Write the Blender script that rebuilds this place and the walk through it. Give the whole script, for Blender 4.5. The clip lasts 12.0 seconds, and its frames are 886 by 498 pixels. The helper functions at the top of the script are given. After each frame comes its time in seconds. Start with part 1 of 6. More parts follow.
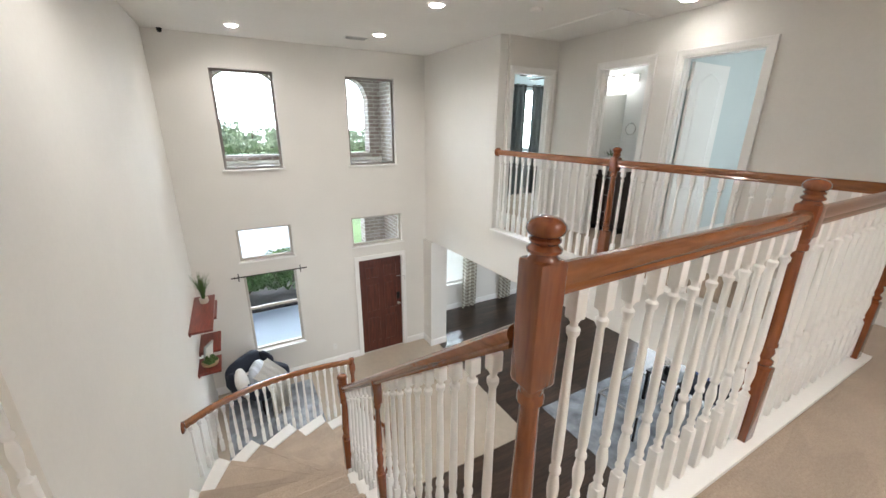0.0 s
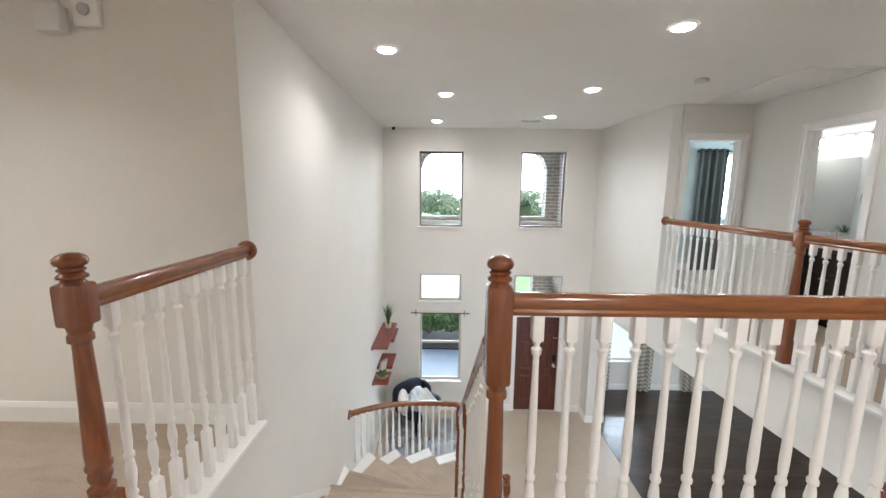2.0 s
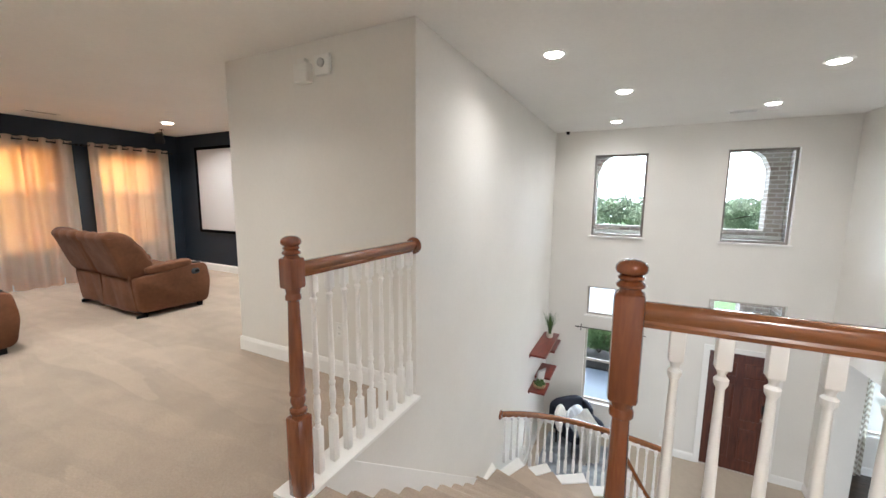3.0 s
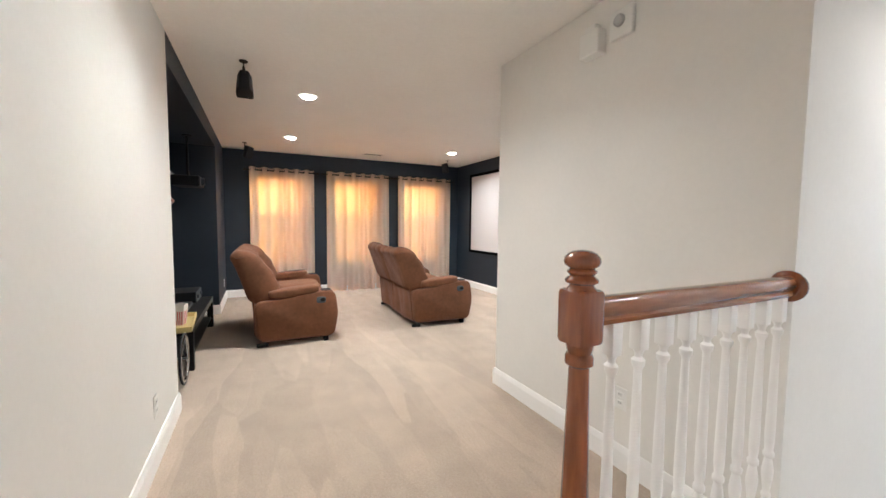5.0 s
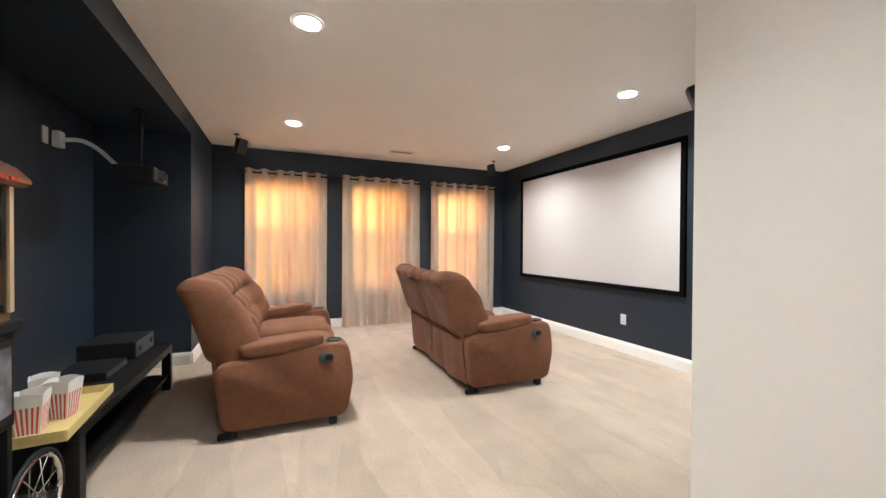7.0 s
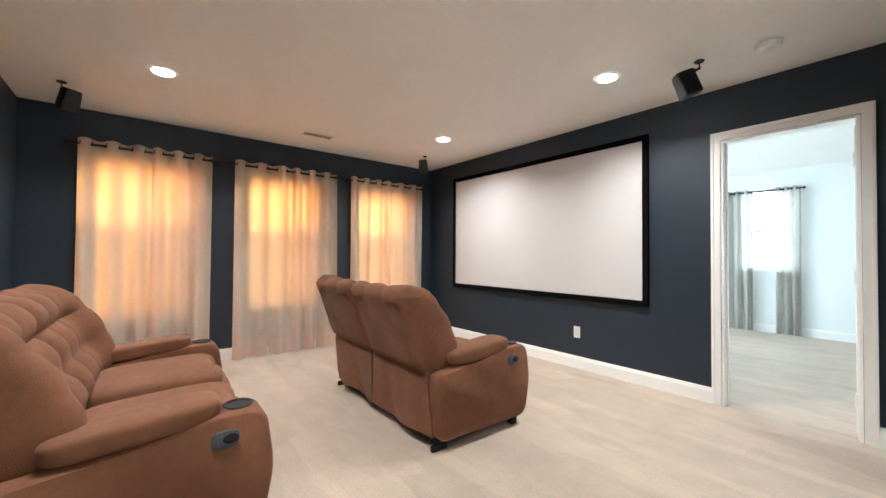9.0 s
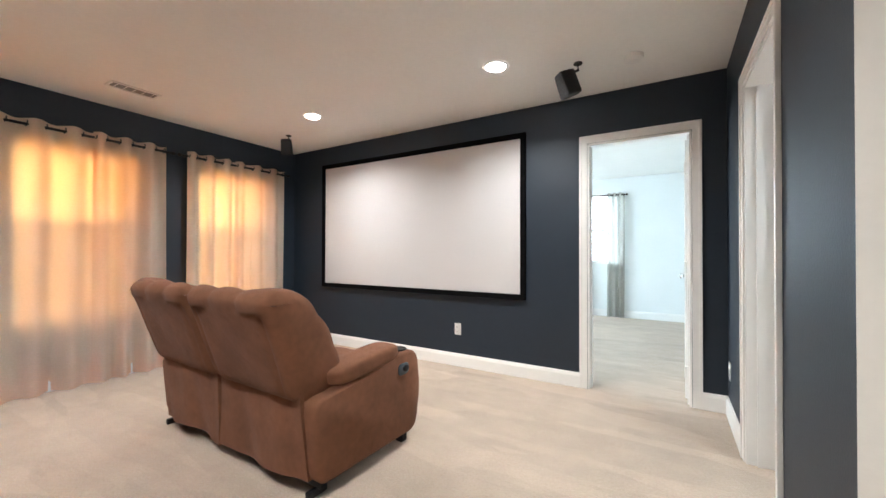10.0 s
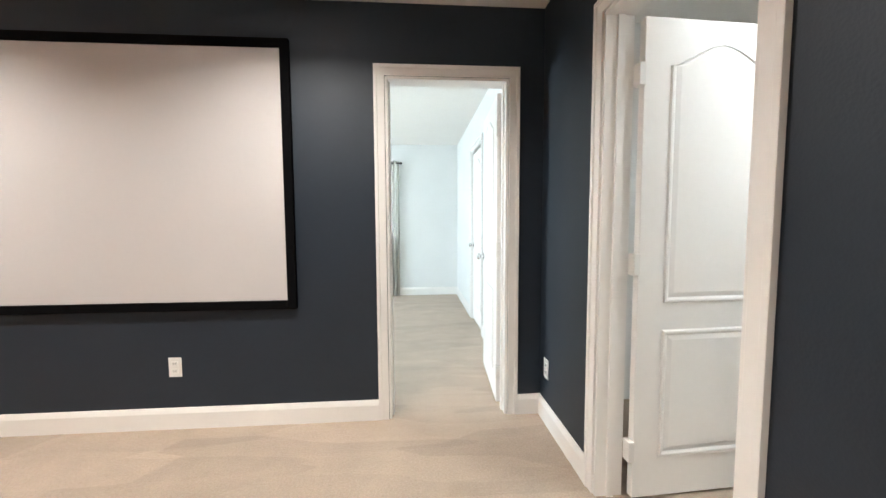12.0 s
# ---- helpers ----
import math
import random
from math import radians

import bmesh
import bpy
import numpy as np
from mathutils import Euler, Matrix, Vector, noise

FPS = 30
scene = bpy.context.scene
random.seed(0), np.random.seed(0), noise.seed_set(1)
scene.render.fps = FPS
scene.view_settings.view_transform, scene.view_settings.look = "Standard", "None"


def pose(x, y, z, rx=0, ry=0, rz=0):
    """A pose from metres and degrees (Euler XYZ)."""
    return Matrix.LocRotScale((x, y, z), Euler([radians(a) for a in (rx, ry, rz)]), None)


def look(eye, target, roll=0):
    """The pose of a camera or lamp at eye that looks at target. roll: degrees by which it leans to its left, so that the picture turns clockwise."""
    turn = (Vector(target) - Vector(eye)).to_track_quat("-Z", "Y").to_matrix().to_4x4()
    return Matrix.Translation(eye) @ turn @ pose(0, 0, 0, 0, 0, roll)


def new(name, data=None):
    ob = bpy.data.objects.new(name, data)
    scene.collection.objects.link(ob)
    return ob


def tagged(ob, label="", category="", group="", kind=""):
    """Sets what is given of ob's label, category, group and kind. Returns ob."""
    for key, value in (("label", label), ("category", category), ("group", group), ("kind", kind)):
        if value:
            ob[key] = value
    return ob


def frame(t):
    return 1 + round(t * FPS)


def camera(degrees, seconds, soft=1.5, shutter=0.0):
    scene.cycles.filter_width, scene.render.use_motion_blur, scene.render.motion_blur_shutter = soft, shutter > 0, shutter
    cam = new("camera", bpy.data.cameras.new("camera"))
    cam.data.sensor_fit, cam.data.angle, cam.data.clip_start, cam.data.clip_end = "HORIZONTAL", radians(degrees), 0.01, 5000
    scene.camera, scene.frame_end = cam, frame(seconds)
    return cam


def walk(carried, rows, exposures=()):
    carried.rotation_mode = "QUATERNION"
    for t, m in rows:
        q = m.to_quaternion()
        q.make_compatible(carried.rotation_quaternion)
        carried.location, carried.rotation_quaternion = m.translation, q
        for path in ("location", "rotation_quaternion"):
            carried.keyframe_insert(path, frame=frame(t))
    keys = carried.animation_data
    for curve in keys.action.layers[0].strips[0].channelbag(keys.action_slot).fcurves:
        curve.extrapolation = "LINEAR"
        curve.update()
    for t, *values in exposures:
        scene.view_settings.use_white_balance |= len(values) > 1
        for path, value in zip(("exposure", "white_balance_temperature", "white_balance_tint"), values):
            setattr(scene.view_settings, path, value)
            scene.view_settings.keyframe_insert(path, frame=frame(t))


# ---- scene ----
cam = camera(99.1, 12.0)
PATH = [
    (0, (0.175, 0.235, 1.385), (1.097, 1.898, 0.766), 0.5),
    (0.5, (0.264, 0.008, 1.395), (1.119, 1.745, 0.897), 0.5),
    (1, (0.408, -0.131, 1.412), (1.108, 1.696, 1.0), 0.4),
    (1.5, (0.506, -0.231, 1.413), (0.888, 1.702, 1.07), 0.4),
    (2, (0.567, -0.333, 1.403), (0.553, 1.644, 1.099), 0.6),
    (2.5, (0.647, -0.4, 1.392), (0.24, 1.537, 1.105), 0.6),
    (3, (0.732, -0.355, 1.374), (-0.162, 1.414, 1.105), 0.5),
    (3.5, (0.775, -0.29, 1.333), (-0.53, 1.208, 1.103), 0.5),
    (5.5, (-0.292, 0.189, 1.259), (-2.121, 0.992, 1.155), 0.5),
    (6, (-0.704, 0.271, 1.243), (-2.544, 1.049, 1.172), 0.5),
    (6.5, (-1.11, 0.349, 1.217), (-2.955, 1.121, 1.183), 0.3),
    (8.3, (-2.123, 0.413, 1.15), (-3.875, 1.377, 1.19), 0.3),
    (8.5, (-2.202, 0.414, 1.15), (-3.909, 1.457, 1.188), 0.3),
    (9, (-2.372, 0.393, 1.157), (-3.932, 1.645, 1.188), 0.3),
    (9.5, (-2.544, 0.435, 1.154), (-3.871, 1.931, 1.183), 0.1),
    (10, (-2.716, 0.563, 1.143), (-3.744, 2.278, 1.16), 0.1),
    (10.5, (-2.911, 0.703, 1.142), (-3.576, 2.589, 1.13), 0.0),
    (11, (-3.088, 0.884, 1.153), (-3.375, 2.863, 1.118), -0.3),
    (11.5, (-3.13, 1.24, 1.177), (-3.098, 3.237, 1.071), -0.5),
    (12, (-3.143, 1.641, 1.21), (-2.993, 3.63, 1.068), -0.3),
]
EXPOSURES = [(0, 0.38, 6400, 10), (1.0, 0.38, 6250, 10), (2.5, 0.44, 6150, 10), (3.5, 0.42, 6150, 10), (5.5, 0.80, 5950, 10), (6.5, 0.76, 6050, 10), (8.5, 0.76, 6050, 9), (9.5, 0.66, 6000, 10), (11, 0.7, 6050, 11), (12, 0.5, 6500, 13)]
walk(cam, [(t, look(eye, target, roll)) for t, eye, target, roll in PATH], EXPOSURES)

# ---- light ----
world = bpy.data.worlds.new("sky")
scene.world = world
world.use_nodes = True
wn = world.node_tree.nodes
sky = wn.new("ShaderNodeTexSky")
sky.sky_type = "NISHITA"
sky.sun_disc = False
sky.sun_elevation, sky.sun_rotation = radians(71), radians(200)
world.node_tree.links.new(sky.outputs[0], wn["Background"].inputs[0])
wn["Background"].inputs[1].default_value = 0.15
sun = new("sun", bpy.data.lights.new("sun", "SUN"))
sun.data.energy, sun.data.angle, sun.data.color = 5.0, radians(0.5), (1, 0.95, 0.88)
sun.matrix_world = look((0, 0, 10), (0.10, 0.28, 9.135))


def area(name, eye, target, w, h, watts, colour=(1, 1, 1), shape="RECTANGLE", spread=180):
    lamp = new(name, bpy.data.lights.new(name, "AREA"))
    lamp.data.shape, lamp.data.size, lamp.data.size_y = shape, w, h
    lamp.data.energy, lamp.data.color = watts, colour
    lamp.data.spread = radians(spread)
    lamp.matrix_world = look(eye, target)
    return lamp


# ---- materials ----
def material(name, colour, rough=0.5, metal=0.0, grain=0.06, scale=40.0, bump=0.0, blotch=0.05, blotch_scale=2.0,
             stretch=(1, 1, 1), bump_scale=None, spec=0.5, coat=0.0):
    """Colour with fine grain and large blotches, and a fine relief."""
    m = bpy.data.materials.new(name)
    m.use_nodes = True
    nt = m.node_tree
    n, l = nt.nodes, nt.links
    b = n["Principled BSDF"]
    b.inputs["Roughness"].default_value = rough
    b.inputs["Metallic"].default_value = metal
    b.inputs["Specular IOR Level"].default_value = spec
    b.inputs["Coat Weight"].default_value = coat
    b.inputs["Coat Roughness"].default_value = 0.15
    co = n.new("ShaderNodeTexCoord")
    mp = n.new("ShaderNodeMapping")
    mp.inputs["Scale"].default_value = stretch
    l.new(co.outputs["Object"], mp.inputs[0])
    fine = n.new("ShaderNodeTexNoise")
    fine.inputs["Scale"].default_value = scale
    fine.inputs["Detail"].default_value = 6
    big = n.new("ShaderNodeTexNoise")
    big.inputs["Scale"].default_value = blotch_scale
    l.new(mp.outputs[0], fine.inputs["Vector"])
    l.new(mp.outputs[0], big.inputs["Vector"])
    last = None
    for src, amount in ((fine, grain), (big, blotch)):
        mr = n.new("ShaderNodeMapRange")
        mr.inputs[1].default_value, mr.inputs[2].default_value = 0.25, 0.75
        mr.inputs[3].default_value, mr.inputs[4].default_value = 1 - amount, 1 + amount
        l.new(src.outputs[0], mr.inputs[0])
        if last is None:
            last = mr.outputs[0]
        else:
            mu = n.new("ShaderNodeMath")
            mu.operation = "MULTIPLY"
            l.new(last, mu.inputs[0])
            l.new(mr.outputs[0], mu.inputs[1])
            last = mu.outputs[0]
    rgb = n.new("ShaderNodeVectorMath")
    rgb.operation = "SCALE"
    rgb.inputs[0].default_value = colour
    l.new(last, rgb.inputs["Scale"])
    l.new(rgb.outputs[0], b.inputs["Base Color"])
    if bump:
        bp = n.new("ShaderNodeBump")
        bp.inputs["Strength"].default_value = bump
        bp.inputs["Distance"].default_value = 0.01
        src = fine
        if bump_scale:
            src = n.new("ShaderNodeTexNoise")
            src.inputs["Scale"].default_value = bump_scale
            src.inputs["Detail"].default_value = 3
            l.new(mp.outputs[0], src.inputs["Vector"])
        l.new(src.outputs[0], bp.inputs["Height"])
        l.new(bp.outputs[0], b.inputs["Normal"])
    return m


def glow(name, colour, strength):
    m = bpy.data.materials.new(name)
    m.use_nodes = True
    b = m.node_tree.nodes["Principled BSDF"]
    b.inputs["Base Color"].default_value = (0.8, 0.8, 0.8, 1)
    b.inputs["Emission Color"].default_value = (*colour, 1)
    b.inputs["Emission Strength"].default_value = strength
    return m


def wood(name, dark, light, rough=0.3, scale=9.0, along="Y", coat=0.3, vary=0.0):
    """Grain that runs along one axis of the object; vary: lightness from piece to piece."""
    m = bpy.data.materials.new(name)
    m.use_nodes = True
    n, l = m.node_tree.nodes, m.node_tree.links
    b = n["Principled BSDF"]
    b.inputs["Roughness"].default_value = rough
    b.inputs["Coat Weight"].default_value = coat
    b.inputs["Coat Roughness"].default_value = 0.07
    co = n.new("ShaderNodeTexCoord")
    mp = n.new("ShaderNodeMapping")
    mp.inputs["Scale"].default_value = {"X": (0.12, 1, 1), "Y": (1, 0.12, 1), "Z": (1, 1, 0.12)}[along]
    info = n.new("ShaderNodeObjectInfo")
    add = n.new("ShaderNodeVectorMath")
    add.operation = "ADD"
    l.new(co.outputs["Object"], add.inputs[0])
    sc = n.new("ShaderNodeMath")
    sc.operation = "MULTIPLY"
    sc.inputs[1].default_value = 30.0
    l.new(info.outputs["Random"], sc.inputs[0])
    l.new(sc.outputs[0], add.inputs[1])
    l.new(add.outputs[0], mp.inputs[0])
    t = n.new("ShaderNodeTexNoise")
    t.inputs["Scale"].default_value = scale * 6
    t.inputs["Detail"].default_value = 8
    t.inputs["Distortion"].default_value = 0.6
    l.new(mp.outputs[0], t.inputs["Vector"])
    r = n.new("ShaderNodeValToRGB")
    r.color_ramp.elements[0].position, r.color_ramp.elements[1].position = 0.3, 0.72
    r.color_ramp.elements[0].color, r.color_ramp.elements[1].color = (*dark, 1), (*light, 1)
    l.new(t.outputs[0], r.inputs[0])
    out = r.outputs[0]
    if vary:
        hsv = n.new("ShaderNodeHueSaturation")
        mr = n.new("ShaderNodeMapRange")
        mr.inputs[3].default_value, mr.inputs[4].default_value = 1 - vary, 1 + vary
        l.new(info.outputs["Random"], mr.inputs[0])
        l.new(mr.outputs[0], hsv.inputs["Value"])
        l.new(out, hsv.inputs["Color"])
        out = hsv.outputs[0]
    l.new(out, b.inputs["Base Color"])
    bp = n.new("ShaderNodeBump")
    bp.inputs["Strength"].default_value, bp.inputs["Distance"].default_value = 0.12, 0.003
    l.new(t.outputs[0], bp.inputs["Height"])
    l.new(bp.outputs[0], b.inputs["Normal"])
    return m


WHITE = material("wall paint warm white", (0.76, 0.737, 0.695), 0.6, bump=0.05, bump_scale=90, grain=0.015, blotch=0.02)
BLUE = material("wall paint navy", (0.0125, 0.021, 0.034), 0.54, bump=0.10, bump_scale=130, grain=0.05, blotch=0.08)
COOL = material("wall paint pale blue grey", (0.64, 0.70, 0.70), 0.6, bump=0.1, bump_scale=90, grain=0.015, blotch=0.02)
PALE = material("wall paint cool white", (0.78, 0.80, 0.79), 0.6, bump=0.1, bump_scale=90, grain=0.015, blotch=0.02)
CEIL = material("ceiling paint", (0.84, 0.825, 0.79), 0.8, bump=0.15, bump_scale=120, grain=0.02, blotch=0.015)
TRIM = material("trim paint", (0.86, 0.845, 0.82), 0.35, grain=0.01, blotch=0.015)
TILE = material("entry tile", (0.46, 0.39, 0.31), 0.35, grain=0.05, scale=12, blotch=0.06, blotch_scale=1.3)
OAK = wood("stained oak", (0.185, 0.062, 0.019), (0.285, 0.102, 0.034), 0.22, 9, "Y", coat=0.5)
OAK_X = wood("stained oak along", (0.185, 0.062, 0.019), (0.285, 0.102, 0.034), 0.22, 9, "X", coat=0.5)
OAK_Z = wood("stained oak upright", (0.160, 0.040, 0.012), (0.250, 0.072, 0.022), 0.2, 9, "Z", coat=0.6)
CHERRY = wood("cherry shelf", (0.13, 0.022, 0.014), (0.24, 0.045, 0.028), 0.35, 6, "Y")
DOOR_WOOD = wood("mahogany door", (0.055, 0.012, 0.007), (0.12, 0.028, 0.014), 0.35, 5, "Z")
PLANK = wood("dark floor plank", (0.020, 0.010, 0.006), (0.060, 0.034, 0.022), 0.28, 5, "Y", coat=0.25, vary=0.35)
BLACK = material("black plastic", (0.010, 0.010, 0.011), 0.5, grain=0.08, spec=0.25)
BLACK_WOOD = material("black brown wood veneer", (0.0075, 0.0065, 0.0065), 0.45, spec=0.3, grain=0.2, scale=20, stretch=(0.15, 1, 1))
CHROME = material("chrome", (0.75, 0.75, 0.76), 0.15, 1.0, grain=0.02)
STEEL = material("brushed steel", (0.5, 0.5, 0.5), 0.3, 1.0, grain=0.05)
BRONZE = material("dark bronze", (0.03, 0.024, 0.02), 0.4, 0.7)
PLASTIC = material("white plastic", (0.78, 0.77, 0.74), 0.4, grain=0.01)
VELVET = material("black velvet", (0.004, 0.004, 0.0045), 0.95, grain=0.1, spec=0.05)
SCREEN = material("projection fabric", (0.56, 0.535, 0.53), 0.85, grain=0.01, blotch=0.01)
LENS = glow("led diffuser", (1.0, 0.95, 0.89), 55.0)
GLASS = bpy.data.materials.new("window glass")
GLASS.use_nodes = True
gb = GLASS.node_tree.nodes["Principled BSDF"]
gb.inputs["Transmission Weight"].default_value = 1.0
gb.inputs["Roughness"].default_value = 0.0
gb.inputs["IOR"].default_value = 1.05


def carpet_material():
    """Cut pile with vacuum bands."""
    m = material("beige carpet", (0.464, 0.371, 0.291), 0.95, grain=0.12, scale=90, bump=0.6, bump_scale=230, blotch=0.07, blotch_scale=5, spec=0.1)
    n, l = m.node_tree.nodes, m.node_tree.links
    b = n["Principled BSDF"]
    co = n.new("ShaderNodeTexCoord")
    for turn, size, low, high in ((0.12, 1.15, 0.93, 1.06), (-0.42, 1.5, 0.955, 1.055), (0.62, 1.3, 0.965, 1.03)):
        mp = n.new("ShaderNodeMapping")
        mp.inputs["Rotation"].default_value = (0, 0, turn)
        mp.inputs["Scale"].default_value = (0.5, 2.7, 1)
        wob = n.new("ShaderNodeTexNoise")
        wob.inputs["Scale"].default_value = 2.2
        mixv = n.new("ShaderNodeVectorMath")
        mixv.operation = "MULTIPLY_ADD"
        mixv.inputs[1].default_value = (0.06, 0.06, 0)
        l.new(co.outputs["Object"], wob.inputs["Vector"])
        l.new(wob.outputs["Color"], mixv.inputs[0])
        l.new(co.outputs["Object"], mixv.inputs[2])
        l.new(mixv.outputs[0], mp.inputs[0])
        v = n.new("ShaderNodeTexVoronoi")
        v.feature = "SMOOTH_F1"
        v.distance = "MANHATTAN"
        v.inputs["Smoothness"].default_value = 0.05
        v.inputs["Scale"].default_value = size
        l.new(mp.outputs[0], v.inputs["Vector"])
        bw = n.new("ShaderNodeRGBToBW")
        l.new(v.outputs["Color"], bw.inputs[0])
        mr = n.new("ShaderNodeMapRange")
        mr.inputs[1].default_value, mr.inputs[2].default_value = 0.2, 0.8
        mr.inputs[3].default_value, mr.inputs[4].default_value = low, high
        l.new(bw.outputs[0], mr.inputs[0])
        src = b.inputs["Base Color"].links[0].from_socket
        sc = n.new("ShaderNodeVectorMath")
        sc.operation = "SCALE"
        l.new(src, sc.inputs[0])
        l.new(mr.outputs[0], sc.inputs["Scale"])
        l.new(sc.outputs[0], b.inputs["Base Color"])
    b.inputs["Sheen Weight"].default_value = 0.15
    return m


CARPET = carpet_material()


# ---- mesh helpers ----
def mesh(name, bm, mats, smooth=False):
    me = bpy.data.meshes.new(name)
    bm.normal_update()
    bm.to_mesh(me)
    bm.free()
    for m in mats if isinstance(mats, (list, tuple)) else [mats]:
        me.materials.append(m)
    if smooth:
        me.polygons.foreach_set("use_smooth", [True] * len(me.polygons))
        me.set_sharp_from_angle(angle=radians(40))
    return me


def part(name, bm, mat, parent=None, label="", smooth=False, at=None):
    ob = new(name, bm if isinstance(bm, bpy.types.Mesh) else mesh(name, bm, mat, smooth))
    if parent is not None:
        ob.parent = parent
    if at is not None:
        ob.matrix_local = at
    if label:
        tagged(ob, label)
    return ob


def empty(name, m, label, category, group="", kind=""):
    ob = new(name)
    ob.empty_display_size = 0.1
    ob.matrix_world = m
    return tagged(ob, label, category, group, kind)


def box(bm, x0, x1, y0, y1, z0, z1, bevel=0.0, index=0, m=None):
    r = bmesh.ops.create_cube(bm, size=1, matrix=Matrix.LocRotScale(((x0 + x1) / 2, (y0 + y1) / 2, (z0 + z1) / 2), None, (x1 - x0, y1 - y0, z1 - z0)))
    vs = r["verts"]
    fs = set(f for v in vs for f in v.link_faces)
    for f in fs:
        f.material_index = index
    if bevel:
        es = set(e for v in vs for e in v.link_edges)
        q = bmesh.ops.bevel(bm, geom=list(es), offset=bevel, segments=2, profile=0.5, affect="EDGES")
        vs = list(set(v for f in q["faces"] for v in f.verts) | set(v for v in vs if v.is_valid))
    if m is not None:
        bmesh.ops.transform(bm, matrix=m, verts=vs)
    return vs


def boxmesh(*a, **k):
    bm = bmesh.new()
    box(bm, *a, **k)
    return bm


def prism(bm, pts, z0, z1, index=0):
    """An upright prism over a polygon given counter-clockwise."""
    lo = [bm.verts.new((x, y, z0)) for x, y in pts]
    hi = [bm.verts.new((x, y, z1)) for x, y in pts]
    k = len(pts)
    fs = [bm.faces.new(lo[::-1]), bm.faces.new(hi)]
    for i in range(k):
        fs.append(bm.faces.new((lo[i], lo[(i + 1) % k], hi[(i + 1) % k], hi[i])))
    for f in fs:
        f.material_index = index
    return lo + hi


def lathe(bm, rows, seg=14, square=(), m=None):
    """Rings of (radius, z) round z; joined from bottom to top, closed at both ends."""
    rings = []
    for r, z in rows:
        rings.append([bm.verts.new((r * math.cos(2 * math.pi * i / seg), r * math.sin(2 * math.pi * i / seg), z)) for i in range(seg)])
    for a, b in zip(rings, rings[1:]):
        for i in range(seg):
            bm.faces.new((a[i], a[(i + 1) % seg], b[(i + 1) % seg], b[i]))
    bm.faces.new(rings[0][::-1])
    bm.faces.new(rings[-1])
    vs = [v for r in rings for v in r]
    if m is not None:
        bmesh.ops.transform(bm, matrix=m, verts=vs)
    return vs


def tube(bm, pts, r, seg=8):
    """A round bar along points."""
    pts = [Vector(p) for p in pts]
    rings = []
    for i, p in enumerate(pts):
        d = (pts[min(i + 1, len(pts) - 1)] - pts[max(i - 1, 0)]).normalized()
        u = d.cross(Vector((0, 0, 1)))
        u = u.normalized() if u.length > 1e-3 else Vector((1, 0, 0))
        w = d.cross(u)
        rings.append([bm.verts.new(p + r * (math.cos(a) * u + math.sin(a) * w)) for a in (2 * math.pi * k / seg for k in range(seg))])
    for a, b in zip(rings, rings[1:]):
        for i in range(seg):
            bm.faces.new((a[i], a[(i + 1) % seg], b[(i + 1) % seg], b[i]))
    bm.faces.new(rings[0][::-1])
    bm.faces.new(rings[-1])
    bmesh.ops.recalc_face_normals(bm, faces=bm.faces[:])


def sweep(bm, pts, section, closed_ends=True):
    """A profile (u sideways, v up) carried along points, kept upright."""
    pts = [Vector(p) for p in pts]
    rings = []
    for i, p in enumerate(pts):
        d = pts[min(i + 1, len(pts) - 1)] - pts[max(i - 1, 0)]
        side = Vector((d.y, -d.x, 0)).normalized()
        rings.append([bm.verts.new(p + side * u + Vector((0, 0, v))) for u, v in section])
    k = len(section)
    for a, b in zip(rings, rings[1:]):
        for i in range(k):
            bm.faces.new((a[i], a[(i + 1) % k], b[(i + 1) % k], b[i]))
    bm.faces.new(rings[0][::-1])
    bm.faces.new(rings[-1])
    bmesh.ops.recalc_face_normals(bm, faces=bm.faces[:])


def wall(name, axis, face, back, a0, a1, z0, z1, holes=(), front=WHITE, rear=None, label=""):
    """A wall along x or y whose face lies at `face` and its rear at `back`; holes are (a0, a1, z0, z1)."""
    bm = bmesh.new()
    lo, hi = min(face, back), max(face, back)
    cuts = sorted(set([a0, a1] + [min(max(v, a0), a1) for h in holes for v in h[:2]]))
    for c0, c1 in zip(cuts, cuts[1:]):
        mid = (c0 + c1) / 2
        zs = [z0]
        for h in sorted((h for h in holes if h[0] < mid < h[1]), key=lambda h: h[2]):
            zs += [h[2], h[3]]
        zs.append(z1)
        for b0, b1 in zip(zs[::2], zs[1::2]):
            if b1 - b0 > 1e-4:
                if axis == "x":
                    box(bm, c0, c1, lo, hi, b0, b1)
                else:
                    box(bm, lo, hi, c0, c1, b0, b1)
    bmesh.ops.remove_doubles(bm, verts=bm.verts[:], dist=1e-5)
    seen = {}
    bm.verts.index_update()
    for f in bm.faces[:]:
        seen.setdefault(tuple(sorted(v.index for v in f.verts)), []).append(f)
    bmesh.ops.delete(bm, geom=[f for fs in seen.values() if len(fs) > 1 for f in fs], context="FACES_ONLY")
    k = 1 if axis == "x" else 0
    s = 1 if back > face else -1
    bm.normal_update()
    for f in bm.faces:
        f.material_index = 1 if f.normal[k] * s > 0.5 else 0
    return tagged(part(name, bm, [front, rear or front]), label, "wall", kind="structure")


# ---- levels and lines of the plan ----
H = 2.465          # upper ceiling
LOW = -2.735       # entry floor
FRONT = 6.35       # front wall, inner face
NORTH = 3.915      # screen wall
WEST = -7.075
SOUTH = -0.43
STAIR = -0.535     # wall beside the stairs
EAST = 4.255


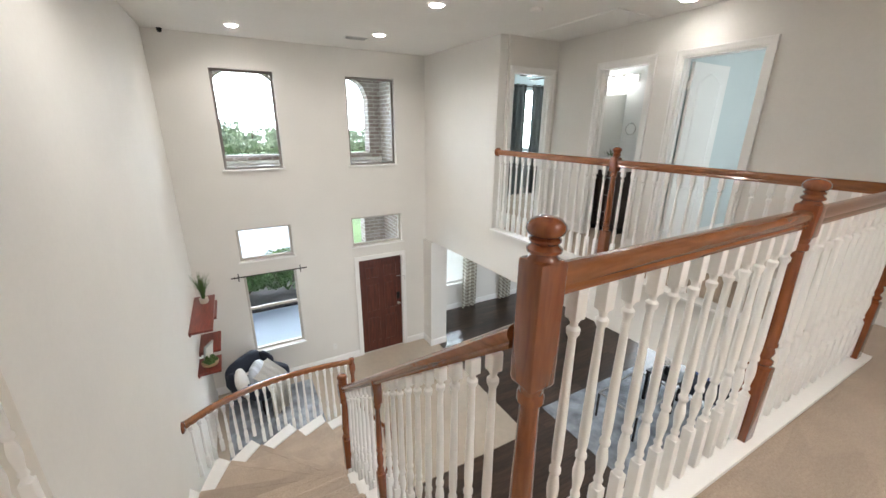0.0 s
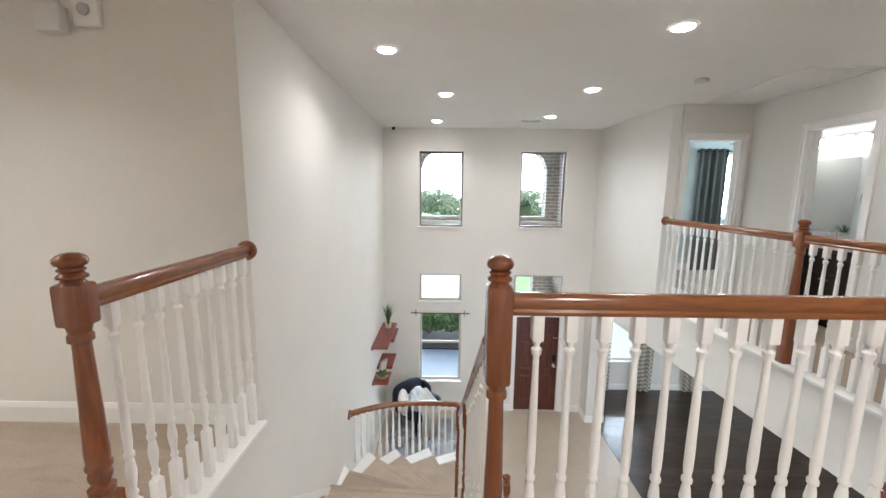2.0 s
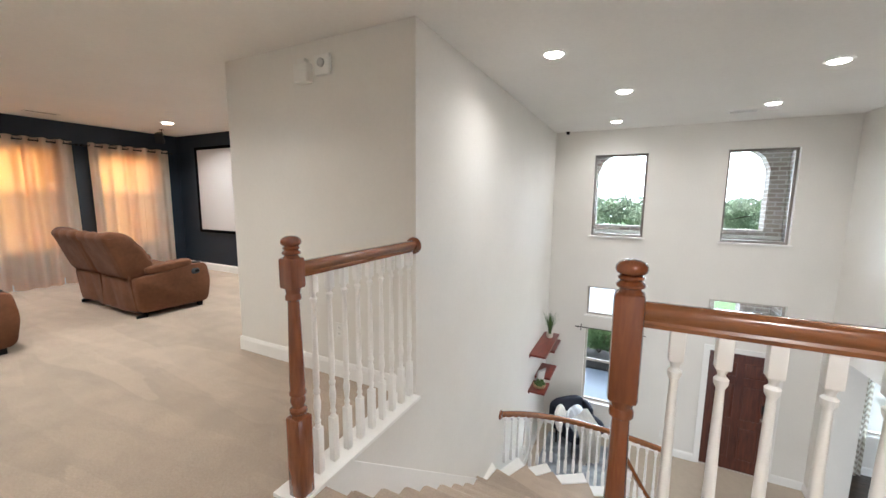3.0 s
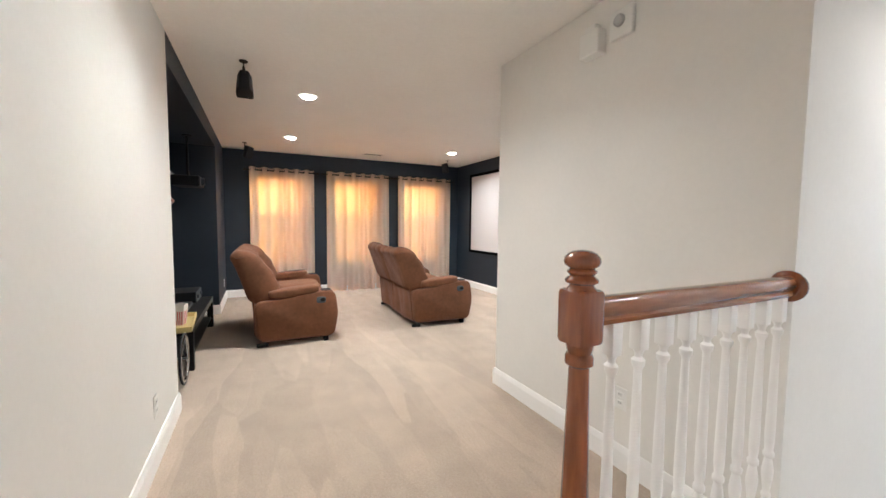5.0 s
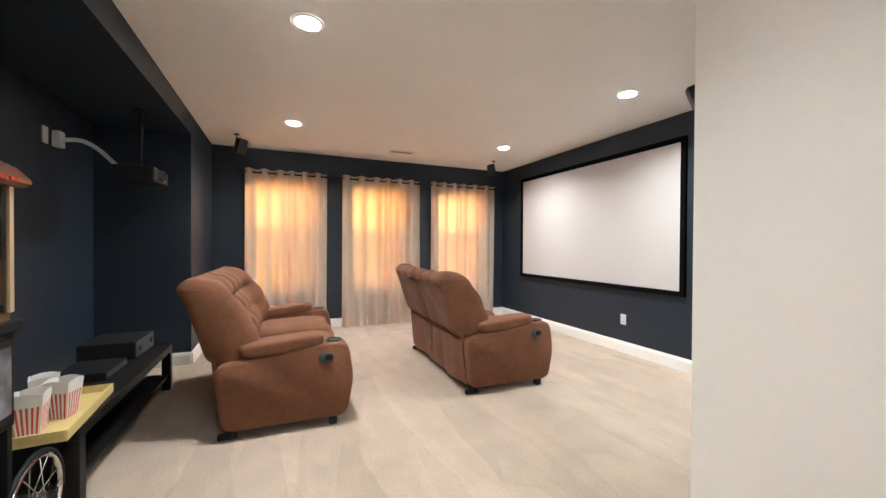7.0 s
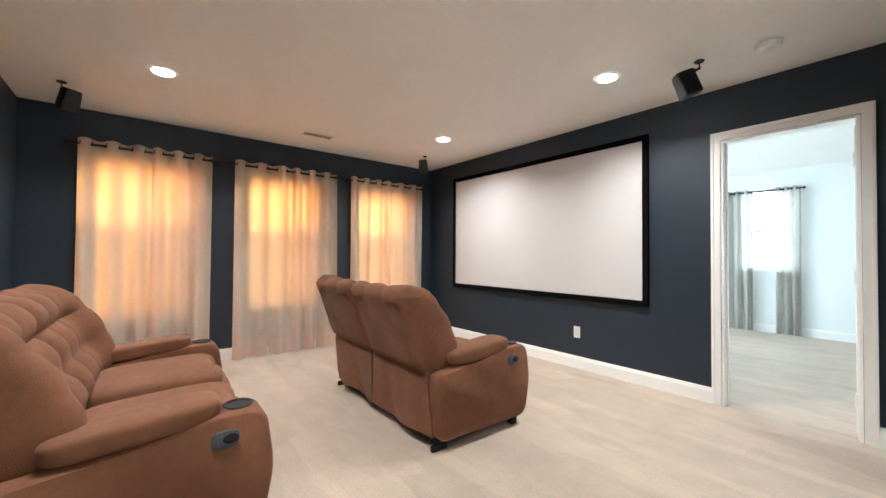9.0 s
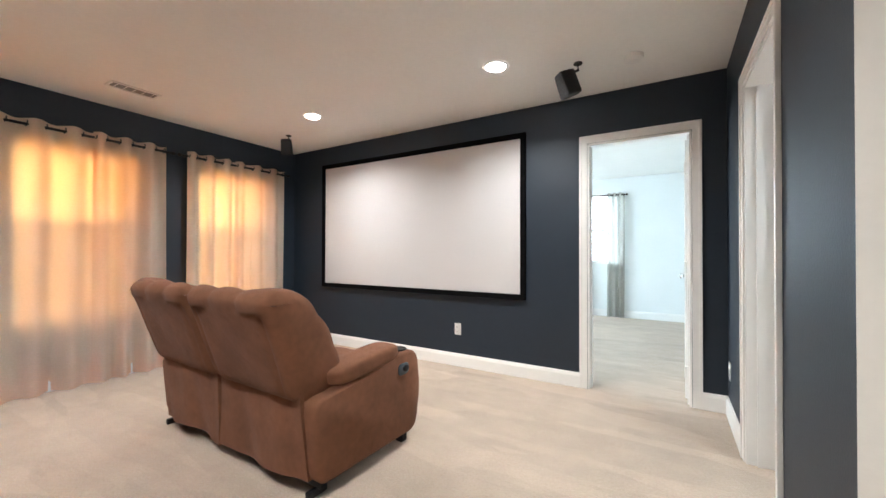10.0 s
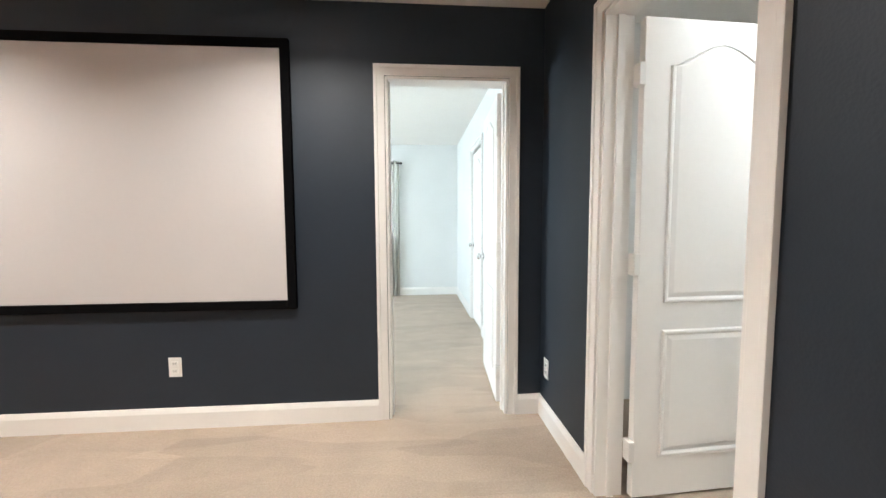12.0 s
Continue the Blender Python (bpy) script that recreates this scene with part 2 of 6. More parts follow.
def gallery_x(y):
    """The open edge of the gallery runs slightly askew."""
    return 3.50 - 0.056 * (y - 0.8)

# ---- structure ----
def floor_piece(name, bm, mat, label):
    return tagged(part(name, bm, mat), label, "floor", kind="structure")


bm = bmesh.new()
prism(bm, [(-7.3, -1.75), (4.4, -1.75), (8.2, -1.75), (8.2, 0.86), (-0.545, 0.86), (-0.545, 1.756), (-0.60, 1.756), (-0.60, 8.1), (-7.3, 8.1)], -0.3, 0)
floor_piece("floor_upper", bm, CARPET, "beige cut-pile carpet with vacuum marks on the upper floor")
bm = bmesh.new()
prism(bm, [(gallery_x(0.86) + 0.03, 0.86), (8.2, 0.86), (8.2, 6.75), (gallery_x(6.75) + 0.03, 6.75)], -0.3, 0)
floor_piece("floor_gallery", bm, CARPET, "beige carpet of the gallery and the rooms off it")
bm = bmesh.new()
prism(bm, [(-0.7, 3.39), (3.30, 3.39), (3.30, 6.5), (-0.7, 6.5)], LOW - 0.2, LOW)
floor_piece("floor_entry", bm, TILE, "pale beige tiled entry floor")
bm = bmesh.new()
prism(bm, [(-0.7, -1.75), (8.2, -1.75), (8.2, 7.4), (3.30, 7.4), (3.30, 3.39), (-0.7, 3.39)], LOW - 0.2, LOW - 0.012)
floor_wood = floor_piece("floor_wood", bm, PLANK, "dark brown hardwood plank floor with a satin gloss")

ceiling_mesh = boxmesh(-7.3, 8.2, -1.8, 8.1, H, H + 0.15)
tagged(part("ceiling", ceiling_mesh, CEIL), "flat off-white painted ceiling", "ceiling", kind="structure")
tagged(part("ceiling_lower", boxmesh(3.75, 8.2, 0.9, 7.4, -0.34, -0.31), CEIL), "white ceiling of the room below the gallery", "ceiling", kind="structure")

# theatre walls
D1 = (-3.305, -2.575)     # doorway in the screen wall
D2 = (2.46, 3.185)        # doorway in the east wall of the theatre
DH = 2.055
NICHE = (-5.86, -2.88)
WIN_W = [(0.03, 0.87), (1.36, 2.18), (2.72, 3.52)]
wall("wall_north", "x", NORTH, NORTH + 0.12, WEST - 0.12, -2.36 + 0.12, 0, H, [(*D1, 0, DH)], BLUE, PALE, "navy painted theatre wall behind the screen")
wall("wall_west", "y", WEST, WEST - 0.14, -1.32, NORTH, 0, H, [(a, b, 0.55, 2.04) for a, b in WIN_W], BLUE, WHITE, "navy painted wall with three curtained windows")
wall("wall_east_theatre", "y", -2.36, -2.245, 1.757 + 0.11, NORTH, 0, H, [(*D2, 0, DH)], BLUE, WHITE, "navy painted wall with an open door")
bm = bmesh.new()
box(bm, -2.36, STAIR - 0.12, 1.757, 1.867, 0, H)
bm.normal_update()
for f in bm.faces:
    f.material_index = 1 if f.normal.x < -0.5 else 0
tagged(part("wall_landing", bm, [WHITE, BLUE]), "warm white wall between the landing and the theatre", "wall", kind="structure")
wall("wall_stair", "y", STAIR, STAIR - 0.12, 1.757, FRONT, LOW, H, (), WHITE, WHITE, "tall warm white wall beside the stairs")
wall("wall_stair_low", "y", STAIR, STAIR - 0.12, -1.75, 1.757, LOW, -0.3, (), WHITE, WHITE, "warm white wall below the landing")
tagged(part("wall_stair_head", boxmesh(STAIR - 0.009, STAIR, 0.862, 1.7565, -0.2995, -0.001), WHITE), "white plastered edge below the stair-head railing", "wall", kind="structure")
# south wall of the theatre with its niche
tagged(part("wall_south_theatre", boxmesh(WEST, NICHE[0], SOUTH - 0.9, SOUTH, 0, H), BLUE), "navy painted wall beside the equipment niche", "wall", kind="structure")
tagged(part("wall_niche_header", boxmesh(NICHE[0], NICHE[1], SOUTH - 0.9, SOUTH, 2.275, H), BLUE), "navy painted header over the equipment niche", "wall", kind="structure")
tagged(part("wall_niche_back", boxmesh(NICHE[0], NICHE[1], SOUTH - 0.9, -1.18, 0, 2.275), BLUE), "navy painted back wall of the equipment niche", "wall", kind="structure")
bm = bmesh.new()
box(bm, NICHE[1], -0.4, SOUTH - 0.9, SOUTH, 0, H)
bm.normal_update()
for f in bm.faces:
    f.material_index = 1 if f.normal.x < -0.5 else 0
tagged(part("wall_south", bm, [WHITE, BLUE]), "warm white wall of the passage to the theatre", "wall", kind="structure")
wall("wall_back", "x", -1.6, -1.75, -0.4, EAST + 0.12, 0, H, (), WHITE, WHITE, "warm white wall at the back of the landing")

# stairwell and gallery walls
WINS = [(0.095, 0.86, 0.775, 2.08), (1.86, 2.64, 0.77, 2.085), (0.10, 0.86, -0.585, -0.085), (0.105, 0.87, -2.14, -0.815), (1.81, 2.71, -0.595, -0.09)]
FD = (1.875, 2.70)
FDT = -0.855
wall("wall_front", "x", FRONT, FRONT + 0.16, STAIR - 0.12, 3.47, LOW, H, WINS + [(*FD, LOW, FDT)], WHITE, WHITE, "tall warm white front wall with five windows and the front door")
bm = bmesh.new()
g0, g1 = gallery_x(4.45), gallery_x(FRONT)
prism(bm, [(g1, FRONT), (g0, 4.45), (g0 + 0.12, 4.45), (g1 + 0.12, FRONT)], -0.62, H)
bmesh.ops.recalc_face_normals(bm, faces=bm.faces[:])
tagged(part("wall_foyer_east", bm, WHITE), "tall warm white wall on the east side of the entry", "wall", kind="structure")
bm = bmesh.new()
prism(bm, [(gallery_x(0.86), 0.86), (gallery_x(0.86) + 0.12, 0.86), (gallery_x(4.45) + 0.12, 4.45), (gallery_x(4.45), 4.45)], -0.62, -0.002)
bmesh.ops.recalc_face_normals(bm, faces=bm.faces[:])
tagged(part("wall_gallery_edge", bm, WHITE), "white plastered edge below the gallery railing", "wall", kind="structure")
tagged(part("wall_landing_edge", boxmesh(0.62, gallery_x(0.86) + 0.12, 0.742, 0.858, -0.62, -0.302), WHITE), "white plastered edge below the landing railing", "wall", kind="structure")
tagged(part("wall_pier", boxmesh(3.14, 3.47, 6.02, FRONT - 0.002, LOW, -0.622), WHITE), "short white pier beside the front door", "wall", kind="structure")
tagged(part("wall_dining_side", boxmesh(3.35, 3.47, FRONT + 0.16, 7.2, LOW, -0.34), WHITE), "white side wall of the front room", "wall", kind="structure")
DW = (3.95, 4.62, -2.10, -0.95)
wall("wall_dining_front", "x", 7.2, 7.35, 3.35, 8.2, LOW, -0.34, [DW], WHITE, WHITE, "white front room wall with one window")
# unseen openings added in these two walls let lamp light onto the lower floor
wall("wall_low_east", "y", 8.05, 8.2, -1.6, 7.2, LOW, -0.31, [(1.9, 4.9, -2.3, -0.7)], WHITE, WHITE, "white wall of the living room")
wall("wall_low_south", "x", -1.6, -1.75, STAIR, 8.2, LOW, -0.31, [(1.2, 3.6, -2.35, -0.65)], WHITE, WHITE, "white wall at the back of the living room")
DA = (3.506, 4.147)
DB = (3.06, 3.68)
DC = (2.01, 2.715)
wall("wall_gallery_east", "y", EAST, EAST + 0.11, -1.6, 4.42, 0, H, [(*DB, 0, DH), (*DC, 0, DH)], WHITE, COOL, "warm white gallery wall with two doorways")
wall("wall_gallery_north", "x", 4.42, 4.53, gallery_x(4.45) + 0.12, 8.2, 0, H, [(*DA, 0, DH)], WHITE, COOL, "warm white wall with a bedroom doorway")
# rooms beyond the doorways
AW = (5.25, 5.95, 0.95, 2.1)
wall("wall_bedroom_front", "x", 6.6, 6.75, 3.2, 8.2, 0, H, [AW], COOL, COOL, "pale blue-grey bedroom wall with a window")
# unseen opening, added for a lamp that lights the bedroom
wall("wall_bedroom_east", "y", 8.05, 8.2, 4.53, 6.6, 0, H, [(4.95, 6.15, 0.9, 2.1)], COOL, COOL, "pale blue-grey bedroom wall")
wall("wall_bath_east", "y", 5.1, 5.2, 2.9, 4.42, 0, H, (), PALE, COOL, "pale bathroom wall behind the mirror")
wall("wall_bath_south", "x", 2.96, 2.88, EAST + 0.11, 5.1, 0, H, (), PALE, COOL, "pale bathroom wall")
wall("wall_room_east", "y", 6.6, 6.75, -1.6, 2.88, 0, H, (), COOL, COOL, "pale blue-grey wall of the room beyond")
wall("wall_room_north", "x", 2.855, 2.878, EAST + 0.11, 6.6, 0, H, (), COOL, COOL, "pale blue-grey side wall of the room beyond")
# the opening here is made up; a lamp behind it brightens the room
wall("wall_room_south", "x", 0.4, 0.25, EAST + 0.11, 6.6, 0, H, [(5.0, 6.0, 0.8, 2.0)], COOL, COOL, "pale blue-grey wall with an added, unseen light opening")
NW = (-4.1, -3.45, 0.96, 2.2)
wall("wall_north_room_far", "x", 7.9, 8.05, -7.2, -2.3, 0, H, [NW], PALE, PALE, "pale wall of the bright bedroom with a window")
wall("wall_north_room_east", "y", -2.43, -2.31, NORTH + 0.12, 7.9, 0, H, [(5.6, 6.3, 0, DH)], PALE, PALE, "pale wall of the bright bedroom with a white door")
# added opening out of view, letting a lamp brighten this bedroom
wall("wall_north_room_west", "y", -7.05, -7.2, NORTH + 0.12, 7.9, 0, H, [(5.0, 6.6, 0.8, 2.1)], PALE, PALE, "pale wall of the bright bedroom")
wall("wall_closet_east", "y", -0.66, -0.655, 1.867, NORTH + 0.12, 0, H, (), PALE, PALE, "pale closet wall")
wall("wall_closet_north", "x", NORTH + 0.12, NORTH + 0.2, -2.245, -0.66, 0, H, (), PALE, PALE, "pale closet wall at the end")


# ---- trim ----
def baseboard(axis, at, a0, a1, out, z=0.0, h=0.125, mat=TRIM):
    """A board with a rounded top along a wall; out: +1 or -1, the side it stands proud of."""
    bm = bmesh.new()
    prof = [(0, 0), (0.016, 0), (0.016, h - 0.03), (0.011, h - 0.012), (0.006, h), (0, h)]
    ends = []
    for a in (a0, a1):
        ends.append([bm.verts.new((a, at + out * d, z + v) if axis == "x" else (at + out * d, a, z + v)) for d, v in prof])
    k = len(prof)
    for i in range(k):
        bm.faces.new((ends[0][i], ends[0][(i + 1) % k], ends[1][(i + 1) % k], ends[1][i]))
    bm.faces.new(ends[0][::-1])
    bm.faces.new(ends[1])
    bmesh.ops.recalc_face_normals(bm, faces=bm.faces[:])
    return tagged(part("baseboard", bm, mat), "white painted baseboard with a rounded top", "baseboard", kind="structure")


CW = 0.066
baseboard("x", NORTH, WEST, D1[0] - CW, -1)
baseboard("x", NORTH, D1[1] + CW, -2.36, -1)
baseboard("y", WEST, SOUTH, NORTH - 0.016, 1)
baseboard("y", -2.36, D2[1] + CW, NORTH - 0.016, -1)
baseboard("y", -2.36, 1.741, D2[0] - CW, -1)
baseboard("x", 1.757, -2.36, -0.62, -1)
baseboard("x", SOUTH, WEST + 0.016, NICHE[0], 1)
baseboard("y", NICHE[0], -1.18, SOUTH, 1)
baseboard("x", SOUTH, NICHE[1], -0.4, 1)
baseboard("y", EAST, -1.6, DC[0] - CW, -1)
baseboard("y", EAST, DC[1] + CW, DB[0] - CW, -1)
baseboard("y", EAST, DB[1] + CW, 4.42, -1)
baseboard("x", 4.42, gallery_x(4.45) + 0.12, DA[0] - CW, -1)
baseboard("x", FRONT, STAIR, FD[0] - CW, -1, LOW)
baseboard("x", FRONT, FD[1] + CW, 3.14, -1, LOW)
baseboard("y", 3.14, 6.02, FRONT - 0.016, -1, LOW)
baseboard("x", 6.02, 3.124, 3.47, -1, LOW)
baseboard("x", 7.2, 3.47, 8.05, -1, LOW)
baseboard("y", 3.47, 6.02, 7.184, 1, LOW)
baseboard("y", STAIR, 4.4, FRONT - 0.016, 1, LOW)
baseboard("x", 7.9, -7.05, -2.43, -1)
baseboard("y", -2.43, 4.8, 5.6 - CW, -1)
baseboard("y", -2.43, 6.3 + CW, 7.884, -1)
baseboard("x", 6.6, 3.3, 8.05, -1)
baseboard("x", 2.855, EAST + 0.11, 6.6, -1)
baseboard("y", 6.6, 0.4, 2.784, -1)


def casing(bm, axis, at, out, a0, a1, z0, top):
    """Flat casing with an outer bead round a doorway, on the face `at`."""
    for u0, u1, d in ((0.004, CW - 0.018, 0.012), (CW - 0.020, CW, 0.019)):
        for p0, p1, q0, q1 in ((a0 - u1, a0 - u0, z0, top + u0), (a1 + u0, a1 + u1, z0, top + u0), (a0 - u1, a1 + u1, top + u0, top + u1)):
            lo, hi = sorted((at, at + out * d))
            if axis == "x":
                box(bm, p0, p1, lo, hi, q0, q1, 0.002)
            else:
                box(bm, lo, hi, p0, p1, q0, q1, 0.002)


def jamb(bm, axis, f0, f1, a0, a1, z0, top):
    """The lining of a doorway, with a stop."""
    lo, hi = sorted((f0, f1))
    lo, hi = lo - 0.003, hi + 0.003
    mid = (lo + hi) / 2
    for p0, p1, q0, q1, l, h in ((a0 - 0.002, a0 + 0.014, z0, top, lo, hi), (a1 - 0.014, a1 + 0.002, z0, top, lo, hi), (a0 + 0.014, a1 - 0.014, top - 0.014, top + 0.002, lo, hi),
                                 (a0 + 0.014, a0 + 0.024, z0, top - 0.014, mid - 0.012, mid + 0.018), (a1 - 0.024, a1 - 0.014, z0, top - 0.014, mid - 0.012, mid + 0.018)):
        if axis == "x":
            box(bm, p0, p1, l, h, q0, q1)
        else:
            box(bm, l, h, p0, p1, q0, q1)


def outline_arch(w, x0, x1, z0, z1, rise):
    """Rectangle with a cathedral-arched top, from the lower left round to the right."""
    pts = [(x0, z0), (x1, z0), (x1, z1 - rise)]
    n = 12
    for i in range(1, n):
        u = i / n
        s = 0.5 - 0.5 * math.cos(2 * math.pi * u)
        pts.append((x1 + (x0 - x1) * u, z1 - rise + rise * s ** 0.8))
    pts.append((x0, z1 - rise))
    return pts


def moulded_panel(bm, pts, y, out):
    """A groove and a raised field on a door's face (plane y, out +1 or -1)."""
    c = Vector((sum(p[0] for p in pts) / len(pts), sum(p[1] for p in pts) / len(pts)))
    w = max(abs(p[0] - c.x) for p in pts)
    h = max(abs(p[1] - c.y) for p in pts)
    rings = []
    for inset, d in ((0, 0.0005), (0.006, 0.007), (0.014, 0.007), (0.024, 0.0012), (0.045, 0.0055)):
        sx, sz = 1 - inset / w, 1 - inset / h
        rings.append([bm.verts.new((c.x + (p[0] - c.x) * sx, y + out * d, c.y + (p[1] - c.y) * sz)) for p in pts])
    k = len(pts)
    fs = []
    for a, b in zip(rings, rings[1:]):
        for i in range(k):
            fs.append(bm.faces.new((a[i], a[(i + 1) % k], b[(i + 1) % k], b[i])))
    fs.append(bm.faces.new(rings[-1]))
    for f in fs:
        f.normal_update()
    if sum(f.normal.y for f in fs) * out < 0:
        bmesh.ops.reverse_faces(bm, faces=fs)


def door_leaf(parent, w, h, m, knob_side=1):
    """White moulded two-panel leaf, hinged at its local x = 0."""
    leaf = part("leaf", boxmesh(0, w, -0.0175, 0.0175, 0.012, h - 0.02, 0.003), TRIM, parent, at=m)
    for out in (1, -1):
        bm = bmesh.new()
        moulded_panel(bm, outline_arch(w, 0.115, w - 0.115, 0.865, h - 0.115, 0.09), 0.0175 * out, out)
        part("panel", bm, TRIM, leaf)
        bm = bmesh.new()
        moulded_panel(bm, [(0.115, 0.19), (w - 0.115, 0.19), (w - 0.115, 0.75), (0.115, 0.75)], 0.0175 * out, out)
        part("panel", bm, TRIM, leaf)
        bm = bmesh.new()
        rot = Matrix.Translation((w - 0.07, 0.0175 * out, 0.93)) @ Matrix.Rotation(-out * math.pi / 2, 4, "X")
        lathe(bm, [(0.031, 0), (0.031, 0.006), (0.012, 0.010), (0.012, 0.028), (0.024, 0.036), (0.028, 0.047), (0.022, 0.058), (0.008, 0.062)], 16, m=rot)
        part("knob", bm, CHROME, leaf, "satin chrome knob", smooth=True)
    for z in (0.22, 1.03, 1.80):
        part("hinge", boxmesh(-0.022, 0.006, -0.022, 0.022, z - 0.045, z + 0.045, 0.003), PLASTIC, leaf, "painted hinge")
    return leaf


def doorway(name, axis, f0, f1, out, a0, a1, top, label, leaf=None, leaf_h=None):
    """Casings on both faces, the lining, and the leaf standing open at pose `leaf`."""
    d = empty(name, pose(0, 0, 0), label, "door", kind="structure")
    bm = bmesh.new()
    casing(bm, axis, f0, out, a0, a1, 0, top)
    part("casing", bm, TRIM, d)
    bm = bmesh.new()
    casing(bm, axis, f1, -out, a0, a1, 0, top)
    part("casing", bm, TRIM, d)
    bm = bmesh.new()
    jamb(bm, axis, f0, f1, a0, a1, 0, top)
    part("jamb", bm, TRIM, d)
    if leaf is not None:
        door_leaf(d, a1 - a0 - 0.034, top - 0.014, leaf)
    return d


doorway("door_1", "x", NORTH, NORTH + 0.12, -1, *D1, DH, "white panelled bedroom door standing open with white casing", pose(D1[1] - 0.02, NORTH + 0.14, 0, 0, 0, 86.5))
doorway("door_2", "y", -2.36, -2.245, -1, *D2, DH, "white arched-panel closet door standing open with white casing", pose(-2.219, D2[1] - 0.035, 0, 0, 0, 3))
doorway("door_3", "x", 4.42, 4.53, -1, *DA, DH, "white cased bedroom doorway off the gallery")
doorway("door_4", "y", EAST, EAST + 0.11, -1, *DB, DH, "white cased bathroom doorway off the gallery")
doorway("door_5", "y", EAST, EAST + 0.11, -1, *DC, DH, "white arched-panel door standing open with white casing", pose(EAST + 0.142, DC[1] - 0.03, 0, 0, 0, 0.5))
doorway("door_6", "y", -2.43, -2.31, -1, 5.6, 6.3, DH, "white closed door in the bright bedroom", pose(-2.40, 5.617, 0, 0, 0, 90))


# ---- windows ----
FRAME = material("bronze window frame", (0.20, 0.17, 0.15), 0.45, 0.2)
VINYL = material("almond window frame", (0.48, 0.44, 0.39), 0.45)


def window(name, axis, face, depth, a0, a1, z0, z1, label, sash=None, frame_mat=VINYL, sill=True, out=-1, screen=None, bar=0.035):
    """Frame set back in a wall's opening, panes, and an inner sill. out: the room's side of the face."""
    w = empty(name, pose(0, 0, 0), label, "window", kind="structure")
    at = face - out * depth

    def b(bm, p0, p1, d0, d1, q0, q1, bev=0.003):
        lo, hi = sorted((at + d0, at + d1))
        if axis == "x":
            box(bm, p0, p1, lo, hi, q0, q1, bev)
        else:
            box(bm, lo, hi, p0, p1, q0, q1, bev)
    bm = bmesh.new()
    b(bm, a0, a0 + bar, -0.025, 0.025, z0, z1)
    b(bm, a1 - bar, a1, -0.025, 0.025, z0, z1)
    b(bm, a0 + bar, a1 - bar, -0.025, 0.025, z1 - bar, z1)
    b(bm, a0 + bar, a1 - bar, -0.025, 0.025, z0, z0 + bar)
    if sash:
        b(bm, a0 + bar, a1 - bar, -0.02, 0.02, sash - 0.02, sash + 0.02)
    part("window_frame", bm, frame_mat, w)
    spans = [(z0 + bar, sash - 0.02), (sash + 0.02, z1 - bar)] if sash else [(z0 + bar, z1 - bar)]
    for q0, q1 in spans:
        bm = bmesh.new()
        b(bm, a0 + bar, a1 - bar, -0.003, 0.003, q0, q1, 0)
        pane = part("pane", bm, GLASS, w)
        pane.visible_shadow = False
    if screen is not None:
        bm = bmesh.new()
        b(bm, a0 + bar, a1 - bar, -out * 0.03, -out * 0.031, z0 + bar, sash, 0)
        part("insect_screen", bm, screen, w)
    if sill:
        bm = bmesh.new()
        lo, hi = sorted((face + out * 0.03, at))
        if axis == "x":
            box(bm, a0 - 0.03, a1 + 0.03, lo, face + 0 if out < 0 else hi, z0 - 0.022, z0 - 0.002, 0.004) if out > 0 else box(bm, a0 - 0.03, a1 + 0.03, face - 0.03, face, z0 - 0.022, z0 + 0.001, 0.004)
        part("window_sill", bm, TRIM, w)
    return w


window("window_1", "x", FRONT, 0.09, *WINS[0], "tall fixed upper window with an almond frame", frame_mat=FRAME)
window("window_2", "x", FRONT, 0.09, *WINS[1], "tall fixed upper window with an almond frame", frame_mat=FRAME)
window("window_3", "x", FRONT, 0.09, *WINS[2], "small transom window with an almond frame")
window("window_4", "x", FRONT, 0.09, *WINS[3], "single-hung entry window with an almond frame", sash=-1.40)
window("window_5", "x", FRONT, 0.09, *WINS[4], "small transom window above the front door")
window("window_6", "x", 7.2, 0.09, *DW, "front room window", sash=-1.5)
window("window_7", "x", 6.6, 0.09, *AW, "bedroom window behind dark curtains", sash=1.5, frame_mat=TRIM)
window("window_8", "x", 7.9, 0.09, *NW, "bright bedroom window between patterned curtains", sash=1.55, frame_mat=TRIM)
SCREENING = bpy.data.materials.new("insect screen mesh")
SCREENING.use_nodes = True
sn, sl = SCREENING.node_tree.nodes, SCREENING.node_tree.links
mix, tr, df = sn.new("ShaderNodeMixShader"), sn.new("ShaderNodeBsdfTransparent"), sn.new("ShaderNodeBsdfDiffuse")
df.inputs[0].default_value = (0.03, 0.03, 0.03, 1)
mix.inputs[0].default_value = 0.38
sl.new(tr.outputs[0], mix.inputs[1])
sl.new(df.outputs[0], mix.inputs[2])
sl.new(mix.outputs[0], sn["Material Output"].inputs[0])
for i, (a, b) in enumerate(WIN_W):
    window("window_%d" % (9 + i), "y", WEST, 0.08, a, b, 0.55, 2.04, "theatre window behind drawn curtains", sash=1.40, frame_mat=TRIM, sill=False, out=1, screen=SCREENING)


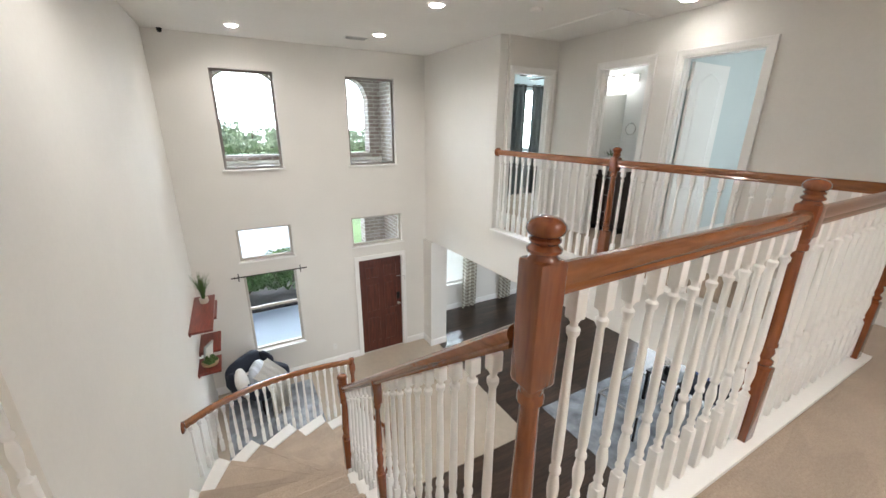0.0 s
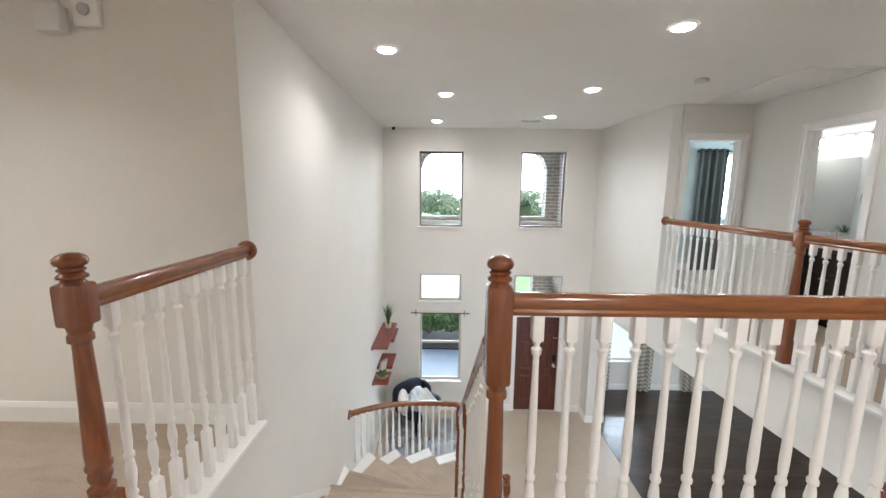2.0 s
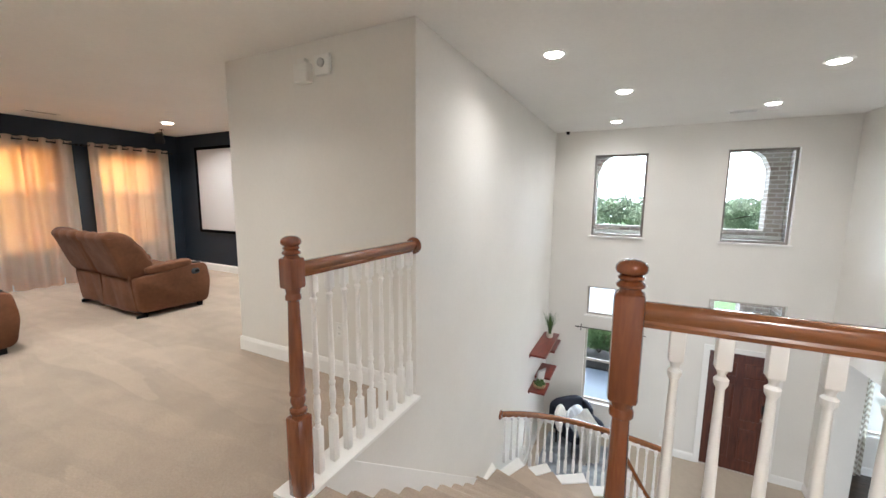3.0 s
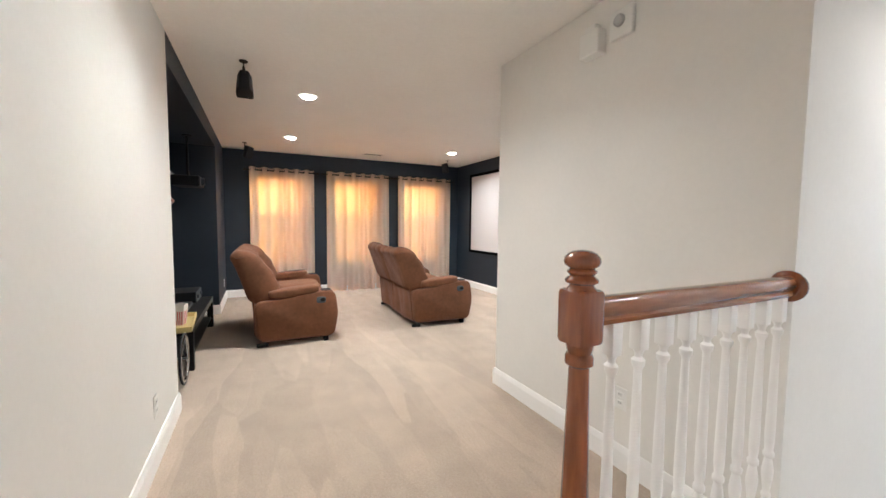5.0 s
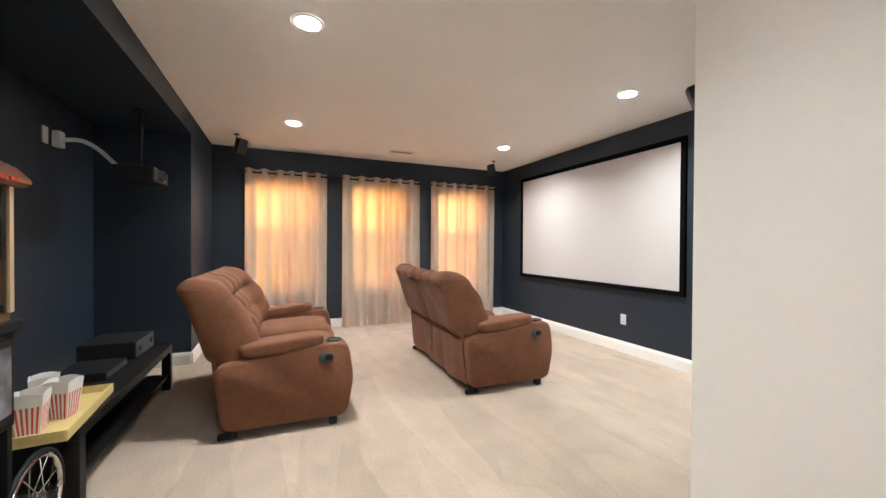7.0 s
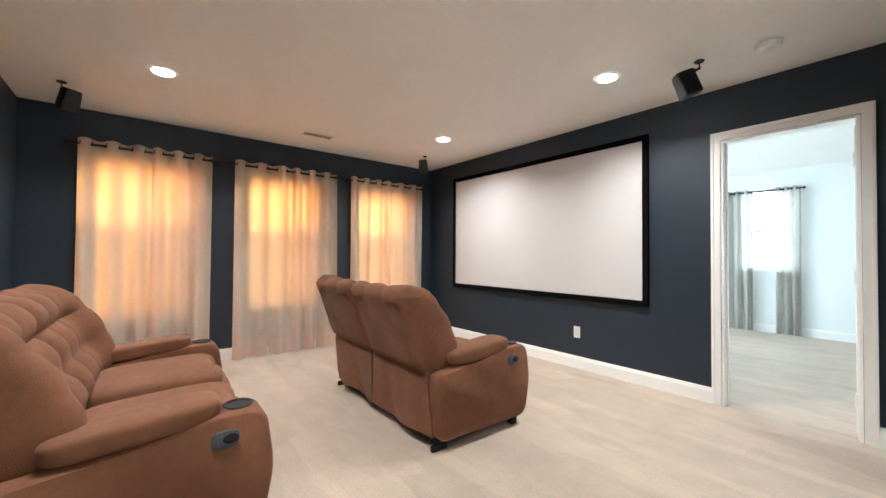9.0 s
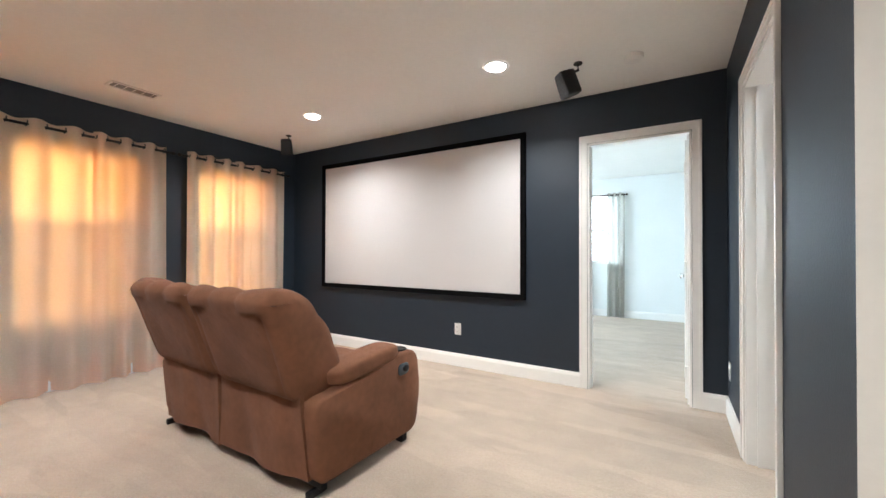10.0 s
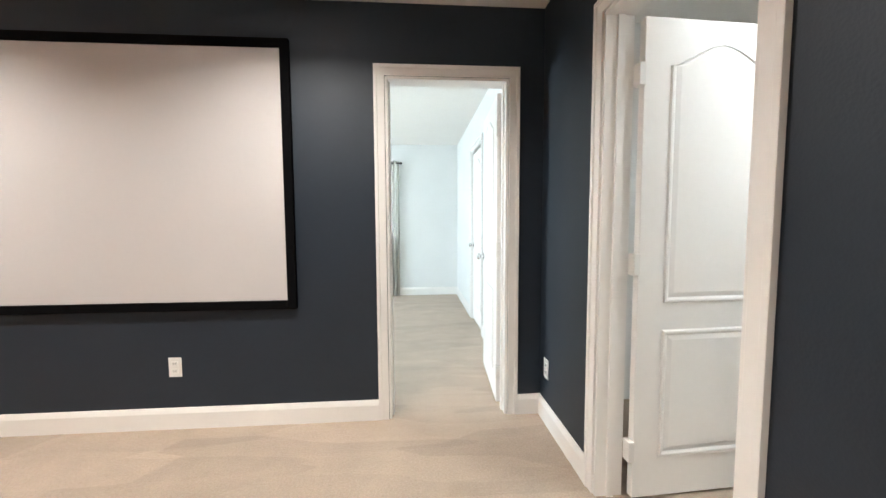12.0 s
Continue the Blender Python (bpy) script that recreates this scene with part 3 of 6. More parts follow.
# ---- stairs ----
RISE = -LOW / 15
INNER = {7: (0.66, 2.88), 6: (0.69, 3.0), 5: (0.74, 3.10), 4: (0.80, 3.20), 3: (0.89, 3.29), 2: (1.02, 3.36), 1: (1.20, 3.40)}
OUTER = {7: (-0.535, 2.95), 6: (-0.46, 3.37), 5: (-0.25, 3.81), 4: (0.02, 4.10), 3: (0.42, 4.35), 2: (0.79, 4.53), 1: (1.20, 4.64)}
stairs = empty("stairs", pose(0, 0, 0), "curved staircase with beige carpeted treads and white stringers", "stairs", kind="structure")
for k in range(14, 0, -1):
    z = LOW + RISE * k
    bm = bmesh.new()
    if k >= 8:
        y0, y1 = 0.80 + 0.26 * (14 - k), 0.80 + 0.26 * (15 - k)
        box(bm, STAIR + 0.018, 0.64, y0 - 0.02, y1, LOW + 0.002, z, 0.0)
        vs = box(bm, STAIR + 0.018, 0.64, y1 - 0.04, y1 + 0.022, z - 0.045, z + 0.001, 0.018)
        part("tread", bm, CARPET, stairs)
        part("inner_stringer", boxmesh(0.641, 0.80, y0, y1, LOW + 0.002, z + 0.012, 0.004), TRIM, stairs, "white painted stringer step")
    else:
        i0, o0 = INNER[k], OUTER[k]
        i1, o1 = INNER[k + 1] if k < 7 else (0.64, 2.62), OUTER[k + 1] if k < 7 else (-0.517, 2.62)
        prism(bm, [i1, i0, o0, o1], LOW + 0.002, z)
        a, b = Vector((*i0, 0)), Vector((*o0, 0))
        n = (b - a).cross(Vector((0, 0, 1))).normalized()
        if n.y < 0 and k > 3 or n.x < 0 and k <= 3:
            n = -n
        q = [a - n * 0.03, a + n * 0.02, b + n * 0.02, b - n * 0.03]
        prism(bm, [(p.x, p.y) for p in q], z - 0.045, z + 0.002)
        bmesh.ops.recalc_face_normals(bm, faces=bm.faces[:])
        part("tread", bm, CARPET, stairs)
bm = bmesh.new()
outline = [(0.80, -0.42), (3.45, -2.26), (3.45, -1.855), (1.06, -0.006), (0.864, -0.006)]
near, far = ([bm.verts.new((STAIR + d, y, z)) for y, z in outline] for d in (0.001, 0.016))
bm.faces.new(near), bm.faces.new(far[::-1])
for i in range(5):
    bm.faces.new((near[i], near[(i + 1) % 5], far[(i + 1) % 5], far[i]))
bmesh.ops.recalc_face_normals(bm, faces=bm.faces[:])
part("skirt_board", bm, TRIM, stairs, "white sloping skirt board")


def curve(pts, n):
    """A smooth line through points (Catmull-Rom)."""
    pts = [Vector(p) for p in pts]
    out = []
    for i in range(len(pts) - 1):
        p0, p1, p2, p3 = pts[max(i - 1, 0)], pts[i], pts[i + 1], pts[min(i + 2, len(pts) - 1)]
        for j in range(n):
            t = j / n
            out.append(0.5 * ((2 * p1) + (p2 - p0) * t + (2 * p0 - 5 * p1 + 4 * p2 - p3) * t * t + (3 * p1 - p0 - 3 * p2 + p3) * t ** 3))
    return out + [pts[-1]]


RAIL_OUT = curve([(-0.535, 3.72, -1.215), (-0.30, 4.05, -1.33), (0.02, 4.34, -1.45), (0.42, 4.58, -1.58), (0.85, 4.76, -1.71), (1.275, 4.857, -1.815)], 6)
STEP_OUT = {6: (-0.535, 3.45), 5: (-0.36, 3.92), 4: (-0.06, 4.22), 3: (0.36, 4.50), 2: (0.78, 4.69), 1: (1.20, 4.79)}
for k in range(6, 0, -1):
    z = LOW + RISE * k + 0.015
    o1 = OUTER[k + 1]
    s1 = STEP_OUT[k + 1] if k < 6 else (-0.535, 3.0)
    bm = bmesh.new()
    prism(bm, [o1, OUTER[k], STEP_OUT[k], s1], LOW + 0.002, z)
    bmesh.ops.recalc_face_normals(bm, faces=bm.faces[:])
    part("outer_stringer", bm, TRIM, stairs, "white painted curved stringer step")
RAIL_IN_LOW = curve([(0.72, 2.86, -0.60), (0.78, 3.07, -0.86), (0.95, 3.26, -1.25), (1.27, 3.44, -1.815)], 6)

# ---- railings ----
BAL_H = 0.985


def baluster_mesh(block0):
    """Square foot, turned vase and slender shaft, and a square block from block0 up."""
    bm = bmesh.new()
    box(bm, -0.0185, 0.0185, -0.0185, 0.0185, 0, 0.238, 0.004)
    k = (block0 - 0.43) / 0.425
    turned = [(0.0175, 0.236), (0.0120, 0.250), (0.0095, 0.257), (0.0150, 0.263), (0.0150, 0.271), (0.0105, 0.279), (0.0120, 0.296), (0.0170, 0.336), (0.0178, 0.356), (0.0140, 0.388),
              (0.0108, 0.404), (0.0165, 0.411), (0.0170, 0.424), (0.0118, 0.432)]
    turned += [(r, 0.43 + (z - 0.43) * k) for r, z in ((0.0148, 0.462), (0.0152, 0.50), (0.0138, 0.60), (0.0104, 0.796), (0.0100, 0.806))]
    turned += [(r, block0 + d) for r, d in ((0.0165, -0.041), (0.0175, -0.028), (0.0100, -0.020), (0.0098, -0.012), (0.0168, 0.002))]
    lathe(bm, turned, 12)
    box(bm, -0.018, 0.018, -0.018, 0.018, block0, BAL_H, 0.004)
    return mesh("baluster", bm, TRIM, True)


BALUSTER = baluster_mesh(0.897)
STAIR_BALUSTER = baluster_mesh(0.925)


def newel_mesh(h, block0, base=0.40, r=0.040):
    """Square base, turned shaft, square block from block0 up, and a turned cap."""
    bm = bmesh.new()
    top = h - 0.086
    box(bm, -r, r, -r, r, 0, base, 0.006)
    f = block0 - base
    lathe(bm, [(r * 0.85, base - 0.002), (r * 0.72, base + 0.012), (r * 0.95, base + 0.022), (r * 0.95, base + 0.034), (r * 0.62, base + 0.045), (r * 0.85, base + 0.075), (r * 0.78, base + 0.09), (r * 0.62, base + 0.10),
               (r * 0.92, base + 0.107), (r * 0.92, base + 0.118), (r * 0.80, base + 0.125), (r * 0.86, base + 0.16), (r * 0.62, block0 - 0.075), (r * 0.62, block0 - 0.055), (r * 0.84, block0 - 0.048), (r * 0.84, block0 - 0.030), (r * 0.72, block0 - 0.022), (r * 0.85, block0 + 0.002)], 18)
    box(bm, -r, r, -r, r, block0, top, 0.012)
    lathe(bm, [(r * 0.96, top - 0.004), (r * 0.74, top + 0.005), (r * 0.70, top + 0.010), (r * 0.94, top + 0.015), (r * 0.97, top + 0.022), (r * 0.80, top + 0.028), (r * 0.70, top + 0.032), (r * 0.86, top + 0.038), (r * 0.86, top + 0.043), (r * 0.70, top + 0.048),
               (r * 0.98, top + 0.055), (r * 1.07, top + 0.064), (r * 1.03, top + 0.074), (r * 0.82, top + 0.084), (r * 0.50, top + 0.090), (r * 0.05, top + 0.0925)], 22)
    return mesh("newel_post", bm, OAK_Z, True)


RAIL_SECTION = [(-0.020, 0), (0.020, 0), (0.023, 0.012), (0.019, 0.020), (0.029, 0.036), (0.029, 0.052), (0.020, 0.064), (0.008, 0.068), (-0.008, 0.068), (-0.020, 0.064), (-0.029, 0.052), (-0.029, 0.036), (-0.019, 0.020), (-0.023, 0.012)]
NEWEL = newel_mesh(1.205, 0.985)
NEWEL_TALL = newel_mesh(1.205 + 0.45, 0.80 + 0.45, base=0.60)


def rail_between(parent, a, b, z, material=OAK):
    bm = bmesh.new()
    sweep(bm, [(*a, z), (*b, z)], RAIL_SECTION)
    return part("handrail", bm, material, parent, smooth=True)


def balusters(parent, a, b, n, z0, inset=0.06):
    a, b = Vector((*a, 0)), Vector((*b, 0))
    ang = math.atan2(b.y - a.y, b.x - a.x)
    for i in range(n):
        p = a.lerp(b, (i + 0.5) / n)
        part("baluster", BALUSTER, None, parent, at=Matrix.LocRotScale((p.x, p.y, z0), Euler((0, 0, ang)), None))


def rosette(parent, m):
    bm = bmesh.new()
    lathe(bm, [(0.055, 0), (0.055, 0.010), (0.048, 0.016), (0.040, 0.018), (0.036, 0.024), (0.01, 0.026)], 20, m=m)
    return part("rosette", bm, OAK_Z, parent, smooth=True)


def ledge(parent, a, b, w=0.15):
    """White cap under the balusters with a cove below it."""
    a, b = Vector((*a, 0)), Vector((*b, 0))
    d = (b - a).normalized()
    n = Vector((d.y, -d.x, 0))
    bm = bmesh.new()
    q = [a - n * w / 2, b - n * w / 2, b + n * w / 2, a + n * w / 2]
    prism(bm, [(p.x, p.y) for p in q][::-1], 0.002, 0.022)
    bmesh.ops.recalc_face_normals(bm, faces=bm.faces[:])
    return part("ledge_cap", bm, TRIM, parent, "white painted cap board")


ZR = 1.028
NC, NR, NR2 = (0.735, 0.80), (2.085, 0.80), (3.46, 0.80)
NM, NE_ = (3.39, 2.66), (gallery_x(4.42) + 0.02, 4.42)
NL = (-0.552, 0.765)

railing = empty("landing_railing", pose(0, 0, 0), "oak railing with white turned balusters along the landing", "railing")
part("newel_post", NEWEL_TALL, None, railing, at=pose(*NC, -0.45))
part("newel_post", NEWEL, None, railing, at=pose(*NR, 0))
part("newel_post", NEWEL, None, railing, at=pose(*NR2, 0))
for a, b, n in ((NC, NR, 12), (NR, NR2, 12)):
    rail_between(railing, (a[0] + 0.04, a[1]), (b[0] - 0.04, b[1]), ZR, OAK_X)
    balusters(railing, (a[0] + 0.07, a[1]), (b[0] - 0.03, b[1]), n, 0.045)
ledge(railing, (0.64, 0.80), (3.56, 0.80), 0.15)

railing = empty("gallery_railing", pose(0, 0, 0), "oak railing with white turned balusters along the gallery", "railing")
part("newel_post", NEWEL, None, railing, at=pose(*NM, 0))
rail_between(railing, (NR2[0] - 0.002, 0.84), (NM[0], NM[1] - 0.04), ZR)
rail_between(railing, (NM[0], NM[1] + 0.04), NE_, ZR)
balusters(railing, (NR2[0] - 0.002, 0.86), (NM[0], NM[1] - 0.05), 17, 0.045)
balusters(railing, (NM[0], NM[1] + 0.05), (NE_[0], NE_[1] - 0.02), 16, 0.045)
rosette(railing, Matrix.Translation((NE_[0], NE_[1], ZR + 0.034)) @ Matrix.Rotation(math.pi / 2, 4, "X"))
ledge(railing, (NR2[0] + 0.0, 0.876), (NE_[0], 4.419), 0.15)

railing = empty("stair_head_railing", pose(0, 0, 0), "short oak railing with white balusters at the stair head", "railing")
part("newel_post", NEWEL, None, railing, at=pose(*NL, 0.0))
rail_between(railing, (NL[0], NL[1] + 0.04), (NL[0] + 0.004, 1.757), ZR)
balusters(railing, (NL[0], NL[1] + 0.06), (NL[0] + 0.004, 1.745), 9, 0.045)
rosette(railing, Matrix.Translation((NL[0] + 0.004, 1.756, ZR + 0.034)) @ Matrix.Rotation(math.pi / 2, 4, "X"))
ledge(railing, (NL[0] - 0.03, 0.70), (NL[0] - 0.03, 1.756), 0.17)

# sloping inner railing and the curved ones below
railing = empty("stair_inner_railing", pose(0, 0, 0), "sloping oak stair railing with white turned balusters", "railing")
slope = [(0.72, 0.85, 0.875), (0.72, 2.82, -0.655)]
bm = bmesh.new()
sweep(bm, slope, RAIL_SECTION)
part("handrail", bm, OAK, railing, smooth=True)
NEWEL_E = newel_mesh(0.93, 0.72, base=0.30, r=0.038)
part("newel_post", NEWEL_E, None, railing, at=pose(0.715, 2.86, LOW + RISE * 7 + 0.013))
bm = bmesh.new()
box(bm, -0.024, 0.024, -0.024, 0.024, 0, 0.26, 0.004)
lathe(bm, [(0.022, 0.258), (0.016, 0.27), (0.022, 0.28), (0.022, 0.292), (0.014, 0.305), (0.020, 0.35), (0.021, 0.38), (0.013, 0.42), (0.021, 0.43), (0.021, 0.442), (0.015, 0.45), (0.019, 0.52), (0.014, 0.74), (0.021, 0.75), (0.021, 0.764), (0.015, 0.772), (0.022, 0.782)], 16)
box(bm, -0.024, 0.024, -0.024, 0.024, 0.78, 0.912, 0.004)
POST = mesh("middle_post", bm, OAK_Z, True)
part("middle_post", POST, None, railing, at=pose(0.715, 1.97, LOW + RISE * 10 + 0.013))


rows = []
y = 0.93
while y < 2.80:
    k = 14 - int((y - 0.80) / 0.26)
    if abs(y - 1.97) > 0.055:
        rows.append(((0.72, y), 0.875 - (y - 0.85) * 1.53 / 1.97, LOW + RISE * k + 0.012))
    y += 0.099
for p, zr, zb in rows:
    part("baluster", STAIR_BALUSTER, None, railing, at=Matrix.LocRotScale((p[0], p[1], zb), None, (1, 1, (zr + 0.006 - zb) / BAL_H)))
bm = bmesh.new()
sweep(bm, RAIL_IN_LOW, RAIL_SECTION)
part("handrail", bm, OAK, railing, smooth=True)
NEWEL_LOW = newel_mesh(1.0, 0.80, base=0.33, r=0.04)
part("newel_post", NEWEL_LOW, None, railing, at=pose(1.28, 3.46, LOW))
for i, k in ((3, 6), (6, 5), (9, 4), (12, 3), (15, 2)):
    p = RAIL_IN_LOW[i]
    zb = LOW + RISE * k
    part("baluster", STAIR_BALUSTER, None, railing, at=Matrix.LocRotScale((p.x, p.y, zb), None, (1, 1, (p.z + 0.006 - zb) / BAL_H)))

railing = empty("stair_curved_railing", pose(0, 0, 0), "curved oak stair railing with white balusters ending at a newel", "railing")
bm = bmesh.new()
sweep(bm, RAIL_OUT, RAIL_SECTION)
part("handrail", bm, OAK, railing, smooth=True)
part("newel_post", NEWEL_LOW, None, railing, at=pose(1.275, 4.857, LOW))
rosette(railing, Matrix.Translation((STAIR, 3.70, -1.18)) @ Matrix.Rotation(math.pi / 2, 4, "Y"))
dense = curve([tuple(p) for p in RAIL_OUT], 8)
length = [0.0]
for a, b in zip(dense, dense[1:]):
    length.append(length[-1] + (b - a).length)
for i in range(21):
    s = length[-1] * (i + 0.5) / 21.5
    j = min(range(len(length)), key=lambda q: abs(length[q] - s))
    p = dense[j]
    d = (dense[min(j + 1, len(dense) - 1)] - dense[max(j - 1, 0)]).normalized()
    ins = Vector((p.x, p.y, 0)) + Vector((d.y, -d.x, 0)) * 0.03
    k = 6
    for q in (5, 4, 3, 2, 1):
        o, s_ = Vector((*OUTER[q], 0)), Vector((*STEP_OUT[q], 0))
        if OUTER[q + 1][0] + (STEP_OUT[q + 1][0] - OUTER[q + 1][0]) * 0.7 < p.x:
            k = q
    zb = LOW + RISE * k + 0.015
    part("baluster", STAIR_BALUSTER, None, railing, at=Matrix.LocRotScale((ins.x, ins.y, zb), None, (1, 1, (p.z + 0.006 - zb) / BAL_H)))


# ---- ceiling lights ----
def downlight(x, y, watts, colour=(1.0, 0.95, 0.89)):
    d = empty("ceiling_light", pose(x, y, H), "round recessed ceiling light with a white trim ring", "ceiling light", "recessed lights")
    bm = bmesh.new()
    n = 28
    prof = [(0.066, -0.004), (0.072, -0.008), (0.088, -0.006), (0.093, -0.001)]
    rings = [[bm.verts.new((r * math.cos(2 * math.pi * i / n), r * math.sin(2 * math.pi * i / n), z)) for i in range(n)] for r, z in prof]
    for a, b in zip(rings, rings[1:]):
        for i in range(n):
            bm.faces.new((a[i], b[i], b[(i + 1) % n], a[(i + 1) % n]))
    bmesh.ops.recalc_face_normals(bm, faces=bm.faces[:])
    part("trim_ring", bm, PLASTIC, d)
    bm = bmesh.new()
    lathe(bm, [(0.03, -0.017), (0.052, -0.0145), (0.064, -0.009), (0.067, -0.001)], 28)
    part("diffuser", bm, LENS, d)
    lamp = area("downlight", (x, y, H - 0.019), (x, y, 0), 0.12, 0.12, watts, colour, "DISK", 142)
    return d


for x, y in ((-3.775, 0.526), (-5.735, 0.507), (-5.69, 3.05), (-3.77, 3.05)):
    downlight(x, y, 19, (0.98, 0.965, 0.89))
for x, y in ((0.10, 2.74), (0.55, 4.07), (0.41, 5.69), (2.08, 2.30), (2.076, 3.83), (2.04, 5.29)):
    downlight(x, y, 6.5, (1.0, 0.95, 0.89))
downlight(3.91, 2.55, 0.9)
# added out of view behind the camera, brightening landing walls and balusters
downlight(1.6, -0.7, 25, (1.0, 0.95, 0.89))
downlight(-1.85, 0.40, 10, (0.98, 0.965, 0.89))
# unseen closet light, added because the open door leaf is brightly lit
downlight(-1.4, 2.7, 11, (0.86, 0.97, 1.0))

# lamps standing in for daylight; theatre and last bedroom window are real openings
for a, b in WIN_W:
    area("window_daylight", (WEST - 0.35, (a + b) / 2, 1.3), (0, (a + b) / 2, 1.3), b - a, 1.49, 4.8, (1.0, 0.73, 0.38), spread=95)
# next five: added behind unseen openings to brighten rooms and lower floor
area("window_daylight", (-7.3, 5.8, 1.45), (-4.2, 5.8, 0.3), 1.6, 1.3, 125, (0.75, 0.92, 1.0))
area("window_daylight", (5.5, 0.2, 1.4), (5.5, 3, 1.4), 1.0, 1.2, 24, (0.90, 0.97, 1.0))
area("window_daylight", (8.25, 3.4, -1.5), (0, 3.4, -1.8), 3.0, 1.6, 85, (0.88, 0.95, 1.0))
area("window_daylight", (2.4, -1.8, -1.5), (2.4, 5, -2.0), 2.4, 1.7, 65, (0.92, 0.96, 1.0))
area("window_daylight", (8.25, 5.55, 1.5), (3, 5.3, 0.9), 1.2, 1.2, 60, (0.80, 0.94, 1.0))
area("window_daylight", (5.6, 6.8, 1.5), (5.6, 0, 1.5), 0.7, 1.15, 60, (0.80, 0.93, 1.0))

# ---- more materials ----
SUEDE = material("brown microfibre", (0.162, 0.071, 0.039), 0.9, grain=0.10, scale=30, bump=0.25, bump_scale=260, blotch=0.15, blotch_scale=7, spec=0.15)
SUEDE.node_tree.nodes["Principled BSDF"].inputs["Sheen Weight"].default_value = 0.04
NAVY_CLOTH = material("navy upholstery", (0.012, 0.016, 0.032), 0.85, grain=0.15, scale=60, bump=0.2, bump_scale=300)
WHITE_KNIT = material("cream knit", (0.66, 0.62, 0.56), 0.95, grain=0.12, scale=70, bump=0.6, bump_scale=150)
YELLOW = material("yellow lacquered wood", (0.60, 0.47, 0.19), 0.4, grain=0.08, scale=14, stretch=(0.2, 1, 1))
RED = material("red enamel", (0.30, 0.022, 0.016), 0.25, grain=0.03)
PAPER = material("white card", (0.74, 0.72, 0.69), 0.6, grain=0.02)
REDPAPER = material("red printed card", (0.58, 0.07, 0.075), 0.6, grain=0.02)
BRASS = material("aged brass", (0.42, 0.27, 0.11), 0.35, 0.9, grain=0.08)
LEAF = material("leaf green", (0.055, 0.115, 0.022), 0.55, grain=0.25, scale=9, blotch=0.35, blotch_scale=3)
SHRUB = material("shrub leaf", (0.10, 0.19, 0.06), 0.6, grain=0.3, scale=6, blotch=0.4, blotch_scale=1.2)
# paler than real foliage: distance haze is put into the leaf colour
HAZED_LEAF = material("haze-paled tree leaf", (0.35, 0.42, 0.30), 0.6, grain=0.2, scale=6, blotch=0.3, blotch_scale=0.5)
BARK = material("bark", (0.10, 0.075, 0.055), 0.9, grain=0.3, scale=12, bump=0.5, stretch=(1, 1, 0.2))
POT = material("cream ceramic", (0.62, 0.56, 0.47), 0.35, grain=0.03)
TERRA = material("wicker tan", (0.42, 0.28, 0.15), 0.7, grain=0.2, scale=60)
# the blue cast of skylit shade is mixed into the concrete's colour
SHADE_BLUE_CONCRETE = material("concrete drive", (0.32, 0.36, 0.42), 0.85, grain=0.08, scale=20, blotch=0.10, blotch_scale=0.6, bump=0.2)
GRASS = material("lawn", (0.085, 0.15, 0.04), 0.9, grain=0.3, scale=8, blotch=0.3, blotch_scale=0.4)
MULCH = material("dark mulch", (0.035, 0.028, 0.024), 0.95, grain=0.4, scale=18, bump=0.6)
STONE = material("pale cast stone", (0.55, 0.52, 0.47), 0.75, grain=0.08)
GREY_RUG = material("mottled grey blue rug", (0.30, 0.33, 0.37), 0.95, grain=0.35, scale=7, blotch=0.45, blotch_scale=3.2, bump=0.4, bump_scale=200)
BLUE_CLOTH = material("bright blue cushion", (0.10, 0.16, 0.42), 0.85, grain=0.1)
DARK_CLOTH = material("charcoal curtain", (0.10, 0.105, 0.10), 0.9, grain=0.2, scale=60)
VANITY = wood("espresso vanity", (0.018, 0.010, 0.007), (0.05, 0.028, 0.019), 0.4, 5, "Z")
MIRROR = material("mirror", (0.9, 0.92, 0.92), 0.02, 1.0, grain=0.0, blotch=0.0)
GUNMETAL = material("grey plastic bezel", (0.045, 0.058, 0.066), 0.45)
MESHGRILLE = material("speaker grille", (0.016, 0.016, 0.017), 0.65, grain=0.4, scale=220, bump=0.5)


def brick_material():
    m = bpy.data.materials.new("grey brown brick")
    m.use_nodes = True
    n, l = m.node_tree.nodes, m.node_tree.links
    b = n["Principled BSDF"]
    b.inputs["Roughness"].default_value = 0.9
    co = n.new("ShaderNodeTexCoord")
    sp, cb, sm = n.new("ShaderNodeSeparateXYZ"), n.new("ShaderNodeCombineXYZ"), n.new("ShaderNodeMath")
    l.new(co.outputs["Object"], sp.inputs[0])
    l.new(sp.outputs[0], sm.inputs[0])
    l.new(sp.outputs[1], sm.inputs[1])
    l.new(sm.outputs[0], cb.inputs[0])
    l.new(sp.outputs[2], cb.inputs[1])
    t = n.new("ShaderNodeTexBrick")
    t.inputs["Color1"].default_value, t.inputs["Color2"].default_value = (0.26, 0.19, 0.16, 1), (0.36, 0.31, 0.28, 1)
    t.inputs["Mortar"].default_value = (0.50, 0.47, 0.43, 1)
    t.inputs["Scale"].default_value, t.inputs["Brick Width"].default_value, t.inputs["Row Height"].default_value, t.inputs["Mortar Size"].default_value = 1.0, 0.21, 0.075, 0.010
    l.new(cb.outputs[0], t.inputs["Vector"])
    l.new(t.outputs["Color"], b.inputs["Base Color"])
    return m


BRICK = brick_material()


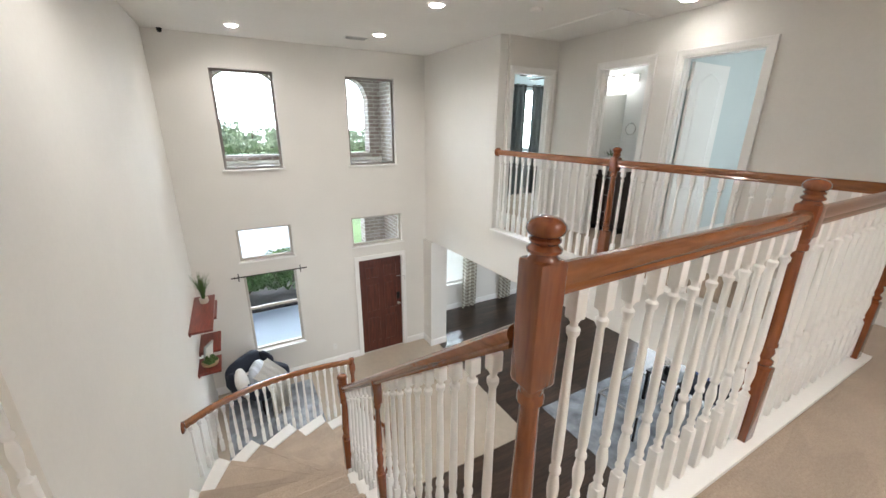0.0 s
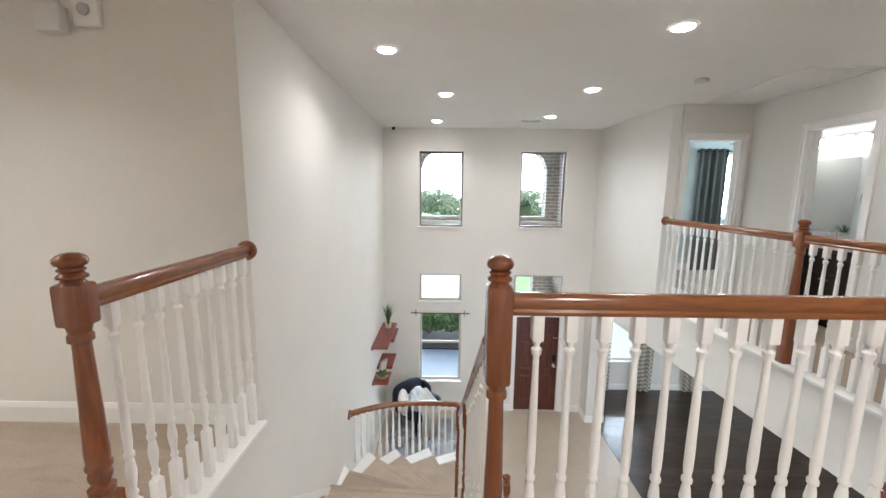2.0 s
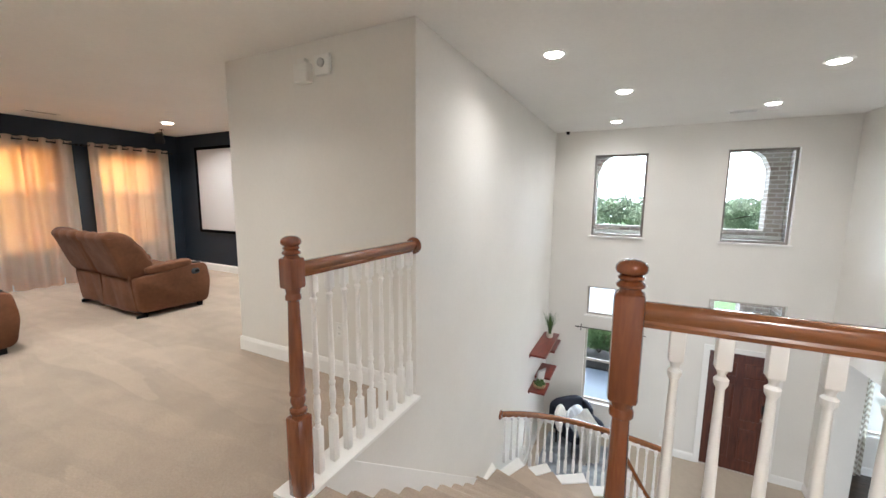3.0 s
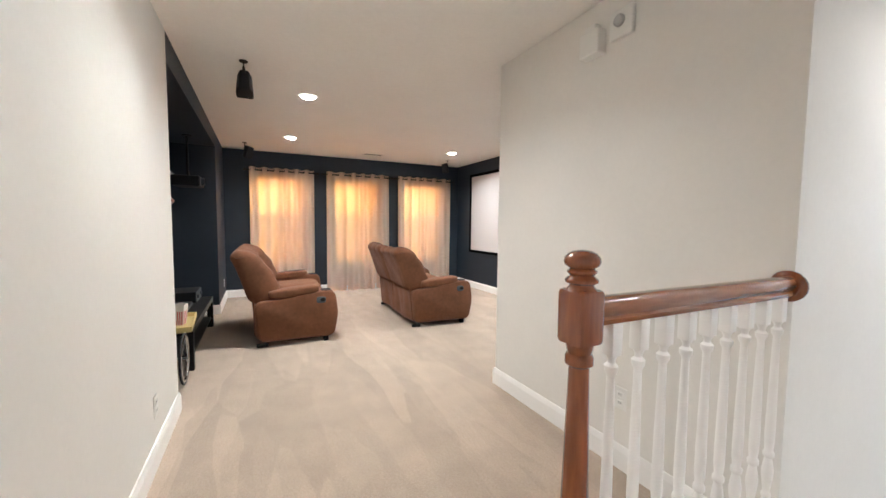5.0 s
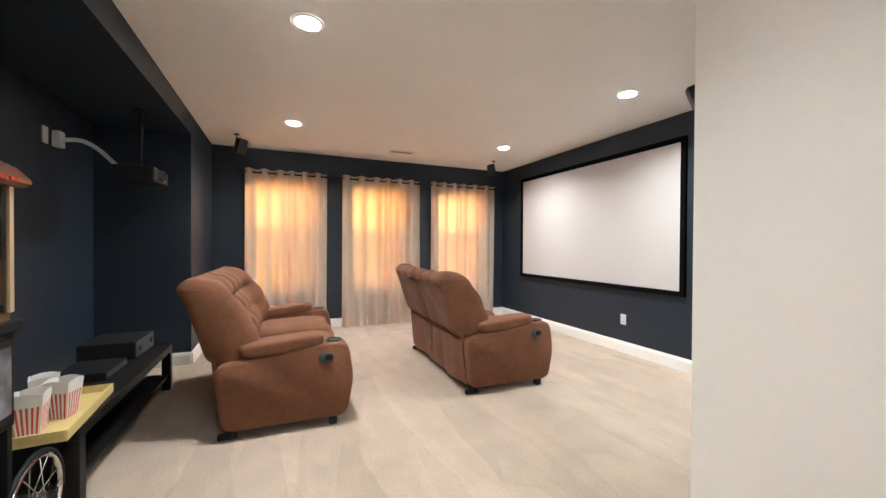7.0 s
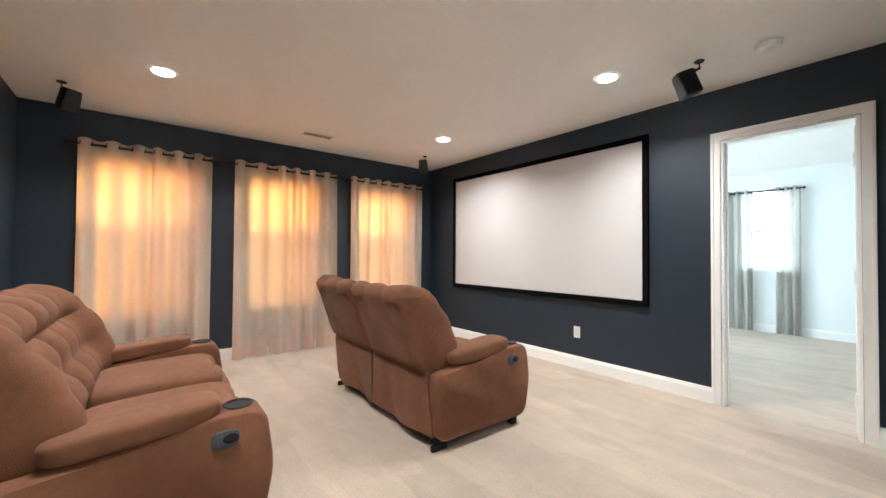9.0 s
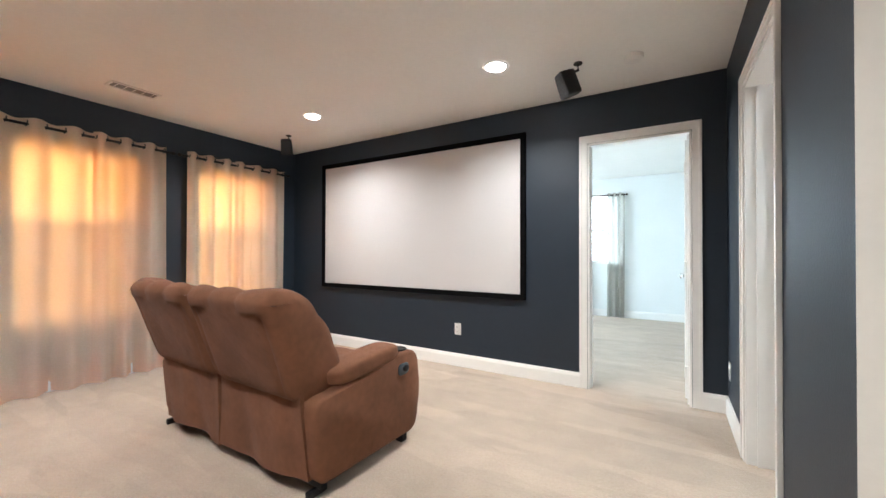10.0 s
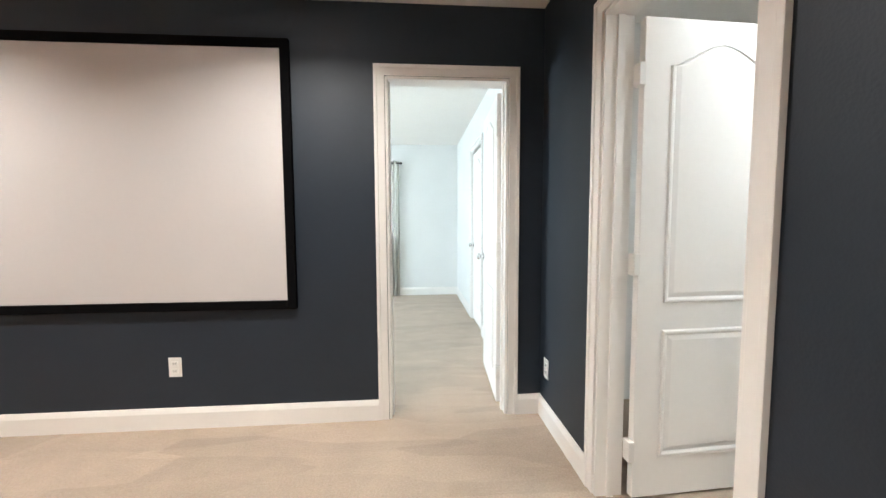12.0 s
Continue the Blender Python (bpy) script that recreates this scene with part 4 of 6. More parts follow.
def cloth(name, face, through_colour, share=0.5, weave=300, chevron=None):
    """Curtain cloth that lets light through."""
    m = material(name, face, 0.95, grain=0.06, scale=80, blotch=0.05, blotch_scale=3, bump=0.15, bump_scale=weave, spec=0.1)
    n, l = m.node_tree.nodes, m.node_tree.links
    b = n["Principled BSDF"]
    t = n.new("ShaderNodeBsdfTranslucent")
    t.inputs[0].default_value = (*through_colour, 1)
    mix = n.new("ShaderNodeMixShader")
    mix.inputs[0].default_value = share
    l.new(b.outputs[0], mix.inputs[1])
    l.new(t.outputs[0], mix.inputs[2])
    l.new(mix.outputs[0], n["Material Output"].inputs[0])
    if chevron:
        co = n.new("ShaderNodeTexCoord")
        sep = n.new("ShaderNodeSeparateXYZ")
        l.new(co.outputs["Object"], sep.inputs[0])
        pp = n.new("ShaderNodeMath")
        pp.operation = "PINGPONG"
        pp.inputs[1].default_value = 0.05
        l.new(sep.outputs[0], pp.inputs[0])
        ad = n.new("ShaderNodeMath")
        l.new(pp.outputs[0], ad.inputs[0])
        l.new(sep.outputs[2], ad.inputs[1])
        md = n.new("ShaderNodeMath")
        md.operation = "PINGPONG"
        md.inputs[1].default_value = 0.045
        l.new(ad.outputs[0], md.inputs[0])
        gt = n.new("ShaderNodeMath")
        gt.operation = "GREATER_THAN"
        gt.inputs[1].default_value = 0.0225
        l.new(md.outputs[0], gt.inputs[0])
        mx = n.new("ShaderNodeMix")
        mx.data_type = "RGBA"
        mx.inputs["A"].default_value, mx.inputs["B"].default_value = (*face, 1), (*chevron, 1)
        l.new(gt.outputs[0], mx.inputs["Factor"])
        l.new(mx.outputs["Result"], b.inputs["Base Color"])
    return m


DRAPE = cloth("cream linen drape", (0.74, 0.69, 0.60), (0.92, 0.39, 0.10), 0.46)
CHEVRON = cloth("chevron drape", (0.72, 0.70, 0.64), (0.6, 0.58, 0.5), 0.25, chevron=(0.34, 0.30, 0.24))
DAMASK = cloth("patterned grey drape", (0.46, 0.44, 0.39), (0.45, 0.46, 0.42), 0.3)


# ---- shape helpers ----
def pillow(bm, c, size, p=5.0, m=None, cuts=7, puff=0.0):
    """A soft box: a cube rounded towards a super-ellipsoid."""
    q = bmesh.new()
    bmesh.ops.create_cube(q, size=2)
    bmesh.ops.subdivide_edges(q, edges=q.edges[:], cuts=cuts, use_grid_fill=True)
    for v in q.verts:
        x, y, z = (math.copysign(abs(a) ** 0.92, a) for a in v.co)
        k = (abs(x) ** p + abs(y) ** p + abs(z) ** p) ** (1 / p)
        v.co = Vector((x / k, y / k, z / k))
    t = Matrix.Translation(c) @ (m or Matrix.Identity(4)) @ Matrix.Diagonal((size[0] / 2, size[1] / 2, size[2] / 2, 1))
    bmesh.ops.transform(q, matrix=t, verts=q.verts[:])
    me = bpy.data.meshes.new("tmp")
    q.to_mesh(me)
    q.free()
    bm.from_mesh(me)
    bpy.data.meshes.remove(me)


def soft(name, parent, mat, *pillows, label=""):
    bm = bmesh.new()
    for a in pillows:
        pillow(bm, **a)
    return part(name, bm, mat, parent, label, smooth=True)


def extrude_x(bm, pts, x0, x1, bevel=0.0):
    """A (y, z) outline carried from x0 to x1, with softened rims."""
    n = len(pts)
    cy, cz = sum(p[0] for p in pts) / n, sum(p[1] for p in pts) / n
    hy, hz = max(abs(p[0] - cy) for p in pts), max(abs(p[1] - cz) for p in pts)
    rings = []
    steps = [(x0, bevel), (x0 + bevel * 0.3, bevel * 0.4), (x0 + bevel, 0), (x1 - bevel, 0), (x1 - bevel * 0.3, bevel * 0.4), (x1, bevel)] if bevel else [(x0, 0), (x1, 0)]
    for x, s in steps:
        rings.append([bm.verts.new((x, cy + (y - cy) * (1 - s / hy), cz + (z - cz) * (1 - s / hz))) for y, z in pts])
    for a, b in zip(rings, rings[1:]):
        for i in range(n):
            bm.faces.new((a[i], a[(i + 1) % n], b[(i + 1) % n], b[i]))
    bm.faces.new(rings[0][::-1])
    bm.faces.new(rings[-1])
    bmesh.ops.recalc_face_normals(bm, faces=bm.faces[:])


def round_poly(pts, r, n=5):
    """Corners of an outline rounded off."""
    out = []
    k = len(pts)
    for i in range(k):
        p, a, b = Vector(pts[i]), Vector(pts[i - 1]), Vector(pts[(i + 1) % k])
        ra = min(r, (a - p).length * 0.45, (b - p).length * 0.45)
        s, e = p + (a - p).normalized() * ra, p + (b - p).normalized() * ra
        for j in range(n + 1):
            t = j / n
            q = s * (1 - t) ** 2 + p * 2 * t * (1 - t) + e * t * t
            out.append((q.x, q.y))
    return out


# ---- home theatre ----
def back_cushion(cx, bw):
    """A reclining back: a leaning slab with a rolled head, pleated and tufted on its front."""
    loop = [(-0.40, 0.43), (-0.475, 0.485), (-0.525, 0.62), (-0.580, 0.78), (-0.608, 0.85), (-0.626, 0.895), (-0.628, 0.925), (-0.606, 0.957), (-0.555, 0.972), (-0.475, 0.945),
            (-0.415, 0.875), (-0.395, 0.80), (-0.345, 0.72), (-0.315, 0.645), (-0.265, 0.57), (-0.235, 0.48), (-0.28, 0.42)]
    pts = [(y, z) for y, z, _ in curve([(y, z, 0) for y, z in loop + loop[:1]], 4)][:-1]
    n, m = len(pts), 42
    side = 1 if cx > 0 else -1
    bm = bmesh.new()
    rings = []
    for i in range(m + 1):
        u = 2 * i / m - 1
        e = max(0.0, abs(u) - 0.82) / 0.18
        shrink = 0.055 * (1 - math.sqrt(max(0.0, 1 - e * e)))
        wing = min(max((u * side - 0.50) / 0.30, 0.0), 1.0)
        wing = wing * wing * (3 - 2 * wing)
        ring = []
        for j, (y, z) in enumerate(pts):
            a, b = pts[j - 2], pts[(j + 2) % n]
            d = Vector((b[0] - a[0], b[1] - a[1])).normalized()
            ny, nz = -d.y, d.x
            front = y > -0.46 - 0.30 * (z - 0.62) and 0.47 < z
            cell = abs(math.sin(math.pi * (u + 1) / 2 * 3)) ** 0.5
            puff = 0.0
            if front:
                rows = abs(math.sin(math.pi * (z - 0.47) / 0.165)) ** 0.5
                puff = 0.040 * (cell * (0.25 + 0.75 * rows) - 0.62) * (1 - wing) + wing * 0.105 * max(0.0, 1 - ((z - 0.69) / 0.30) ** 2)
            elif z > 0.87:
                puff = 0.014 * (cell ** 1.6 - 0.6) * (1 - wing) + 0.035 * wing * min(max((y + 0.60) / 0.12, 0.0), 1.0)
            elif y < -0.46:
                puff = -0.010 * math.exp(-((abs(u) - 0.80) / 0.035) ** 2) + 0.004 * math.sin(5 * u + 9 * z)
            ring.append(bm.verts.new((cx + u * bw / 2, y + ny * (puff - shrink), z + nz * (puff - shrink))))
        rings.append(ring)
    for a, b in zip(rings, rings[1:]):
        for j in range(n):
            bm.faces.new((a[j], a[(j + 1) % n], b[(j + 1) % n], b[j]))
    bm.faces.new(rings[0][::-1])
    bm.faces.new(rings[-1])
    bmesh.ops.recalc_face_normals(bm, faces=bm.faces[:])
    return bm


def loveseat(m, label):
    """Two-seat manual recliner; local y is forward, x across."""
    s = empty("recliner_loveseat", m, label, "sofa", "theatre loveseats")
    W = 0.775
    side = round_poly([(-0.39, 0.06), (0.35, 0.055), (0.395, 0.30), (0.36, 0.545), (0.12, 0.545), (-0.10, 0.50), (-0.425, 0.46)], 0.07)
    for sx in (1, -1):
        bm = bmesh.new()
        lo, hi = sorted((sx * W, sx * (W - 0.175)))
        extrude_x(bm, side, lo, hi, 0.022)
        arm = part("arm", bm, SUEDE, s, smooth=True)
        c = (sx * (W - 0.09), -0.045, 0.548)
        bm = bmesh.new()
        pillow(bm, c, (0.19, 0.50, 0.095), 4.5, Matrix.Rotation(radians(5), 4, "X"))
        part("arm_pad", bm, SUEDE, arm, smooth=True)
        bm = bmesh.new()
        lathe(bm, [(0.052, 0.0), (0.056, 0.004), (0.052, 0.008), (0.045, 0.006), (0.043, -0.0), (0.040, 0.001)], 24, m=Matrix.Translation((sx * (W - 0.088), 0.27, 0.546)))
        part("cup_ring", bm, BLACK, arm, "dark cup holder rim", smooth=True)
        bm = bmesh.new()
        lathe(bm, [(0.042, 0.0), (0.042, 0.003)], 20, m=Matrix.Translation((sx * (W - 0.088), 0.27, 0.546)))
        part("cup_holder", bm, BLACK, arm, "dark cup holder")
        bm = bmesh.new()
        ov = [(0.048 * math.copysign(abs(math.cos(a)) ** 0.6, math.cos(a)) + 0.215, 0.455 + 0.034 * math.copysign(abs(math.sin(a)) ** 0.6, math.sin(a))) for a in (2 * math.pi * i / 20 for i in range(20))]
        lo, hi = sorted((sx * (W - 0.01), sx * (W + 0.006)))
        extrude_x(bm, ov, lo, hi, 0.003)
        hand = part("recline_handle", bm, GUNMETAL, arm, "grey recliner handle cup", smooth=True)
        bm = bmesh.new()
        ov = [(0.028 * math.cos(a) + 0.232, 0.457 + 0.019 * math.sin(a)) for a in (2 * math.pi * i / 16 for i in range(16))]
        lo, hi = sorted((sx * (W + 0.004), sx * (W + 0.009)))
        extrude_x(bm, ov, lo, hi, 0.001)
        part("lever", bm, BLACK, hand, smooth=True)
    part("frame_rail", boxmesh(-W + 0.03, W - 0.03, -0.36, -0.32, 0.035, 0.075, 0.004), BLACK, s, "black steel base rail")
    for sx in (1, -1):
        part("foot_rail", boxmesh(sx * 0.71 - 0.014, sx * 0.71 + 0.014, -0.41, -0.30, 0.0, 0.036, 0.006), BLACK, s)
        part("foot", boxmesh(sx * 0.72 - 0.025, sx * 0.72 + 0.025, 0.24, 0.29, 0.0, 0.06, 0.006), BLACK, s)
    for sx in (1, -1):
        cx, bw = sx * 0.357, 0.70
        # loose lower panel hanging behind each seat, with a wavy hem
        bm = bmesh.new()
        nx, nz = 18, 8
        sheets = []
        for off in (0.0, 0.022):
            rows = []
            for j in range(nz + 1):
                v = j / nz
                row = []
                for i in range(nx + 1):
                    u = i / nx
                    fall = (1 - v) ** 1.5
                    y = -0.440 + 0.030 * (1 - v) - 0.020 * fall * (0.6 + math.sin(u * 9 + sx * 1.7)) + 0.004 * math.sin(u * 21 + v * 3)
                    row.append(bm.verts.new((cx + bw * (u - 0.5) * (0.98 + 0.015 * fall), y + off, 0.075 + 0.425 * v + 0.012 * fall * math.sin(u * 7 + 2 * sx))))
                rows.append(row)
            sheets.append(rows)
        for rows in sheets:
            for j in range(nz):
                for i in range(nx):
                    bm.faces.new((rows[j][i], rows[j][i + 1], rows[j + 1][i + 1], rows[j + 1][i]))
        p, q = sheets
        rim = [(0, i) for i in range(nx)] + [(j, nx) for j in range(nz)] + [(nz, i) for i in range(nx, 0, -1)] + [(j, 0) for j in range(nz, 0, -1)]
        for (j0, i0), (j1, i1) in zip(rim, rim[1:] + rim[:1]):
            bm.faces.new((p[j0][i0], p[j1][i1], q[j1][i1], q[j0][i0]))
        bmesh.ops.recalc_face_normals(bm, faces=bm.faces[:])
        part("rear_panel", bm, SUEDE, s, "loose hanging rear panel", smooth=True)
        part("backrest", back_cushion(cx, bw), SUEDE, s, smooth=True)
        bm = bmesh.new()
        pillow(bm, (cx, 0.0, 0.40), (0.60, 0.62, 0.19), 4.5, Matrix.Rotation(radians(3), 4, "X"))
        for i in range(2):
            pillow(bm, (cx + (i - 0.5) * 0.30, 0.18, 0.43), (0.32, 0.30, 0.13), 3, None, cuts=6)
        part("seat_cushion", bm, SUEDE, s, smooth=True)
        bm = bmesh.new()
        pillow(bm, (cx, 0.315, 0.24), (0.60, 0.12, 0.34), 5)
        part("footrest", bm, SUEDE, s, smooth=True)
    return s


loveseat(pose(-4.845, 2.165, 0, 0, 0, -1.5), "brown microfibre reclining loveseat facing the screen")
loveseat(pose(-4.785, 0.455, 0, 0, 0, -1.0), "brown microfibre reclining loveseat in the back row")

sc = empty("projection_screen", pose(0, NORTH, 0), "white fixed-frame projection screen with a black velvet border", "screen")
x0, x1, z0, z1 = -6.495, -3.836, 0.708, 2.237
bm = bmesh.new()
for a in ((x0, x0 + 0.05, z0, z1), (x1 - 0.05, x1, z0, z1), (x0 + 0.05, x1 - 0.05, z0, z0 + 0.05), (x0 + 0.05, x1 - 0.05, z1 - 0.05, z1)):
    box(bm, a[0], a[1], -0.036, -0.002, a[2], a[3], 0.004)
part("border", bm, VELVET, sc, "black velvet border")
part("fabric", boxmesh(x0 + 0.05, x1 - 0.05, -0.022, -0.006, z0 + 0.05, z1 - 0.05), SCREEN, sc, "white projection fabric")


def drape(axis, at, a0, a1, z0, z1, folds, depth, mat, label, group, seed=0, out=1, grommets=True, hang=0.04, taper=0.0):
    """A pleated curtain panel hung by rings; a0..a1 along the wall."""
    rnd = random.Random(seed)
    c = empty("curtain", pose(0, 0, 0), label, "curtain", group)
    bm = bmesh.new()
    nu, nv = folds * 16, 20
    ph = [rnd.uniform(-0.5, 0.5) for _ in range(folds + 2)]
    grid = []
    for j in range(nv + 1):
        v = j / nv
        row = []
        for i in range(nu + 1):
            u = i / nu
            k = u * folds
            loose = (1 - v) ** 1.3
            d = depth * (0.75 + 0.35 * loose) * math.sin(2 * math.pi * k + ph[int(k)] * loose * 1.2)
            d += 0.35 * depth * loose * math.sin(2 * math.pi * k * 0.47 + 3 * ph[0] + v * 2)
            a = a0 + (a1 - a0) * u
            mid = (a0 + a1) / 2
            a = mid + (a - mid) * (1 + taper * loose) + 0.010 * loose * math.sin(2.2 * k + seed)
            wave = 0.006 * math.sin(2 * math.pi * k) if v > 0.97 else 0
            z = z0 + (z1 - z0) * v + wave
            row.append(bm.verts.new((a, at + out * d, z) if axis == "x" else (at + out * d, a, z)))
        grid.append(row)
    for j in range(nv):
        for i in range(nu):
            bm.faces.new((grid[j][i], grid[j][i + 1], grid[j + 1][i + 1], grid[j + 1][i]))
    part("panel", bm, mat, c, smooth=True)
    if grommets:
        for f in range(2 * folds + 1):
            u = min(max(f / (2 * folds), 0.03), 0.97)
            a = a0 + (a1 - a0) * u
            bm = bmesh.new()
            n = 14
            rr = 0.022
            ring = [(a + 0.004 * math.sin(t), at, z1 - hang + rr * math.sin(t), rr * math.cos(t)) for t in (2 * math.pi * i / n for i in range(n + 1))]
            pts = [((p[0], p[1] + p[3], p[2]) if axis == "x" else (p[1] + p[3], p[0], p[2])) for p in ring]
            tube(bm, pts, 0.004, 6)
            part("grommet", bm, BRONZE, c)
    return c


def rod(axis, at, a0, a1, z, wall_at, label, r=0.011, finial="ball"):
    c = empty("curtain_rod", pose(0, 0, 0), label, "curtain rod")

    def P(a, d, zz):
        return (a, d, zz) if axis == "x" else (d, a, zz)
    bm = bmesh.new()
    tube(bm, [P(a0, at, z), P(a1, at, z)], r, 10)
    part("pole", bm, BRONZE, c, smooth=True)
    for a, s in ((a0, -1), (a1, 1)):
        bm = bmesh.new()
        if finial == "ball":
            bmesh.ops.create_uvsphere(bm, u_segments=12, v_segments=8, radius=r * 1.8, matrix=Matrix.Translation(P(a + s * 0.012, at, z)))
        else:
            tube(bm, [P(a - s * 0.10, at, z - 0.06), P(a - s * 0.10, at, z + 0.06)], r * 0.8, 8)
        part("finial", bm, BRONZE, c, smooth=True)
        bm = bmesh.new()
        tube(bm, [P(a - s * 0.05, at, z - 0.01), P(a - s * 0.05, wall_at, z - 0.01)], 0.007, 8)
        part("bracket", bm, BRONZE, c)
    return c


ROD_Z = 2.135
for i, (a, b) in enumerate(((-0.05, 0.98), (1.19, 2.36), (2.55, 3.70))):
    rod("y", WEST + 0.075, a - 0.06, b + 0.05, ROD_Z, WEST, "dark bronze rod over the theatre window")
    mid = (a + b) / 2 + (0.03, 0.05, -0.05)[i]
    drape("y", WEST + 0.075, a, mid + 0.02, 0.006, 2.182, 3, 0.043, DRAPE, "cream linen grommet curtain glowing with daylight, drawn closed", "theatre curtains", 10 + 2 * i)
    drape("y", WEST + 0.075, mid - 0.02, b, 0.006, 2.182, 3, 0.043, DRAPE, "cream linen grommet curtain glowing with daylight, drawn closed", "theatre curtains", 11 + 2 * i)


def outlet(m, label="white double power outlet plate"):
    """Plate in the local xz plane, facing local -y."""
    o = empty("power_outlet", m, label, "outlet", "wall outlets")
    part("plate", boxmesh(-0.036, 0.036, -0.006, -0.0005, -0.058, 0.058, 0.002), PLASTIC, o)
    for z in (-0.022, 0.022):
        sk = part("socket", boxmesh(-0.017, 0.017, -0.009, -0.006, z - 0.014, z + 0.014, 0.003), PLASTIC, o)
        for x in (-0.006, 0.006):
            part("slot", boxmesh(x - 0.0012, x + 0.0012, -0.0096, -0.009, z - 0.005, z + 0.006), BLACK, sk)
    return o


outlet(pose(-4.548, NORTH, 0.37))
outlet(pose(-2.36, 3.80, 0.33, 0, 0, -90))
outlet(pose(-6.68, SOUTH, 0.31, 0, 0, 180))
outlet(pose(-2.27, SOUTH, 0.305, 0, 0, 180))
outlet(pose(-1.205, 1.757, 0.37))
outlet(pose(1.36, FRONT, LOW + 0.33))
outlet(pose(3.14, 6.18, LOW + 0.42, 0, 0, -90), "white switch and outlet plate on the pier")


def speaker(x, y, aim):
    s = empty("ceiling_speaker", pose(x, y, H, 0, 0, aim), "small black satellite speaker hung from the ceiling", "speaker", "surround speakers")
    bm = bmesh.new()
    lathe(bm, [(0.030, -0.008), (0.030, -0.0005)], 16)
    part("ceiling_plate", bm, BLACK, s)
    bm = bmesh.new()
    tube(bm, [(0, 0, -0.005), (0, 0.0, -0.05), (0, -0.04, -0.07)], 0.010, 8)
    part("bracket", bm, BLACK, s)
    t = Matrix.Translation((0, -0.075, -0.150)) @ Matrix.Rotation(radians(20), 4, "X")
    bm = bmesh.new()
    pts = round_poly([(-0.062, -0.085), (0.062, -0.085), (0.050, 0.085), (-0.050, 0.085)], 0.018)
    n = len(pts)
    rings = [[bm.verts.new((px * sc_, dy, pz * (0.94 + 0.06 * sc_))) for px, pz in pts] for dy, sc_ in ((-0.05, 0.96), (-0.04, 1.0), (0.01, 0.98), (0.05, 0.72), (0.06, 0.6))]
    for a, b in zip(rings, rings[1:]):
        for i in range(n):
            bm.faces.new((a[i], a[(i + 1) % n], b[(i + 1) % n], b[i]))
    bm.faces.new(rings[0][::-1]), bm.faces.new(rings[-1])
    bmesh.ops.recalc_face_normals(bm, faces=bm.faces[:])
    bmesh.ops.transform(bm, matrix=t, verts=bm.verts[:])
    body = part("cabinet", bm, BLACK, s, smooth=True)
    bm = bmesh.new()
    vs = [bm.verts.new(t @ Vector((px * 0.9, -0.052, pz * 0.92))) for px, pz in pts]
    f = bm.faces.new(vs)
    r = bmesh.ops.extrude_face_region(bm, geom=[f])
    bmesh.ops.translate(bm, verts=[v for v in r["geom"] if isinstance(v, bmesh.types.BMVert)], vec=(0, -0.004, 0))
    bmesh.ops.recalc_face_normals(bm, faces=bm.faces[:])
    part("grille", bm, MESHGRILLE, body, "black mesh grille")
    return s


speaker(-3.16, 0.0, -92)
speaker(-6.43, -0.09, 125)
speaker(-6.42, 3.33, 40)
speaker(-3.26, 3.30, -50)


def disc_thing(name, x, y, r, h, mat, label, category):
    d = empty(name, pose(x, y, H), label, category)
    bm = bmesh.new()
    lathe(bm, [(r * 0.75, -h), (r * 0.92, -h * 0.85), (r, -h * 0.4), (r, -0.0005)], 28)
    part("housing", bm, mat, d, smooth=True)
    bm = bmesh.new()
    lathe(bm, [(r * 0.3, -h - 0.004), (r * 0.32, -h + 0.001)], 16)
    part("button", bm, mat, d)
    return d


disc_thing("smoke_detector", -2.92, 3.39, 0.065, 0.032, PLASTIC, "round white smoke detector on the ceiling", "smoke detector")
disc_thing("smoke_detector", 2.97, 3.46, 0.06, 0.03, PLASTIC, "round white smoke detector on the ceiling", "smoke detector")


DUCT_SHADE = material("duct shade grey", (0.20, 0.195, 0.19), 0.7)


def vent(x, y, w, d, slats, label, turn=0.0, back=None):
    v = empty("ceiling_vent", pose(x, y, H, 0, 0, turn), label, "vent")
    # no real opening: a flat grey sheet paints the shade behind the slats
    part("backing", boxmesh(-w / 2 + 0.015, w / 2 - 0.015, -d / 2 + 0.015, d / 2 - 0.015, -0.004, -0.001), back or DUCT_SHADE, v, "flat grey sheet standing for the shaded duct opening")
    bm = bmesh.new()
    for a in ((-w / 2, w / 2, -d / 2, -d / 2 + 0.02), (-w / 2, w / 2, d / 2 - 0.02, d / 2), (-w / 2, -w / 2 + 0.02, -d / 2 + 0.02, d / 2 - 0.02), (w / 2 - 0.02, w / 2, -d / 2 + 0.02, d / 2 - 0.02)):
        box(bm, *a, -0.010, -0.0005, 0.002)
    part("frame", bm, PLASTIC, v)
    for i in range(slats):
        y0 = -d / 2 + 0.02 + (d - 0.04) * (i + 0.5) / slats
        part("slat", boxmesh(-w / 2 + 0.02, w / 2 - 0.02, -0.007, 0.007, -0.001, 0.001, m=Matrix.Translation((0, y0, -0.010)) @ Matrix.Rotation(radians(35), 4, "X")), PLASTIC, v)
    return v


vent(-6.46, 1.90, 0.14, 0.34, 5, "white ceiling air register in the theatre")
vent(1.83, 5.62, 0.30, 0.14, 4, "white ceiling air register in the entry")
vent(3.88, 1.95, 0.62, 0.50, 9, "large white slatted return-air grille over the gallery", -90, DUCT_SHADE)

